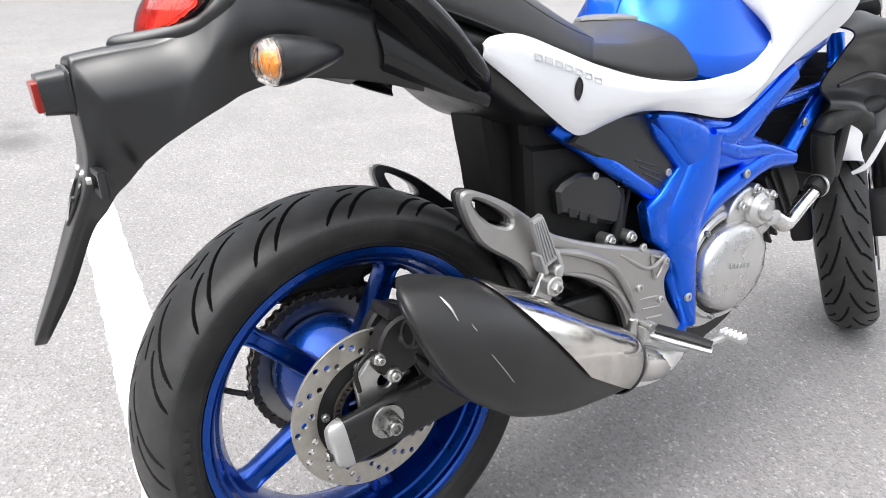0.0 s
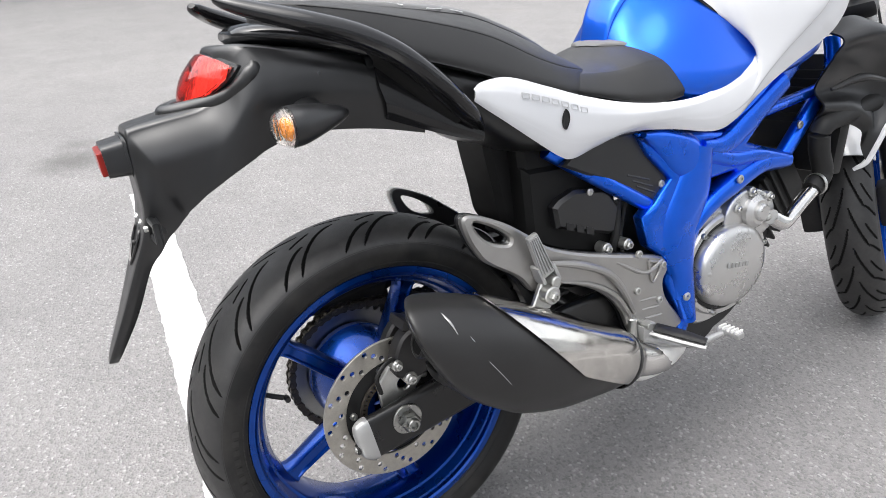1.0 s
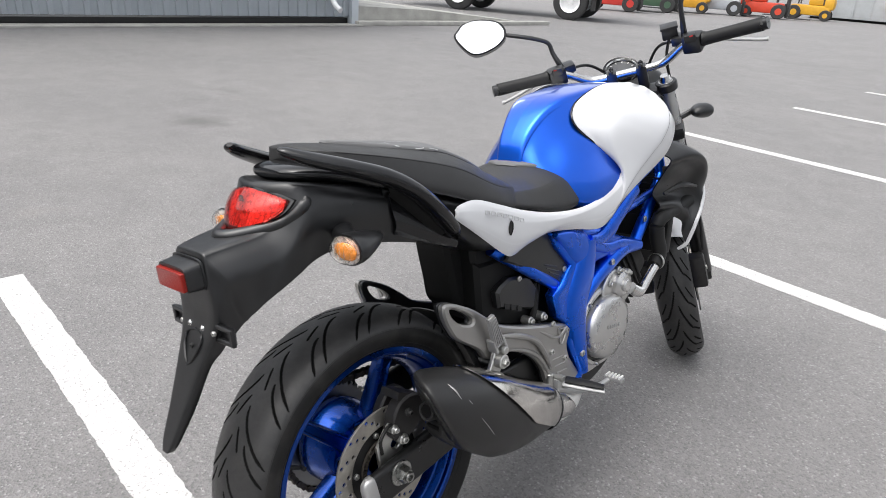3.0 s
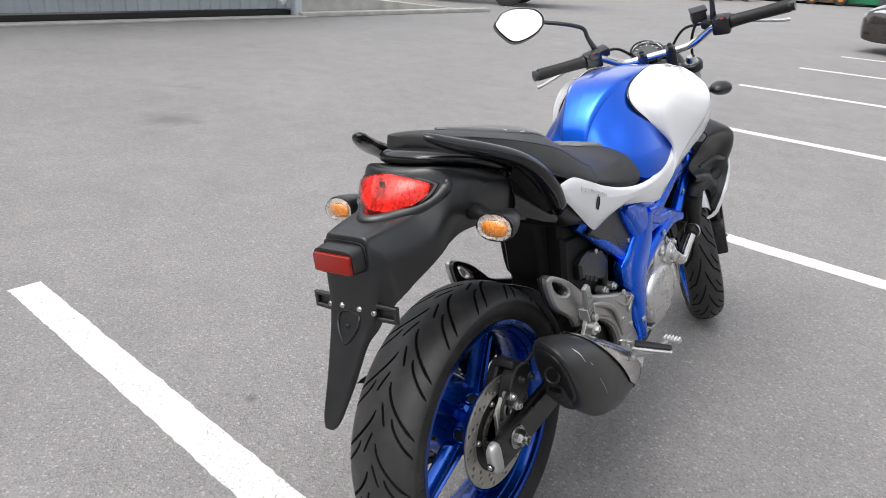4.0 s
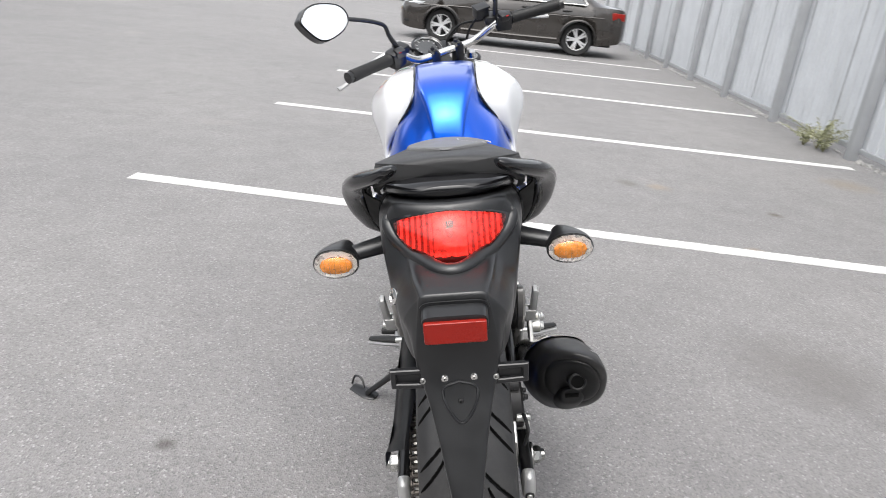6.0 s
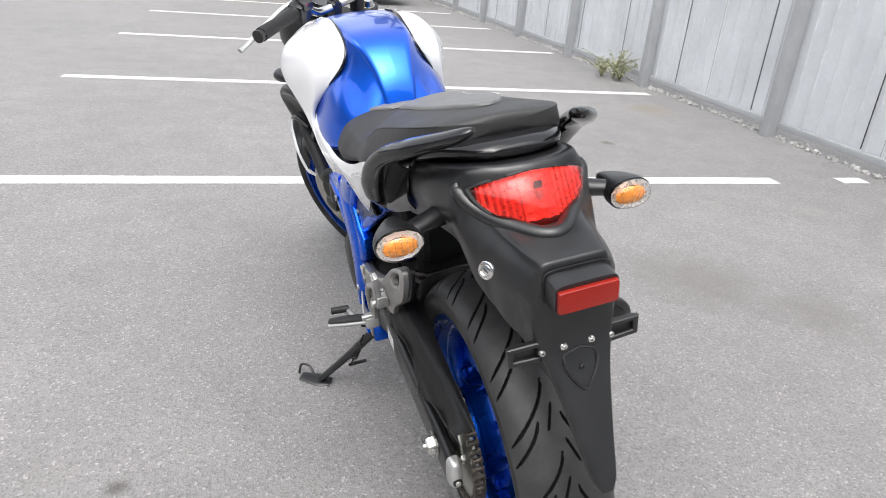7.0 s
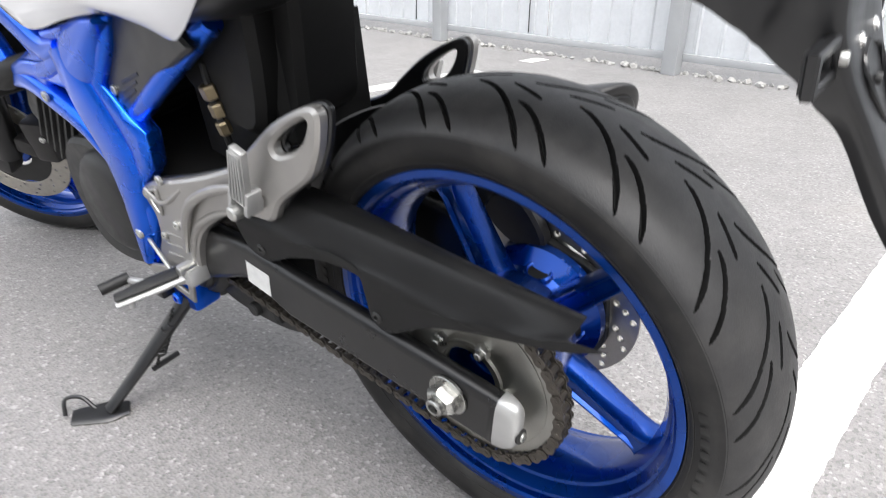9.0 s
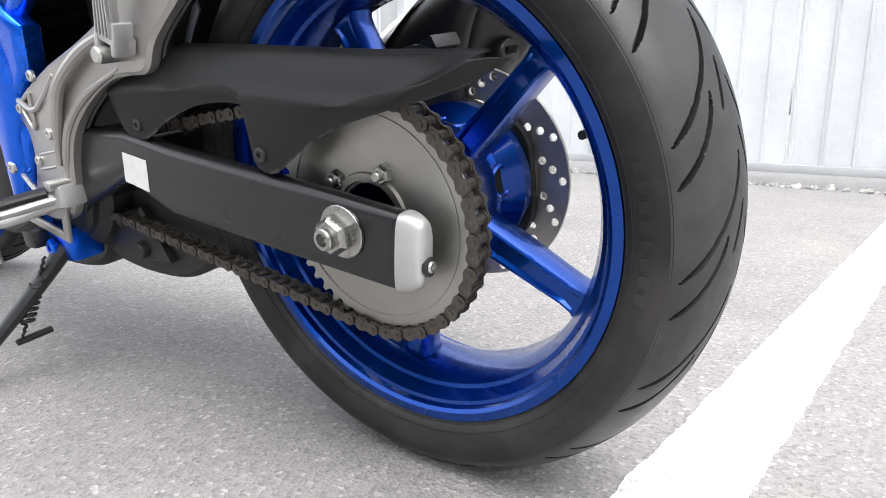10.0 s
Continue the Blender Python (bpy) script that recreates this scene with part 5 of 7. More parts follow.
# seats: stations of y, z of the crown, half width and z of the seam, half width and z of the lower edge
RIDER = [(0.668, 0.446, 0.05, 0.436, 0.06, 0.424), (0.655, 0.466, 0.085, 0.444, 0.1, 0.418), (0.625, 0.488, 0.112, 0.455, 0.134, 0.412), (0.58, 0.502, 0.122, 0.466, 0.148, 0.406), (0.535, 0.51, 0.125, 0.472, 0.152, 0.406), (0.5, 0.501, 0.127, 0.47, 0.151, 0.41), (0.46, 0.485, 0.122, 0.467, 0.146, 0.418), (0.41, 0.482, 0.118, 0.47, 0.141, 0.432), (0.35, 0.488, 0.12, 0.478, 0.139, 0.448), (0.28, 0.503, 0.124, 0.49, 0.138, 0.462)]
PILLION = [(0.432, 0.478, 0.06, 0.47, 0.07, 0.454), (0.42, 0.49, 0.085, 0.474, 0.096, 0.449), (0.385, 0.508, 0.11, 0.481, 0.128, 0.444), (0.34, 0.533, 0.124, 0.492, 0.145, 0.449), (0.29, 0.56, 0.129, 0.511, 0.149, 0.464), (0.22, 0.589, 0.128, 0.546, 0.145, 0.487), (0.16, 0.6, 0.127, 0.567, 0.142, 0.509), (0.09, 0.609, 0.125, 0.586, 0.138, 0.533), (0.02, 0.619, 0.119, 0.603, 0.128, 0.559), (-0.03, 0.626, 0.104, 0.614, 0.11, 0.579), (-0.058, 0.629, 0.088, 0.62, 0.0925, 0.591), (-0.073, 0.63, 0.07, 0.622, 0.074, 0.597), (-0.081, 0.6285, 0.046, 0.621, 0.048, 0.602), (-0.084, 0.624, 0.024, 0.619, 0.025, 0.608)]
M_SEATTOP = surface("smooth_seat_inset", (0.115, 0.115, 0.116), 0.55, vary=0.08, scale=14, grain=1500, relief=0.25, depth=0.0004)


def seat_row(y, zc, xe, ze, xb, zb):
    """Half a section of a seat: crowned top, crisp seam, side wall a little wider below, flat underneath."""
    d, h = zc - ze, ze - zb
    return [(0, y, zc), (0.3 * xe, y, zc - 0.07 * d), (0.6 * xe, y, zc - 0.3 * d), (0.85 * xe, y, zc - 0.65 * d), (0.97 * xe, y, zc - 0.9 * d), (xe, y, ze), (0.75 * xe + 0.25 * xb, y, ze - 0.12 * h), (0.35 * xe + 0.65 * xb, y, ze - 0.4 * h), (xb, y, ze - 0.75 * h), (0.985 * xb, y, zb + 0.06 * h), (0.94 * xb, y, zb), (0.5 * xb, y, zb), (0, y, zb)]


def on_seat(stations, y, k, lift=0.0):
    """A point on the top of a seat at the station y, k half widths out from its middle."""
    S = spline(stations, 160)
    S = S[np.argsort(S[:, 0])]
    zc, xe, ze = (float(np.interp(y, S[:, 0], S[:, i])) for i in (1, 2, 3))
    d = zc - ze
    z = np.interp(abs(k), [0, 0.15, 0.3, 0.45, 0.6, 0.73, 0.85, 0.97, 1], [zc - d * q for q in (0, 0.018, 0.07, 0.168, 0.3, 0.46, 0.65, 0.9, 1)])
    return (k * xe, y, float(z) + lift)


def seat_patch(stations, edge, lift):
    """A low pad on the top of a seat; edge gives (y, half widths)."""
    E = spline(edge, 24)
    rows = [[on_seat(stations, y, k * v, lift - (0.0035 if abs(v) == 1 or i in (0, 23) else 0)) for v in (-1, -0.96, -0.8, -0.6, -0.4, -0.2, 0, 0.2, 0.4, 0.6, 0.8, 0.96, 1)] for i, (y, k) in enumerate(E)]
    return panel(rows, -0.003, 40, 48)


seat = part("seat", sections([seat_row(*r) for r in RIDER], 40, 44), M_SEAT, bike, "black vinyl rider seat", 50)
pill = part("pillion_seat", sections([seat_row(*r) for r in PILLION], 40, 60), M_SEAT, bike, "black vinyl stepped pillion seat", 50)
for s in (1, -1):
    part("piping", side_of(s)(tube([on_seat(PILLION, y, 1.0, -0.0004) for y in np.linspace(0.4, -0.075, 20)], 0.0013, 6, 60)), M_SEAT, pill)
part("seat_inset", seat_patch(PILLION, [(0.405, 0.15), (0.37, 0.32), (0.31, 0.46), (0.24, 0.56), (0.17, 0.58), (0.11, 0.53), (0.06, 0.42), (0.01, 0.22), (-0.01, 0.04)], 0.0024), M_SEATTOP, pill, "smoother grey seat inset")
part("seat_inset", seat_patch(RIDER, [(0.65, 0.3), (0.635, 0.6), (0.6, 0.78), (0.56, 0.72), (0.525, 0.5), (0.505, 0.2)], 0.0026), M_SEATTOP, seat, "smoother grey seat inset")
M_EMBLEM = surface("faded_grey_stitching", (0.5, 0.5, 0.5), 0.6, vary=0.2)
# pale outline of the maker's emblem pressed into the pillion seat
part("emblem_outline", tube([on_seat(PILLION, 0.14 + 0.04 * math.sin(k), 0.4 + 0.24 * math.cos(k), 0.0045) for k in np.linspace(0, 5.4, 40)], 0.0011, 6, 120), M_EMBLEM, pill, "pale stitched emblem outline")
part("emblem_stroke", tube([on_seat(PILLION, 0.12 + 0.08 * k, 0.4 + 0.22 * k, 0.0045) for k in np.linspace(0, 1, 12)], 0.0009, 6, 40), M_EMBLEM, pill)
# tail: one shell from under the seat past the lamp down into the mudguard tongue;
# each row: top (y, z), bottom (y, z), half widths at the top, the waist and the bottom
TAIL = [
    ((0.10, 0.53), (0.10, 0.43), 0.108, 0.121, 0.108), ((0.03, 0.55), (0.03, 0.448), 0.105, 0.12, 0.106), ((-0.04, 0.565), (-0.04, 0.458), 0.1, 0.1165, 0.098),
    ((-0.09, 0.572), (-0.085, 0.456), 0.095, 0.112, 0.09), ((-0.135, 0.579), (-0.12, 0.448), 0.088, 0.108, 0.09), ((-0.158, 0.58), (-0.145, 0.437), 0.083, 0.105, 0.092),
    ((-0.168, 0.56), (-0.172, 0.424), 0.077, 0.1, 0.09), ((-0.18, 0.53), (-0.195, 0.411), 0.07, 0.094, 0.084), ((-0.203, 0.512), (-0.21, 0.402), 0.063, 0.087, 0.079),
    ((-0.245, 0.504), (-0.222, 0.393), 0.055, 0.08, 0.075), ((-0.272, 0.499), (-0.231, 0.386), 0.0475, 0.072, 0.07), ((-0.281, 0.494), (-0.235, 0.381), 0.047, 0.068, 0.067),
    ((-0.2835, 0.47), (-0.24, 0.375), 0.05, 0.064, 0.061), ((-0.284, 0.43), (-0.25, 0.364), 0.054, 0.06, 0.056), ((-0.285, 0.395), (-0.263, 0.352), 0.052, 0.055, 0.05), ((-0.294, 0.36), (-0.275, 0.335), 0.045, 0.047, 0.044),
    ((-0.312, 0.32), (-0.293, 0.312), 0.036, 0.038, 0.034), ((-0.341, 0.258), (-0.322, 0.252), 0.025, 0.027, 0.023), ((-0.366, 0.208), (-0.352, 0.204), 0.016, 0.018, 0.015), ((-0.374, 0.19), (-0.362, 0.188), 0.008, 0.009, 0.008)]


def tail_row(top, bottom, wt, wm, wb):
    t, b = Vector((0, *top)), Vector((0, *bottom))
    half = [(0, 1), (0.5 * wt, 1), (0.82 * wt, 0.995), (0.97 * wt, 0.965), (1.03 * wt, 0.92), (0.55 * wt + 0.5 * wm, 0.78), (wm, 0.6), (0.985 * wm, 0.42), (0.4 * wm + 0.6 * wb, 0.2), (wb, 0.03), (0.975 * wb, 0.0), (0.9 * wb, 0.03), (0.45 * wb, 0.16), (0, 0.18)]
    round_off = 4.2 * max(0.0, min(1.0, (-0.06 - top[0]) / 0.08, (top[0] + 0.262) / 0.045))
    return [tuple(b.lerp(t, k) + Vector((x, round_off * x * x * k, 0))) for x, k in half]


tail = part("tail_cover", sections([tail_row(*r) for r in TAIL], 44, 110), M_PLASTIC, bike, "matt black plastic tail cover", 70)
TAIL_TRIS = np.array([[tail.data.vertices[i].co[:] for i in f.vertices[:3]] for f in tail.data.polygons] + [[tail.data.vertices[f.vertices[i]].co[:] for i in (0, 2, 3)] for f in tail.data.polygons if len(f.vertices) == 4])


def tail_y(x, z):
    """The rearmost y of the tail cover at x and z."""
    A, B, C = TAIL_TRIS[:, 0], TAIL_TRIS[:, 1], TAIL_TRIS[:, 2]
    den = (B[:, 2] - C[:, 2]) * (A[:, 0] - C[:, 0]) + (C[:, 0] - B[:, 0]) * (A[:, 2] - C[:, 2])
    den = np.where(np.abs(den) < 1e-12, 1e-12, den)
    u = ((B[:, 2] - C[:, 2]) * (x - C[:, 0]) + (C[:, 0] - B[:, 0]) * (z - C[:, 2])) / den
    v = ((C[:, 2] - A[:, 2]) * (x - C[:, 0]) + (A[:, 0] - C[:, 0]) * (z - C[:, 2])) / den
    ok = (u > -1e-4) & (v > -1e-4) & (u + v < 1.0001)
    ys = (u * A[:, 1] + v * B[:, 1] + (1 - u - v) * C[:, 1])[ok]
    return float(ys.min()) if len(ys) else -0.16


# fold in the plastic: a lip that follows the lamp in a V
LIP = [(-0.0915, 0.558), (-0.0925, 0.548), (-0.083, 0.531), (-0.062, 0.517), (-0.036, 0.5095), (-0.012, 0.506)]
LIP = LIP + [(-x, z) for x, z in LIP[::-1]]
LIP = spline(LIP, 60)
part("lamp_lip", tube([(x, tail_y(x, z) + 0.0093, z - 0.001) for x, z in LIP], [0.006] + [0.0115] * 8 + [0.006], 18, 90), M_PLASTIC, tail)
refl_box = part("reflector_box", join(body([(0, -0.27, 0.463, 0.045, 0.025, -0.05, 1, 6), (0, -0.3115, 0.4605, 0.043, 0.021, -0.05, 1, 6)], 40, 4), body([(0, -0.283, 0.463, 0.0465, 0.0265, -0.05, 1, 6), (0, -0.286, 0.463, 0.0465, 0.0265, -0.05, 1, 6)], 40, 3)), M_PLASTIC, tail)
M_RED = bpy.data.materials.new("red_lamp_plastic")
M_RED.use_nodes = True
_p = M_RED.node_tree.nodes["Principled BSDF"]
_p.inputs["Base Color"].default_value = (0.23, 0.009, 0.004, 1)
_p.inputs["Roughness"].default_value, _p.inputs["Coat Weight"].default_value, _p.inputs["Coat Roughness"].default_value = 0.3, 0.2, 0.05
_p.inputs["Specular IOR Level"].default_value = 0.3
_v = M_RED.node_tree.nodes.new("ShaderNodeTexVoronoi")
_v.inputs["Scale"].default_value = 330
_t = M_RED.node_tree.nodes.new("ShaderNodeTexCoord")
M_RED.node_tree.links.new(_t.outputs["Object"], _v.inputs["Vector"])
bump(M_RED.node_tree, _p, _v.outputs["Distance"], 0.3, 0.0008)
part("reflector", body([(0, -0.311, 0.4595, 0.0408, 0.0154, -0.04, 1, 18), (0, -0.3165, 0.459, 0.0408, 0.0154, -0.04, 1, 18), (0, -0.3178, 0.459, 0.0398, 0.0146, -0.04, 1, 18)], 64, 6), M_RED, refl_box, "red rectangular reflector")

# tail lamp: a domed red lens like a rounded shield, in a dark frame
LAMP = rounded([(-0.079, 0.556), (-0.05, 0.566), (0, 0.573), (0.05, 0.566), (0.079, 0.556), (0.0815, 0.55), (0.073, 0.535), (0.05, 0.519), (0.023, 0.508), (0, 0.504), (-0.023, 0.508), (-0.05, 0.519), (-0.073, 0.535), (-0.0815, 0.55)], 84)


def dome(outline, y_edge, centre, bulge, grow=1.0, rings=9, y_bend=0.0):
    bm = bmesh.new()
    cx, cz = centre
    rows = []
    for k in range(rings + 1):
        t = 1 - k / rings
        row = []
        for x, z in outline:
            px, pz = cx + (x - cx) * t * grow, cz + (z - cz) * t * grow
            row.append(bm.verts.new((px, y_edge(px, pz) - bulge * (1 - t**2), pz)))
        rows.append(row)
    for a, b in zip(rows, rows[1:-1]):
        for i in range(len(outline)):
            j = (i + 1) % len(outline)
            bm.faces.new((a[i], a[j], b[j], b[i]))
    for v in rows[-1]:
        bm.verts.remove(v)
    bm.faces.new(rows[-2])
    back = [bm.verts.new((v.co.x, v.co.y + 0.03, v.co.z)) for v in rows[0]]
    for i in range(len(back)):
        j = (i + 1) % len(back)
        bm.faces.new((rows[0][i], back[i], back[j], rows[0][j]))
    return bm


def lamp_y(x, z):
    return -0.165 + 4.4 * x * x - 0.55 * (0.576 - z)


M_LENS = bpy.data.materials.new("red_lamp_lens")
M_LENS.use_nodes = True
_p = M_LENS.node_tree.nodes["Principled BSDF"]
_p.inputs["Base Color"].default_value = (0.9, 0.16, 0.13, 1)
_p.inputs["Roughness"].default_value, _p.inputs["IOR"].default_value = 0.03, 1.38
_p.inputs["Transmission Weight"].default_value = 1.0
M_REFLECT = surface("lamp_reflector", (0.86, 0.85, 0.83), 0.28, metal=0.55, vary=0.05, scale=120, rough_vary=0.04)


def hollow(bm, thick):
    """A closed skin with a wall thickness."""
    bmesh.ops.recalc_face_normals(bm, faces=bm.faces)
    bmesh.ops.solidify(bm, geom=bm.faces[:], thickness=thick)
    return bm


lamp = part("tail_lamp", hollow(dome(LAMP, lambda x, z: lamp_y(x, z) - 0.003, (0, 0.54), 0.011), 0.0018), M_LENS, tail, "red shield-shaped tail lamp lens", 60)
part("lamp_surround", dome(LAMP, lambda x, z: lamp_y(x, z) + 0.004, (0, 0.54), 0.0, 1.06, 3), M_GLOSS, lamp)


def bowl_y(x, z):
    """The reflector behind the lens: upright flutes to both sides, square facets in the middle."""
    if abs(x) > 0.024:
        dip = 0.0045 * abs((x / 0.0085) % 1 - 0.5)
    else:
        dip = 0.0016 * (abs((x / 0.016) % 1 - 0.5) + abs((z / 0.013) % 1 - 0.5))
    return lamp_y(x, z) + 0.0015 + dip




def bowl():
    """The fluted reflector as a grid of upright strips inside the lamp's outline."""
    up = sorted((x, z) for x, z in LAMP if z > 0.551)
    low = sorted((x, z) for x, z in LAMP if z <= 0.551)
    xs = np.arange(-0.0765, 0.0766, 0.002125)
    bm = bmesh.new()
    cols = []
    for x in xs:
        z0 = np.interp(x, [p[0] for p in low], [p[1] for p in low]) + 0.001
        z1 = np.interp(x, [p[0] for p in up], [p[1] for p in up]) - 0.001
        cols.append([bm.verts.new((x, bowl_y(x, z), z)) for z in np.linspace(z0, max(z1, z0 + 0.001), 25)])
    for a, b in zip(cols, cols[1:]):
        for k in range(24):
            bm.faces.new((a[k], b[k], b[k + 1], a[k + 1]))
    return hollow(bm, 0.0012)


part("lamp_bowl", bowl(), M_REFLECT, lamp, angle=12)
part("bulb_holder", box(0.012, 0.003, 0.01, (0, lamp_y(0, 0.557) - 0.004, 0.557), 0.002), M_DARK, lamp)
# bulb in plain white, a painted highlight in place of its chrome reflection
part("bulb", body([(0, lamp_y(0, 0.545) - 0.001, 0.549, 0.004, 0.004, 0, 1, 2), (0, lamp_y(0, 0.545) - 0.005, 0.546, 0.0055, 0.0055, 0, 1, 2), (0, lamp_y(0, 0.545) - 0.0085, 0.543, 0.002, 0.002, 0, 1, 2)], 14, 8), M_STICKER, lamp)

# lock on the tail
LOCK = Matrix.Translation((-0.0865, -0.202, 0.4615)) @ Vector((1, 0, 0)).rotation_difference(Vector((-0.82, -0.48, 0.3))).to_matrix().to_4x4()
part("seat_lock", moved(join(lathe([(0, 0.0), (0.0, 0.0125), (0.003, 0.0125), (0.004, 0.011), (0.004, 0.0085), (0.002, 0.0078), (0.003, 0.006), (0.003, 0.0)], 28)), LOCK), M_CHROME, tail, "round chrome seat lock")
part("key_slot", moved(box(0.001, 0.0016, 0.009, (0.0035, 0, 0)), LOCK), M_DARK, tail)

# mudguard tongue with the plate bracket
flap = tail
part("emboss", tube([(0.0, -0.291, 0.37), (0.022, -0.294, 0.362), (0.02, -0.304, 0.34), (0, -0.3135, 0.318), (-0.02, -0.304, 0.34), (-0.022, -0.294, 0.362), (0.0, -0.291, 0.37)], 0.0022, 6, 48), M_PLASTIC, flap)
part("emboss_bolt", bolt(0.004, 0.004, (0, -0.3, 0.345), (0, -1, 0)), M_DARK, flap)
part("crossbar", box(0.11, 0.018, 0.03, (0, -0.272, 0.374), 0.004), M_PLASTIC, flap)
for s in (1, -1):
    f = side_of(s)
    br = part("plate_bracket", f(slab([(0.036, 0.362), (0.095, 0.363), (0.096, 0.392), (0.038, 0.393)], 0, 0.008, [[(0.049, 0.37), (0.087, 0.371), (0.087, 0.385), (0.05, 0.385)]], 0.0015)), M_PLASTIC, flap)
    for v in br.data.vertices:
        x, y, z = v.co
        v.co = (s * y, -0.286 + abs(x) * 1.0 + abs(y) * 0.04, z - 0.006)
    br.data.update()
    part("bracket_back", f(box(0.05, 0.004, 0.026, (0.067, -0.274, 0.372), 0.001)), M_PLASTIC, flap)
    part("plate_bolt", join(bolt(0.0058, 0.006, (s * 0.02, -0.2845, 0.374), (0, -1, 0)), bolt(0.003, 0.0075, (s * 0.02, -0.2845, 0.374), (0, -1, 0))), M_CHROME, flap, "shiny dome-headed bolt")
    part("slot_nut", bolt(0.0045, 0.005, (s * 0.05, -0.2845, 0.3715), (0, -1, 0)), M_STEEL, flap)

# indicators
M_CLEAR = bpy.data.materials.new("clear_lens_plastic")
M_CLEAR.use_nodes = True
_p = M_CLEAR.node_tree.nodes["Principled BSDF"]
_p.inputs["Base Color"].default_value = (0.97, 0.95, 0.93, 1)
_p.inputs["Roughness"].default_value, _p.inputs["Transmission Weight"].default_value, _p.inputs["IOR"].default_value = 0.05, 1.0, 1.3
M_AMBER = surface("amber_bulb", (0.88, 0.29, 0.04), 0.25, vary=0.25, scale=140, grain=220, relief=0.5, depth=0.003)


def indicator(s, at, parent, rear=True):
    """A teardrop body with an oval clear lens over an amber bulb; the lens looks back (rear) or ahead."""
    d = -1 if rear else 1
    f = side_of(s)
    x, y, z = at
    shell = [(x, y + d * 0.002, z, 0.036, 0.0245, 0, 1, 2.2), (x, y - d * 0.014, z + 0.001, 0.0345, 0.0235, 0, 1, 2.2), (x - 0.002, y - d * 0.04, z + 0.003, 0.025, 0.018, 0, 1, 2.1), (x - 0.006, y - d * 0.065, z + 0.004, 0.013, 0.011, 0, 1, 2.0), (x - 0.008, y - d * 0.078, z + 0.004, 0.003, 0.004, 0, 1, 2.0)]
    ind = part("indicator", f(body(shell, 28, 24)), M_PLASTIC, parent, "black indicator with clear lens and amber bulb", 60)
    lens = [(x, y + d * 0.0015, z, 0.0355, 0.024, 0, 1, 2.2), (x, y + d * 0.009, z, 0.0325, 0.022, 0, 1, 2.1), (x, y + d * 0.018, z, 0.0235, 0.0155, 0, 1, 2), (x, y + d * 0.0225, z, 0.001, 0.0008, 0, 1, 2)]
    lo = part("lens", f(hollow(body(lens, 36, 16, caps=False), 0.0012)), M_CLEAR, ind, "clear ribbed lens", 60)
    part("bowl", f(body([(x, y + d * 0.0045, z, 0.0335, 0.0222, 0, 1, 2.2), (x, y + d * 0.0035, z, 0.03, 0.0195, 0, 1, 2.2), (x, y + d * 0.0018, z, 0.018, 0.012, 0, 1, 2.1), (x, y + d * 0.001, z, 0.004, 0.003, 0, 1, 2)], 13, 7, caps=False)), M_REFLECT, ind, angle=10)
    part("bulb", f(body([(x, y + d * 0.001, z - 0.001, 0.022, 0.0115, 0, 1, 2), (x, y + d * 0.0045, z - 0.002, 0.0255, 0.0142, 0, 1, 2.4), (x, y + d * 0.0085, z - 0.002, 0.0185, 0.0095, 0, 1, 2.2), (x, y + d * 0.0105, z - 0.002, 0.004, 0.003, 0, 1, 2)], 11, 7)), M_AMBER, ind, "amber bulb", 10)
    for k in range(-3, 4):
        part("lens_rib", f(tube([(x + 0.0085 * k, y + d * 0.0165 - d * 0.0013 * k * k, z - 0.012), (x + 0.0085 * k, y + d * 0.0165 - d * 0.0013 * k * k, z + 0.012)], 0.0008, 6)), M_CLEAR, lo)
    return ind, f


for s in (1, -1):
    ind, f = indicator(s, (0.181, -0.116, 0.483), tail)
    part("stalk", f(tube([(0.095, -0.062, 0.492), (0.12, -0.074, 0.491), (0.16, -0.09, 0.487)], [0.022, 0.0175, 0.0155], 14, 14, flat=0.8)), M_PLASTIC, ind)

M_DULL = surface("dull_black_inner_plastic", (0.007, 0.007, 0.007), 0.6, vary=0.3, scale=25, shine=0.25)
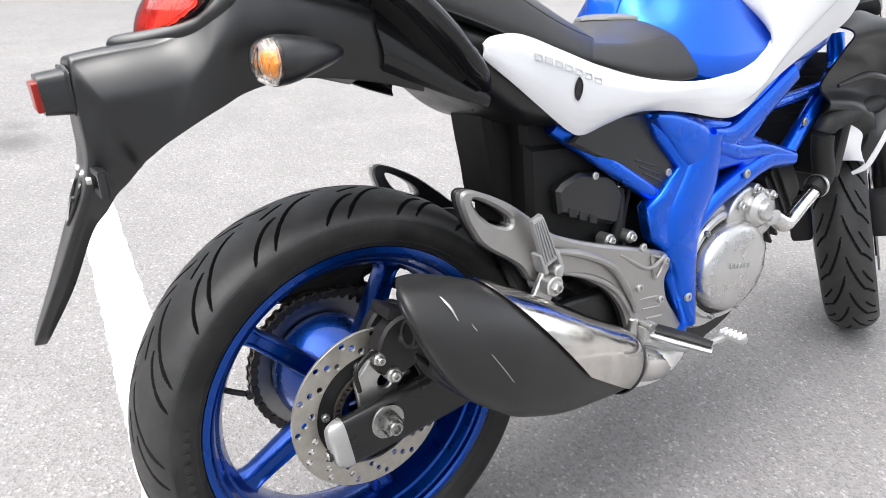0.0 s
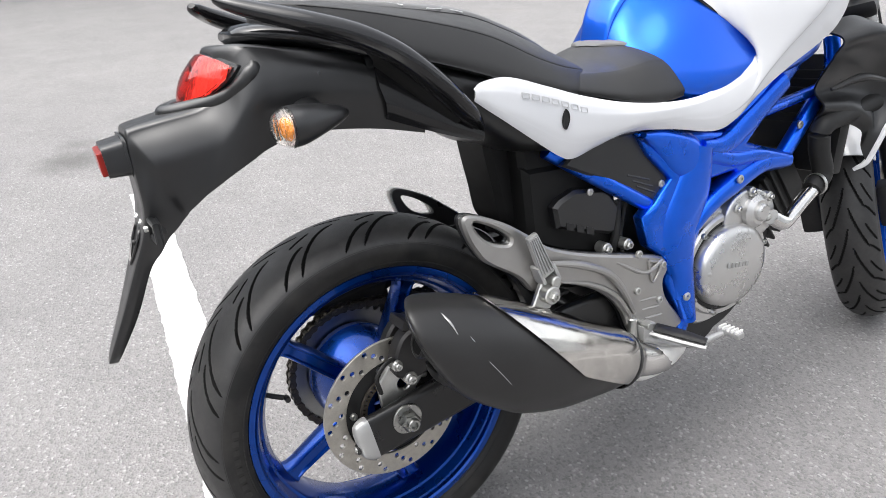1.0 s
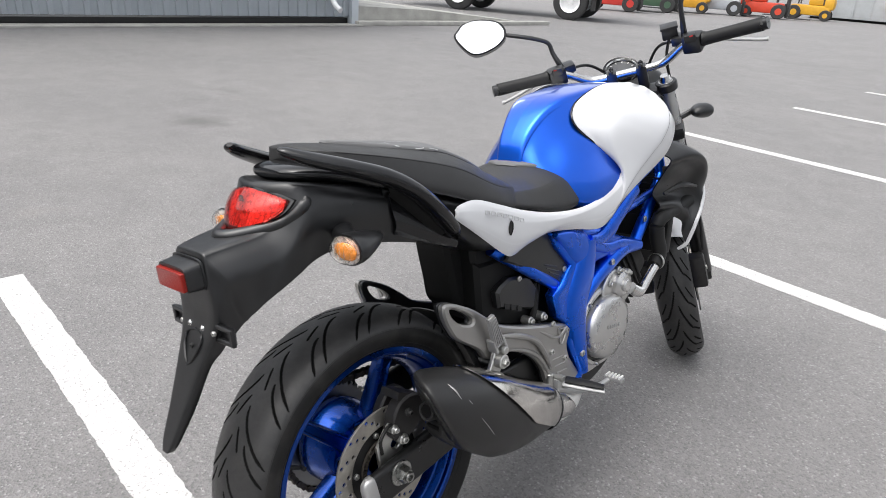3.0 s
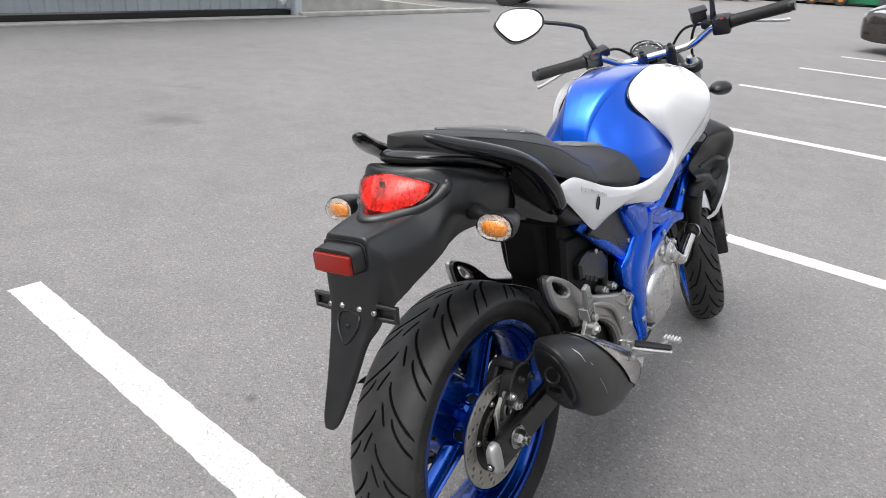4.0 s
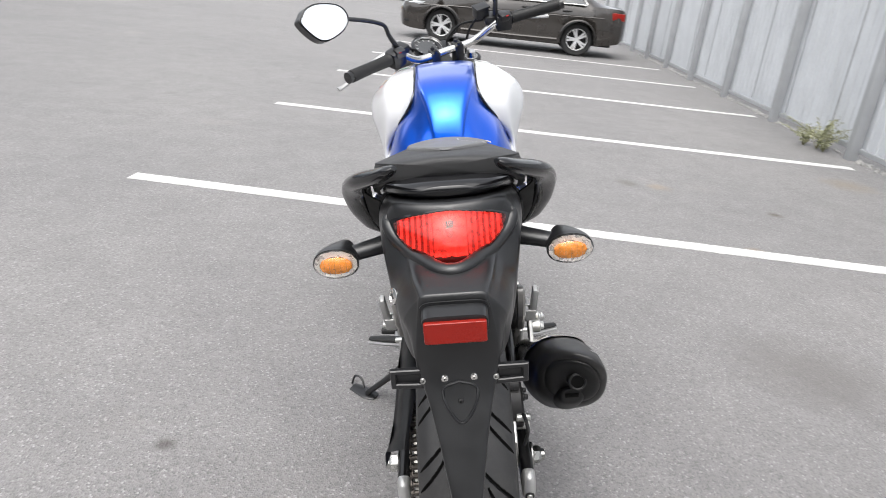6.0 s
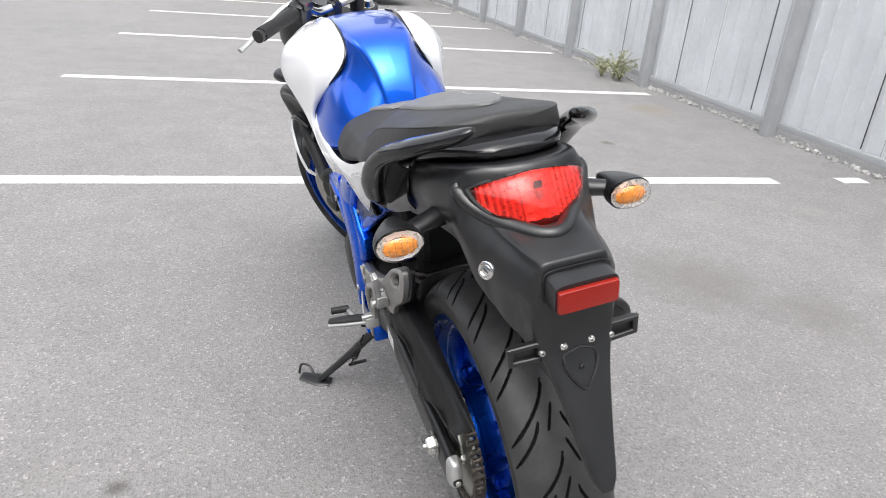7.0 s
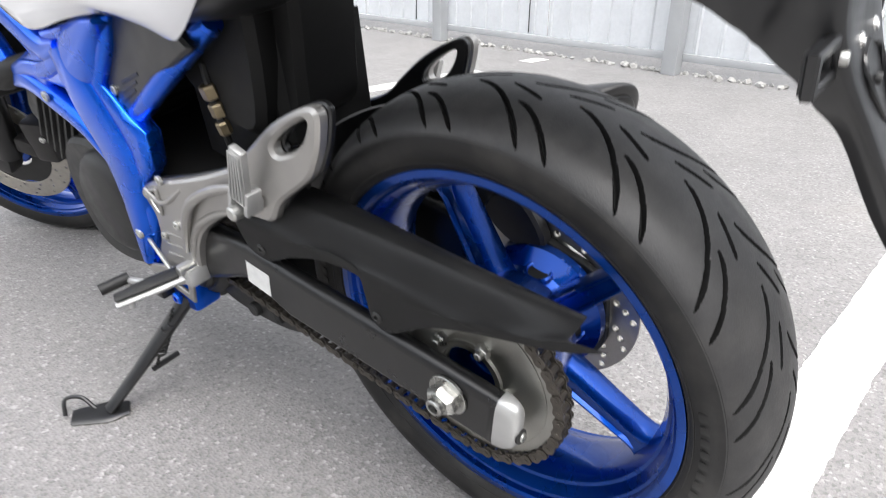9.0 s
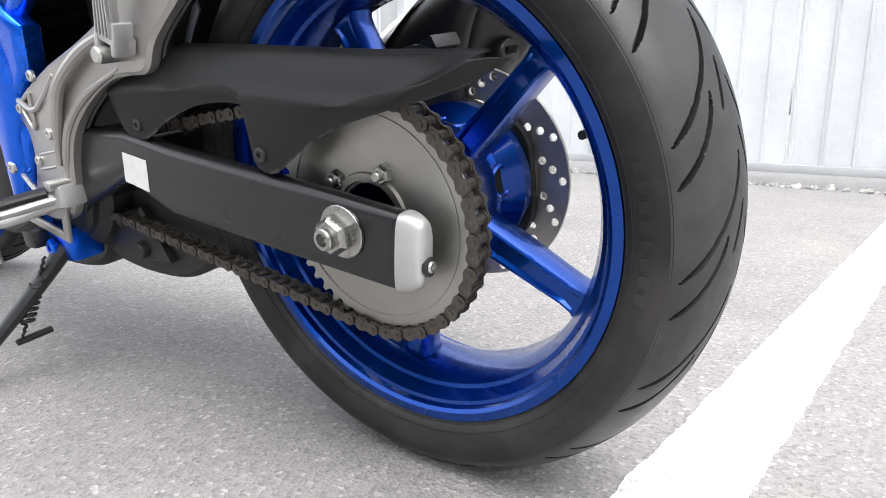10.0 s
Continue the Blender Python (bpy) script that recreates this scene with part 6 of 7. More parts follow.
# grab rails and the gloss bridge behind the seat
RAIL = [(0.073, -0.147, 0.636), (0.082, -0.139, 0.63), (0.1, -0.113, 0.618), (0.132, -0.06, 0.598), (0.152, 0.0, 0.574), (0.161, 0.05, 0.543), (0.161, 0.1, 0.499), (0.152, 0.145, 0.455), (0.139, 0.173, 0.428)]
rails = []
for s in (1, -1):
    f = side_of(s)
    r = part("grab_rail", f(tube(RAIL, [0.006, 0.0135, 0.018, 0.022, 0.0245, 0.0255, 0.0245, 0.02, 0.009], 20, 70, flat=0.62)), M_GLOSS, bike, "gloss black wing-shaped pillion grab rail", 60)
    part("rail_web", f(panel([[(0.15, -0.01, 0.572), (0.155, 0.04, 0.542), (0.155, 0.1, 0.488), (0.146, 0.145, 0.447)], [(0.134, 0.02, 0.545), (0.139, 0.06, 0.512), (0.14, 0.1, 0.473), (0.136, 0.14, 0.44)], [(0.117, 0.03, 0.53), (0.119, 0.06, 0.502), (0.12, 0.1, 0.465), (0.122, 0.14, 0.434)]], 0.003, 24, 12)), M_DULL, r)
    part("side_trim", f(panel([[(0.116, 0.03, 0.54), (0.119, 0.09, 0.505), (0.123, 0.14, 0.465), (0.126, 0.185, 0.42)], [(0.1225, 0.03, 0.51), (0.125, 0.09, 0.48), (0.1275, 0.14, 0.447), (0.1285, 0.185, 0.415)], [(0.1225, 0.038, 0.48), (0.125, 0.09, 0.455), (0.1275, 0.14, 0.43), (0.1285, 0.185, 0.41)], [(0.112, 0.04, 0.462), (0.117, 0.09, 0.44), (0.122, 0.14, 0.42), (0.125, 0.185, 0.405)]], -0.003, 24, 16)), M_GLOSS, r, "gloss black lower trim")
bridge = part("tail_bridge", body([(0, 0.03, 0.553, 0.118, 0.018, 0, 1, 3), (0, -0.03, 0.574, 0.105, 0.018, 0, 1, 3), (0, -0.065, 0.583, 0.092, 0.0175, 0, 1, 2.8), (0, -0.095, 0.588, 0.078, 0.0165, 0.1, 1, 2.6), (0, -0.117, 0.59, 0.06, 0.013, 0.1, 1, 2.4), (0, -0.128, 0.591, 0.038, 0.007, 0.1, 1, 2.3)], 44, 36), M_GLOSS, bike, "gloss black bridge between the grab rails", 60)
part("seat_base", body([(0, 0.02, 0.52, 0.117, 0.055, 0, 1, 3.2), (0, 0.1, 0.5, 0.12, 0.042, 0, 1, 3), (0, 0.16, 0.482, 0.124, 0.046, 0, 1, 3.2), (0, 0.195, 0.459, 0.132, 0.05, 0, 1, 4), (0, 0.26, 0.432, 0.142, 0.065, 0, 1, 4), (0, 0.38, 0.4, 0.144, 0.05, 0, 1, 4), (0, 0.5, 0.38, 0.148, 0.026, 0, 1, 4), (0, 0.64, 0.372, 0.15, 0.024, 0, 1, 4), (0, 0.72, 0.39, 0.15, 0.024, 0.2, 1, 4)], 44, 60), M_PLASTIC, bike, "matt black cover under the seat", 60)

# under the seat: inner mudguard, battery box and plug cover
part("inner_mudguard", slab(rounded([(0.235, 0.43), (0.3, 0.44), (0.45, 0.4), (0.46, 0.3), (0.36, 0.24), (0.3, 0.22), (0.262, 0.24), (0.25, 0.3), (0.238, 0.37)], 40), -0.05, 0.05, (), 0.01), M_DULL, bike, "dull black inner mudguard and battery box")
part("battery_box", slab(rounded([(0.29, 0.43), (0.46, 0.39), (0.46, 0.29), (0.38, 0.225), (0.3, 0.235)], 24), -0.085, 0.085, (), 0.01), M_DULL, bike)
box_r = part("plug_cover", slab([(0.322, 0.262), (0.335, 0.272), (0.37, 0.283), (0.43, 0.272), (0.447, 0.262), (0.468, 0.232), (0.458, 0.187), (0.446, 0.184), (0.405, 0.198), (0.328, 0.224)], 0.088, 0.112, (), 0.006), M_PLASTIC, bike, "matt black box under the seat")
part("plug_body", slab([(0.28, 0.335), (0.36, 0.33), (0.45, 0.295), (0.482, 0.25), (0.485, 0.15), (0.44, 0.14), (0.36, 0.165), (0.285, 0.2)], -0.06, 0.092, (), 0.01), M_DULL, box_r)
part("cover_bolt", bolt(0.0065, 0.004, (0.112, 0.399, 0.274)), M_STEEL, box_r)
for k in range(3):
    part("raised_mark", slab([(0.345 + 0.022 * k, 0.232 - 0.009 * k), (0.361 + 0.022 * k, 0.226 - 0.009 * k), (0.361 + 0.022 * k, 0.213 - 0.009 * k), (0.345 + 0.022 * k, 0.219 - 0.009 * k)], 0.1115, 0.1135, (), 0.0), M_DARK, box_r)
part("cable", tube([(0.1, 0.47, 0.24), (0.105, 0.465, 0.19), (0.1, 0.455, 0.14)], 0.008, 10, 14), M_RUBBER, bike)
part("reservoir_hose", tube([(0.095, 0.5, 0.24), (0.1, 0.48, 0.17), (0.12, 0.47, 0.12)], 0.004, 8, 14), M_RUBBER, bike)
for y, z in ((0.425, 0.165), (0.475, 0.16)):
    part("fitting", join(disc_x(0.011, 0.1, 0.125, (0, y, z), 14, 0.002), bolt(0.008, 0.006, (0.125, y, z), hexa=True)), M_STEEL, bike)


# ---- the steered front: fork, bars, controls ----
def disc_z(r, z0, z1, at):
    return tube([(at[0], at[1], z0), (at[0], at[1], z0 + 0.003), (at[0], at[1], z1 - 0.003), (at[0], at[1], z1)], [r - 0.003, r, r, r - 0.003], 24)


def at_front(bm):
    """Puts a part of the steered front in place, drawn over towards the axle the lower it sits."""
    for v in bm.verts:
        low = max(0.0, min(1.0, 1 - v.co.z / 0.7))
        v.co = STEER @ v.co + FOOT * low
    return bm


M_STANCHION = surface("satin_silver_fork", (0.5, 0.5, 0.49), 0.3, metal=0.8, vary=0.06, scale=30)
for s in (-1, 1):
    leg = part("fork_leg", at_front(join(tube([(s * 0.098, 0.012, 0.02), (s * 0.098, 0.008, 0.3)], 0.027, 20), box(0.05, 0.06, 0.05, (s * 0.098, 0.03, 0.0), 0.012))), M_PLASTIC, bike, "black lower fork leg")
    part("stanchion", at_front(tube([(s * 0.098, 0.008, 0.28), (s * 0.098, 0.004, 0.725)], 0.0205, 20)), M_STANCHION, leg, "bright fork tube")
    part("fork_cap", at_front(tube([(s * 0.098, 0.004, 0.725), (s * 0.098, 0.004, 0.742)], [0.017, 0.013], 18)), M_CHROME, leg)
    cal = part("front_caliper", at_front(join(box(0.05, 0.06, 0.105, (s * 0.085, -0.085, 0.1), 0.012, turn=(-15, 0, 0)), box(0.03, 0.05, 0.04, (s * 0.095, -0.045, 0.07), 0.008))), M_CALIPER, leg, "black front brake caliper")
    part("caliper_bolt", at_front(bolt(0.007, 0.005, (s * 0.11, -0.1, 0.12), (s, 0, 0))), M_STEEL, cal)
yoke = part("top_yoke", at_front(join(box(0.15, 0.06, 0.026, (0, -0.008, 0.71), 0.01), disc_z(0.031, 0.698, 0.724, (0.098, 0.004)), disc_z(0.031, 0.698, 0.724, (-0.098, 0.004)), disc_z(0.02, 0.7, 0.735, (0, 0.004)))), M_PLASTIC, bike, "black top yoke")
part("bottom_yoke", at_front(box(0.25, 0.08, 0.04, (0, 0.0, 0.57), 0.014)), M_PLASTIC, bike)
BAR = [(0.34, -0.109, 0.869), (0.21, -0.06, 0.848), (0.165, -0.047, 0.841), (0.115, -0.025, 0.8), (0.08, -0.017, 0.786), (0.0, -0.016, 0.785)]
BAR += [(-x, y, z) for x, y, z in BAR[-2::-1]]
bars = part("handlebar", at_front(tube(BAR, 0.0115, 14, 90)), M_CHROME, bike, "chrome handlebar turned to the left")
for s in (-1, 1):
    part("bar_clamp", at_front(join(box(0.03, 0.036, 0.07, (s * 0.041, -0.014, 0.764), 0.008), bolt(0.007, 0.007, (s * 0.041, -0.004, 0.799), (0, 0, 1)), bolt(0.007, 0.007, (s * 0.041, -0.026, 0.799), (0, 0, 1)))), M_PLASTIC, bars)
    grip = part("grip", at_front(tube([(s * 0.343, -0.11, 0.8695), (s * 0.338, -0.108, 0.869), (s * 0.275, -0.084, 0.8585), (s * 0.218, -0.063, 0.849), (s * 0.21, -0.06, 0.848)], [0.0175, 0.0175, 0.0165, 0.0175, 0.02], 18, 30)), M_RUBBER, bars, "black ribbed rubber grip")
    part("bar_end", at_front(tube([(s * 0.342, -0.11, 0.8695), (s * 0.358, -0.116, 0.872)], [0.0145, 0.016], 16)), M_PLASTIC, grip)
    sw = part("switch_box", at_front(join(box(0.05, 0.045, 0.05, (s * 0.184, -0.052, 0.843), 0.01, turn=(0, 0, -s * 20)), box(0.03, 0.03, 0.022, (s * 0.176, -0.068, 0.865), 0.006))), M_PLASTIC, bars, "black switch box")
    part("button", at_front(box(0.01, 0.006, 0.005, (s * 0.18, -0.08, 0.872), 0.002)), surface("red_button", (0.6, 0.03, 0.03), 0.4) if s > 0 else M_RED, sw)
    part("perch", at_front(box(0.035, 0.045, 0.025, (s * 0.152, -0.022, 0.848), 0.007, turn=(0, 0, -s * 18))), M_PLASTIC, sw)
    part("lever", at_front(tube([(s * 0.15, -0.008, 0.842), (s * 0.2, 0.004, 0.83), (s * 0.275, -0.006, 0.808), (s * 0.345, -0.026, 0.794), (s * 0.366, -0.03, 0.792)], [0.0085, 0.008, 0.0075, 0.0065, 0.0085], 10, 30, flat=0.7)), M_CAP, bars, "silver hand lever")
part("brake_reservoir", at_front(join(box(0.042, 0.034, 0.03, (0.13, -0.01, 0.868), 0.006), box(0.046, 0.038, 0.007, (0.13, -0.01, 0.886), 0.002))), M_PLASTIC, bars, "black brake fluid reservoir")
# mirror arms and mirrors
M_MIRROR = bpy.data.materials.new("mirror_glass")
M_MIRROR.use_nodes = True
_p = M_MIRROR.node_tree.nodes["Principled BSDF"]
_p.inputs["Base Color"].default_value = (0.92, 0.93, 0.94, 1)
_p.inputs["Metallic"].default_value, _p.inputs["Roughness"].default_value = 1.0, 0.03


def mirror_left():
    out = rounded([(-0.0745, 0.0), (-0.066, 0.018), (-0.05, 0.037), (-0.013, 0.049), (0.043, 0.046), (0.069, 0.027), (0.073, 0.004), (0.064, -0.012), (0.045, -0.029), (0.008, -0.047), (-0.023, -0.048), (-0.054, -0.026)], 72)
    centre = Vector((-0.308, 0.8, 0.8))
    m = Matrix.Translation(centre) @ pose(0, 0, 0, 0, 0, 37) @ pose(0, 0, 0, -12, 4, 0)
    end = m @ Vector((0.055, 0.014, 0.012))
    up = [STEER @ Vector(p) for p in ((-0.165, -0.035, 0.845), (-0.172, -0.036, 0.87))]
    stem = part("mirror", tube([up[0], up[1], (-0.153, 0.933, 0.745), (-0.162, 0.925, 0.772), (-0.182, 0.905, 0.784), (-0.215, 0.876, 0.794), tuple(end)], [0.0095, 0.0085, 0.0065, 0.006, 0.006, 0.006, 0.006], 10, 50), M_PLASTIC, bars, "black mirror stem")
    part("mirror_housing", moved(dome(out, lambda x, z: 0.0, (0, 0), -0.022, 1.0, 8), m), M_PLASTIC, stem, "black oval mirror housing", 60)
    part("mirror_glass", moved(dome(out, lambda x, z: -0.002, (0, 0), 0.0, 0.92, 3), m), M_MIRROR, stem, "mirror glass reflecting a pale sky")


mirror_left()
stem_r = [STEER @ Vector(p) for p in ((0.165, -0.035, 0.845), (0.166, -0.036, 0.9), (0.17, -0.02, 0.95), (0.2, 0.0, 0.98), (0.27, 0.01, 0.99))]
part("mirror", tube(stem_r, [0.0095, 0.007, 0.0065, 0.006, 0.006], 10, 30), M_PLASTIC, bars, "black mirror stem")
out_r = rounded([(-0.0745, 0.0), (-0.066, 0.018), (-0.05, 0.037), (-0.013, 0.049), (0.043, 0.046), (0.069, 0.027), (0.073, 0.004), (0.064, -0.012), (0.045, -0.029), (0.008, -0.047), (-0.023, -0.048), (-0.054, -0.026)], 72)
mr = Matrix.Translation(STEER @ Vector((0.32, 0.0, 1.0))) @ pose(0, 0, 0, 0, 0, 15) @ pose(0, 0, 0, -12, 9, 0)
part("mirror_housing", moved(dome(out_r, lambda x, z: 0.0, (0, 0), -0.022, 1.0, 8), mr), M_PLASTIC, bars, "black oval mirror housing", 60)

# instruments
M_DIAL = surface("dark_dial_face", (0.05, 0.052, 0.055), 0.35, vary=0.2, scale=60)
dial_at = pose(-0.053, 1.145, 0.682) @ pose(0, 0, 0, 0, 0, 27) @ pose(0, 0, 0, -56, 0, 0)
inst = part("instrument_pod", moved(join(moved(lathe([(-0.03, 0.0), (-0.03, 0.03), (-0.005, 0.052), (0.008, 0.054), (0.014, 0.05), (0.012, 0.046), (0.004, 0.045)], 40), pose(0, 0, 0, 0, 0, -90))), dial_at), M_GLOSS, bike, "round instrument pod behind the bars")
part("dial", moved(moved(lathe([(0.003, 0.0), (0.003, 0.045)], 40), pose(0, 0, 0, 0, 0, -90)), dial_at), M_DIAL, inst)
part("dial_ring", moved(moved(lathe([(0.006, 0.043), (0.011, 0.046), (0.0135, 0.05), (0.0115, 0.051)], 40), pose(0, 0, 0, 0, 0, -90)), dial_at), M_CHROME, inst)
for k in range(9):
    a = radians(-30 + 30 * k)
    part("dial_mark", moved(box(0.003, 0.001, 0.008, (0.036 * math.cos(a), -0.0042, 0.036 * math.sin(a)), turn=(0, 90 - (-30 + 30 * k), 0)), dial_at), M_CAP, inst)
part("display", moved(box(0.045, 0.02, 0.05, (0.055, 0.0, -0.002), 0.008), dial_at), M_GLOSS, inst)
part("headlamp", moved(body([(0, 0.1, 0.62, 0.07, 0.07, 0, 1, 2.4), (0, 0.15, 0.62, 0.1, 0.1, 0, 1, 2.4), (0, 0.21, 0.61, 0.09, 0.09, 0, 1, 2.2), (0, 0.24, 0.6, 0.05, 0.05, 0, 1, 2.0)], 30, 24), STEER), M_PLASTIC, bike, "black headlamp shell ahead of the fork")
# cables
for pts in ([(-0.165, -0.02, 0.84), (-0.1, 0.06, 0.8), (-0.03, 0.09, 0.7), (0.02, 0.06, 0.6)], [(0.15, -0.01, 0.84), (0.09, 0.07, 0.8), (0.04, 0.1, 0.7), (0.0, 0.06, 0.58)], [(0.13, -0.0, 0.86), (0.11, 0.05, 0.76), (0.115, 0.06, 0.6), (0.12, -0.02, 0.3), (0.11, -0.06, 0.16)]):
    part("cable", at_front(tube(pts, 0.0042, 8, 30)), M_RUBBER, bike)
# front indicators
for s in (1, -1):
    c = STEER @ Vector((s * 0.18, 0.07, 0.572))
    bm = body([(c.x, c.y - 0.04, c.z - 0.004, 0.003, 0.003, 0, 1, 2), (c.x, c.y - 0.03, c.z - 0.002, 0.017, 0.013, 0, 1, 2), (c.x, c.y - 0.005, c.z, 0.03, 0.021, 0, 1, 2.1), (c.x, c.y + 0.02, c.z, 0.033, 0.0225, 0, 1, 2.1), (c.x, c.y + 0.03, c.z, 0.01, 0.01, 0, 1, 2)], 24, 24)
    ind = part("front_indicator", bm, M_PLASTIC, bike, "black front indicator", 60)
    part("stalk", tube([STEER @ Vector((s * 0.1, 0.05, 0.567)), c - Vector((s * 0.025, 0, 0))], 0.009, 10), M_PLASTIC, ind)
# front mudguard over the tyre
fm = [[(x, 0.04 + r * math.cos(a), r * math.sin(a)) for a in np.linspace(radians(30), radians(121), 9)] for x, r in ((-0.072, 0.275), (-0.062, 0.305), (-0.035, 0.32), (0, 0.325), (0.035, 0.32), (0.062, 0.305), (0.072, 0.275))]
part("front_mudguard", at_front(panel(fm, 0.003, 40, 18)), M_WHITE, bike, "gloss white front mudguard")

# radiator with black shrouds and white edging
M_RAD = surface("black_radiator_core", (0.015, 0.015, 0.015), 0.5, metal=0.3, vary=0.3, scale=200)
rad = part("radiator", box(0.3, 0.035, 0.25, (0, 1.085, 0.29), 0.008, turn=(-12, 0, 0)), M_RAD, bike, "black radiator")
for k in range(11):
    part("radiator_fin", box(0.28, 0.006, 0.003, (0, 1.0655, 0.195 + 0.019 * k), 0.0), M_DARK, rad)
for s in (1, -1):
    f = side_of(s)
    sh = part("radiator_shroud", f(panel([[(0.13, 0.99, 0.47), (0.15, 1.06, 0.49), (0.165, 1.13, 0.46), (0.16, 1.18, 0.41), (0.14, 1.2, 0.36)], [(0.182, 0.985, 0.455), (0.21, 1.06, 0.462), (0.216, 1.13, 0.435), (0.2, 1.185, 0.385), (0.17, 1.21, 0.325)], [(0.168, 0.985, 0.425), (0.178, 1.06, 0.425), (0.182, 1.13, 0.4), (0.188, 1.16, 0.36), (0.192, 1.18, 0.328)], [(0.135, 0.98, 0.36), (0.145, 1.05, 0.355), (0.155, 1.12, 0.34), (0.17, 1.145, 0.305), (0.195, 1.158, 0.285)], [(0.158, 0.98, 0.325), (0.172, 1.05, 0.315), (0.18, 1.11, 0.285), (0.182, 1.12, 0.255), (0.193, 1.13, 0.248)], [(0.14, 0.98, 0.3), (0.155, 1.05, 0.285), (0.165, 1.11, 0.255), (0.17, 1.11, 0.215), (0.178, 1.114, 0.192)]], -0.004, 30, 36)), M_PLASTIC, bike, "matt black radiator shroud", 50)
    part("scoop_rib", f(tube([(0.168, 0.985, 0.36), (0.19, 1.05, 0.375), (0.2, 1.12, 0.36)], [0.004, 0.009, 0.004], 10, 20)), M_PLASTIC, sh)
    part("white_edging", f(tube([(0.188, 1.196, 0.36), (0.196, 1.186, 0.328), (0.199, 1.162, 0.285), (0.197, 1.134, 0.248), (0.181, 1.117, 0.19), (0.16, 1.105, 0.17)], [0.003, 0.005, 0.006, 0.007, 0.007, 0.004], 8, 36)), M_WHITE, sh)
part("horn", moved(disc_x(0.035, -0.012, 0.012, (0, 0, 0), 24, 0.003), pose(0.06, 1.12, 0.15, 0, 0, 80)), M_DARK, bike)


# ---- far side of the lot: shed, ramp, vehicles ----
M_SHED = surface("pale_blue_grey_sheet", (0.5, 0.54, 0.58), 0.5, vary=0.06, scale=2, grain=60)
M_CONCRETE = surface("stained_concrete", (0.36, 0.355, 0.33), 0.9, vary=0.25, scale=3, grain=120, relief=0.4, depth=0.003)
shed = thing("shed", "pale blue-grey corrugated shed wall with a downpipe", "shed", LOT, kind="structure")


def shed_sheet(v0, v1):
    bm = bmesh.new()
    pts = []
    v = v0
    while v < v1 - 0.01:
        for dv, du in ((0.0, 0.0), (0.1, 0.0), (0.115, 0.03), (0.185, 0.03), (0.2, 0.0)):
            pts.append((min(v + dv, v1), du))
        v += 0.2
    lo = [bm.verts.new((-10.75 + du, vv, 0.16)) for vv, du in pts]
    hi = [bm.verts.new((-10.75 + du, vv, 4.2)) for vv, du in pts]
    for i in range(len(pts) - 1):
        if pts[i + 1][0] > pts[i][0]:
            bm.faces.new((lo[i], lo[i + 1], hi[i + 1], hi[i]))
    bmesh.ops.solidify(bm, geom=bm.faces[:], thickness=0.002)
    return bm


for k in range(8):
    part("wall_sheet", shed_sheet(-12.6 + 2.5 * k, -10.1 + 2.5 * k), M_SHED, shed, angle=20)
part("plinth", box(0.25, 20.0, 0.12, (-10.95, -2.6, 0.06), 0.01), M_DARK, shed)
part("footing", box(0.35, 20.2, 0.03, (-10.62, -2.6, 0.015), 0.008), M_CONCRETE, shed)
part("corner_post", box(0.16, 0.16, 4.2, (-10.73, 7.45, 2.1), 0.01), M_SHED, shed)
part("side_wall", box(8.0, 0.1, 4.2, (-14.8, 7.5, 2.1), 0.0), M_SHED, shed)
part("roof", box(8.6, 20.6, 0.1, (-14.7, -2.5, 4.27), 0.02), M_SHED, shed)
part("downpipe", tube([(-10.6, 6.85, 4.0), (-10.6, 6.85, 0.55), (-10.48, 6.87, 0.38), (-10.35, 6.9, 0.3)], 0.055, 12), M_WHITE, shed, "white downpipe with a bent outlet")
# wedge-shaped concrete ramp beside the shed
bm = bmesh.new()
prof = [(7.55, 0.0), (7.55, 0.36), (9.5, 0.3), (12.9, 0.03), (13.3, 0.0)]
a = [bm.verts.new((-10.75, v, z)) for v, z in prof]
b = [bm.verts.new((-16.5, v, z)) for v, z in prof]
for i in range(len(prof)):
    j = (i + 1) % len(prof)
    bm.faces.new((a[i], a[j], b[j], b[i]))
bm.faces.new(a), bm.faces.new(b[::-1])
ramp_ob = link_mesh("ramp", bm, M_CONCRETE, angle=10)
ramp_ob.matrix_basis = LOT
tagged(ramp_ob, "stained concrete loading ramp beside the shed", "ramp", kind="structure")
ob = link_mesh("kerb", box(0.22, 5.9, 0.09, (-10.62, 10.4, 0.045), 0.015), M_CONCRETE)
ob.matrix_basis = LOT
tagged(ob, "worn concrete kerb at the foot of the ramp", "kerb", kind="structure")

# unseen plain wall added behind the walk; closes the lot and darkens reflections
ob = link_mesh("unseen_wall_south", box(60.0, 0.4, 7.0, (-4, -14.0, 3.5), 0.0), M_CONCRETE)
ob.matrix_basis = LOT
tagged(ob, "unseen plain concrete wall added to darken reflections", "wall", kind="structure")

# parked saloon car
M_CARPAINT = surface("dark_brown_car_paint", (0.035, 0.03, 0.026), 0.28, metal=0.4, vary=0.05, scale=2, coat=1.0)
M_GLASS = surface("dark_car_glass", (0.03, 0.035, 0.04), 0.06, vary=0.1, scale=1)
M_CARTYRE = surface("car_tyre", (0.03, 0.03, 0.03), 0.7, vary=0.2, scale=20)
M_ALLOY = surface("silver_alloy", (0.82, 0.82, 0.82), 0.4, metal=0.3, vary=0.06, scale=20)
M_LAMPGLASS = surface("headlamp_glass", (0.6, 0.62, 0.64), 0.1, metal=0.3, vary=0.2, scale=20)


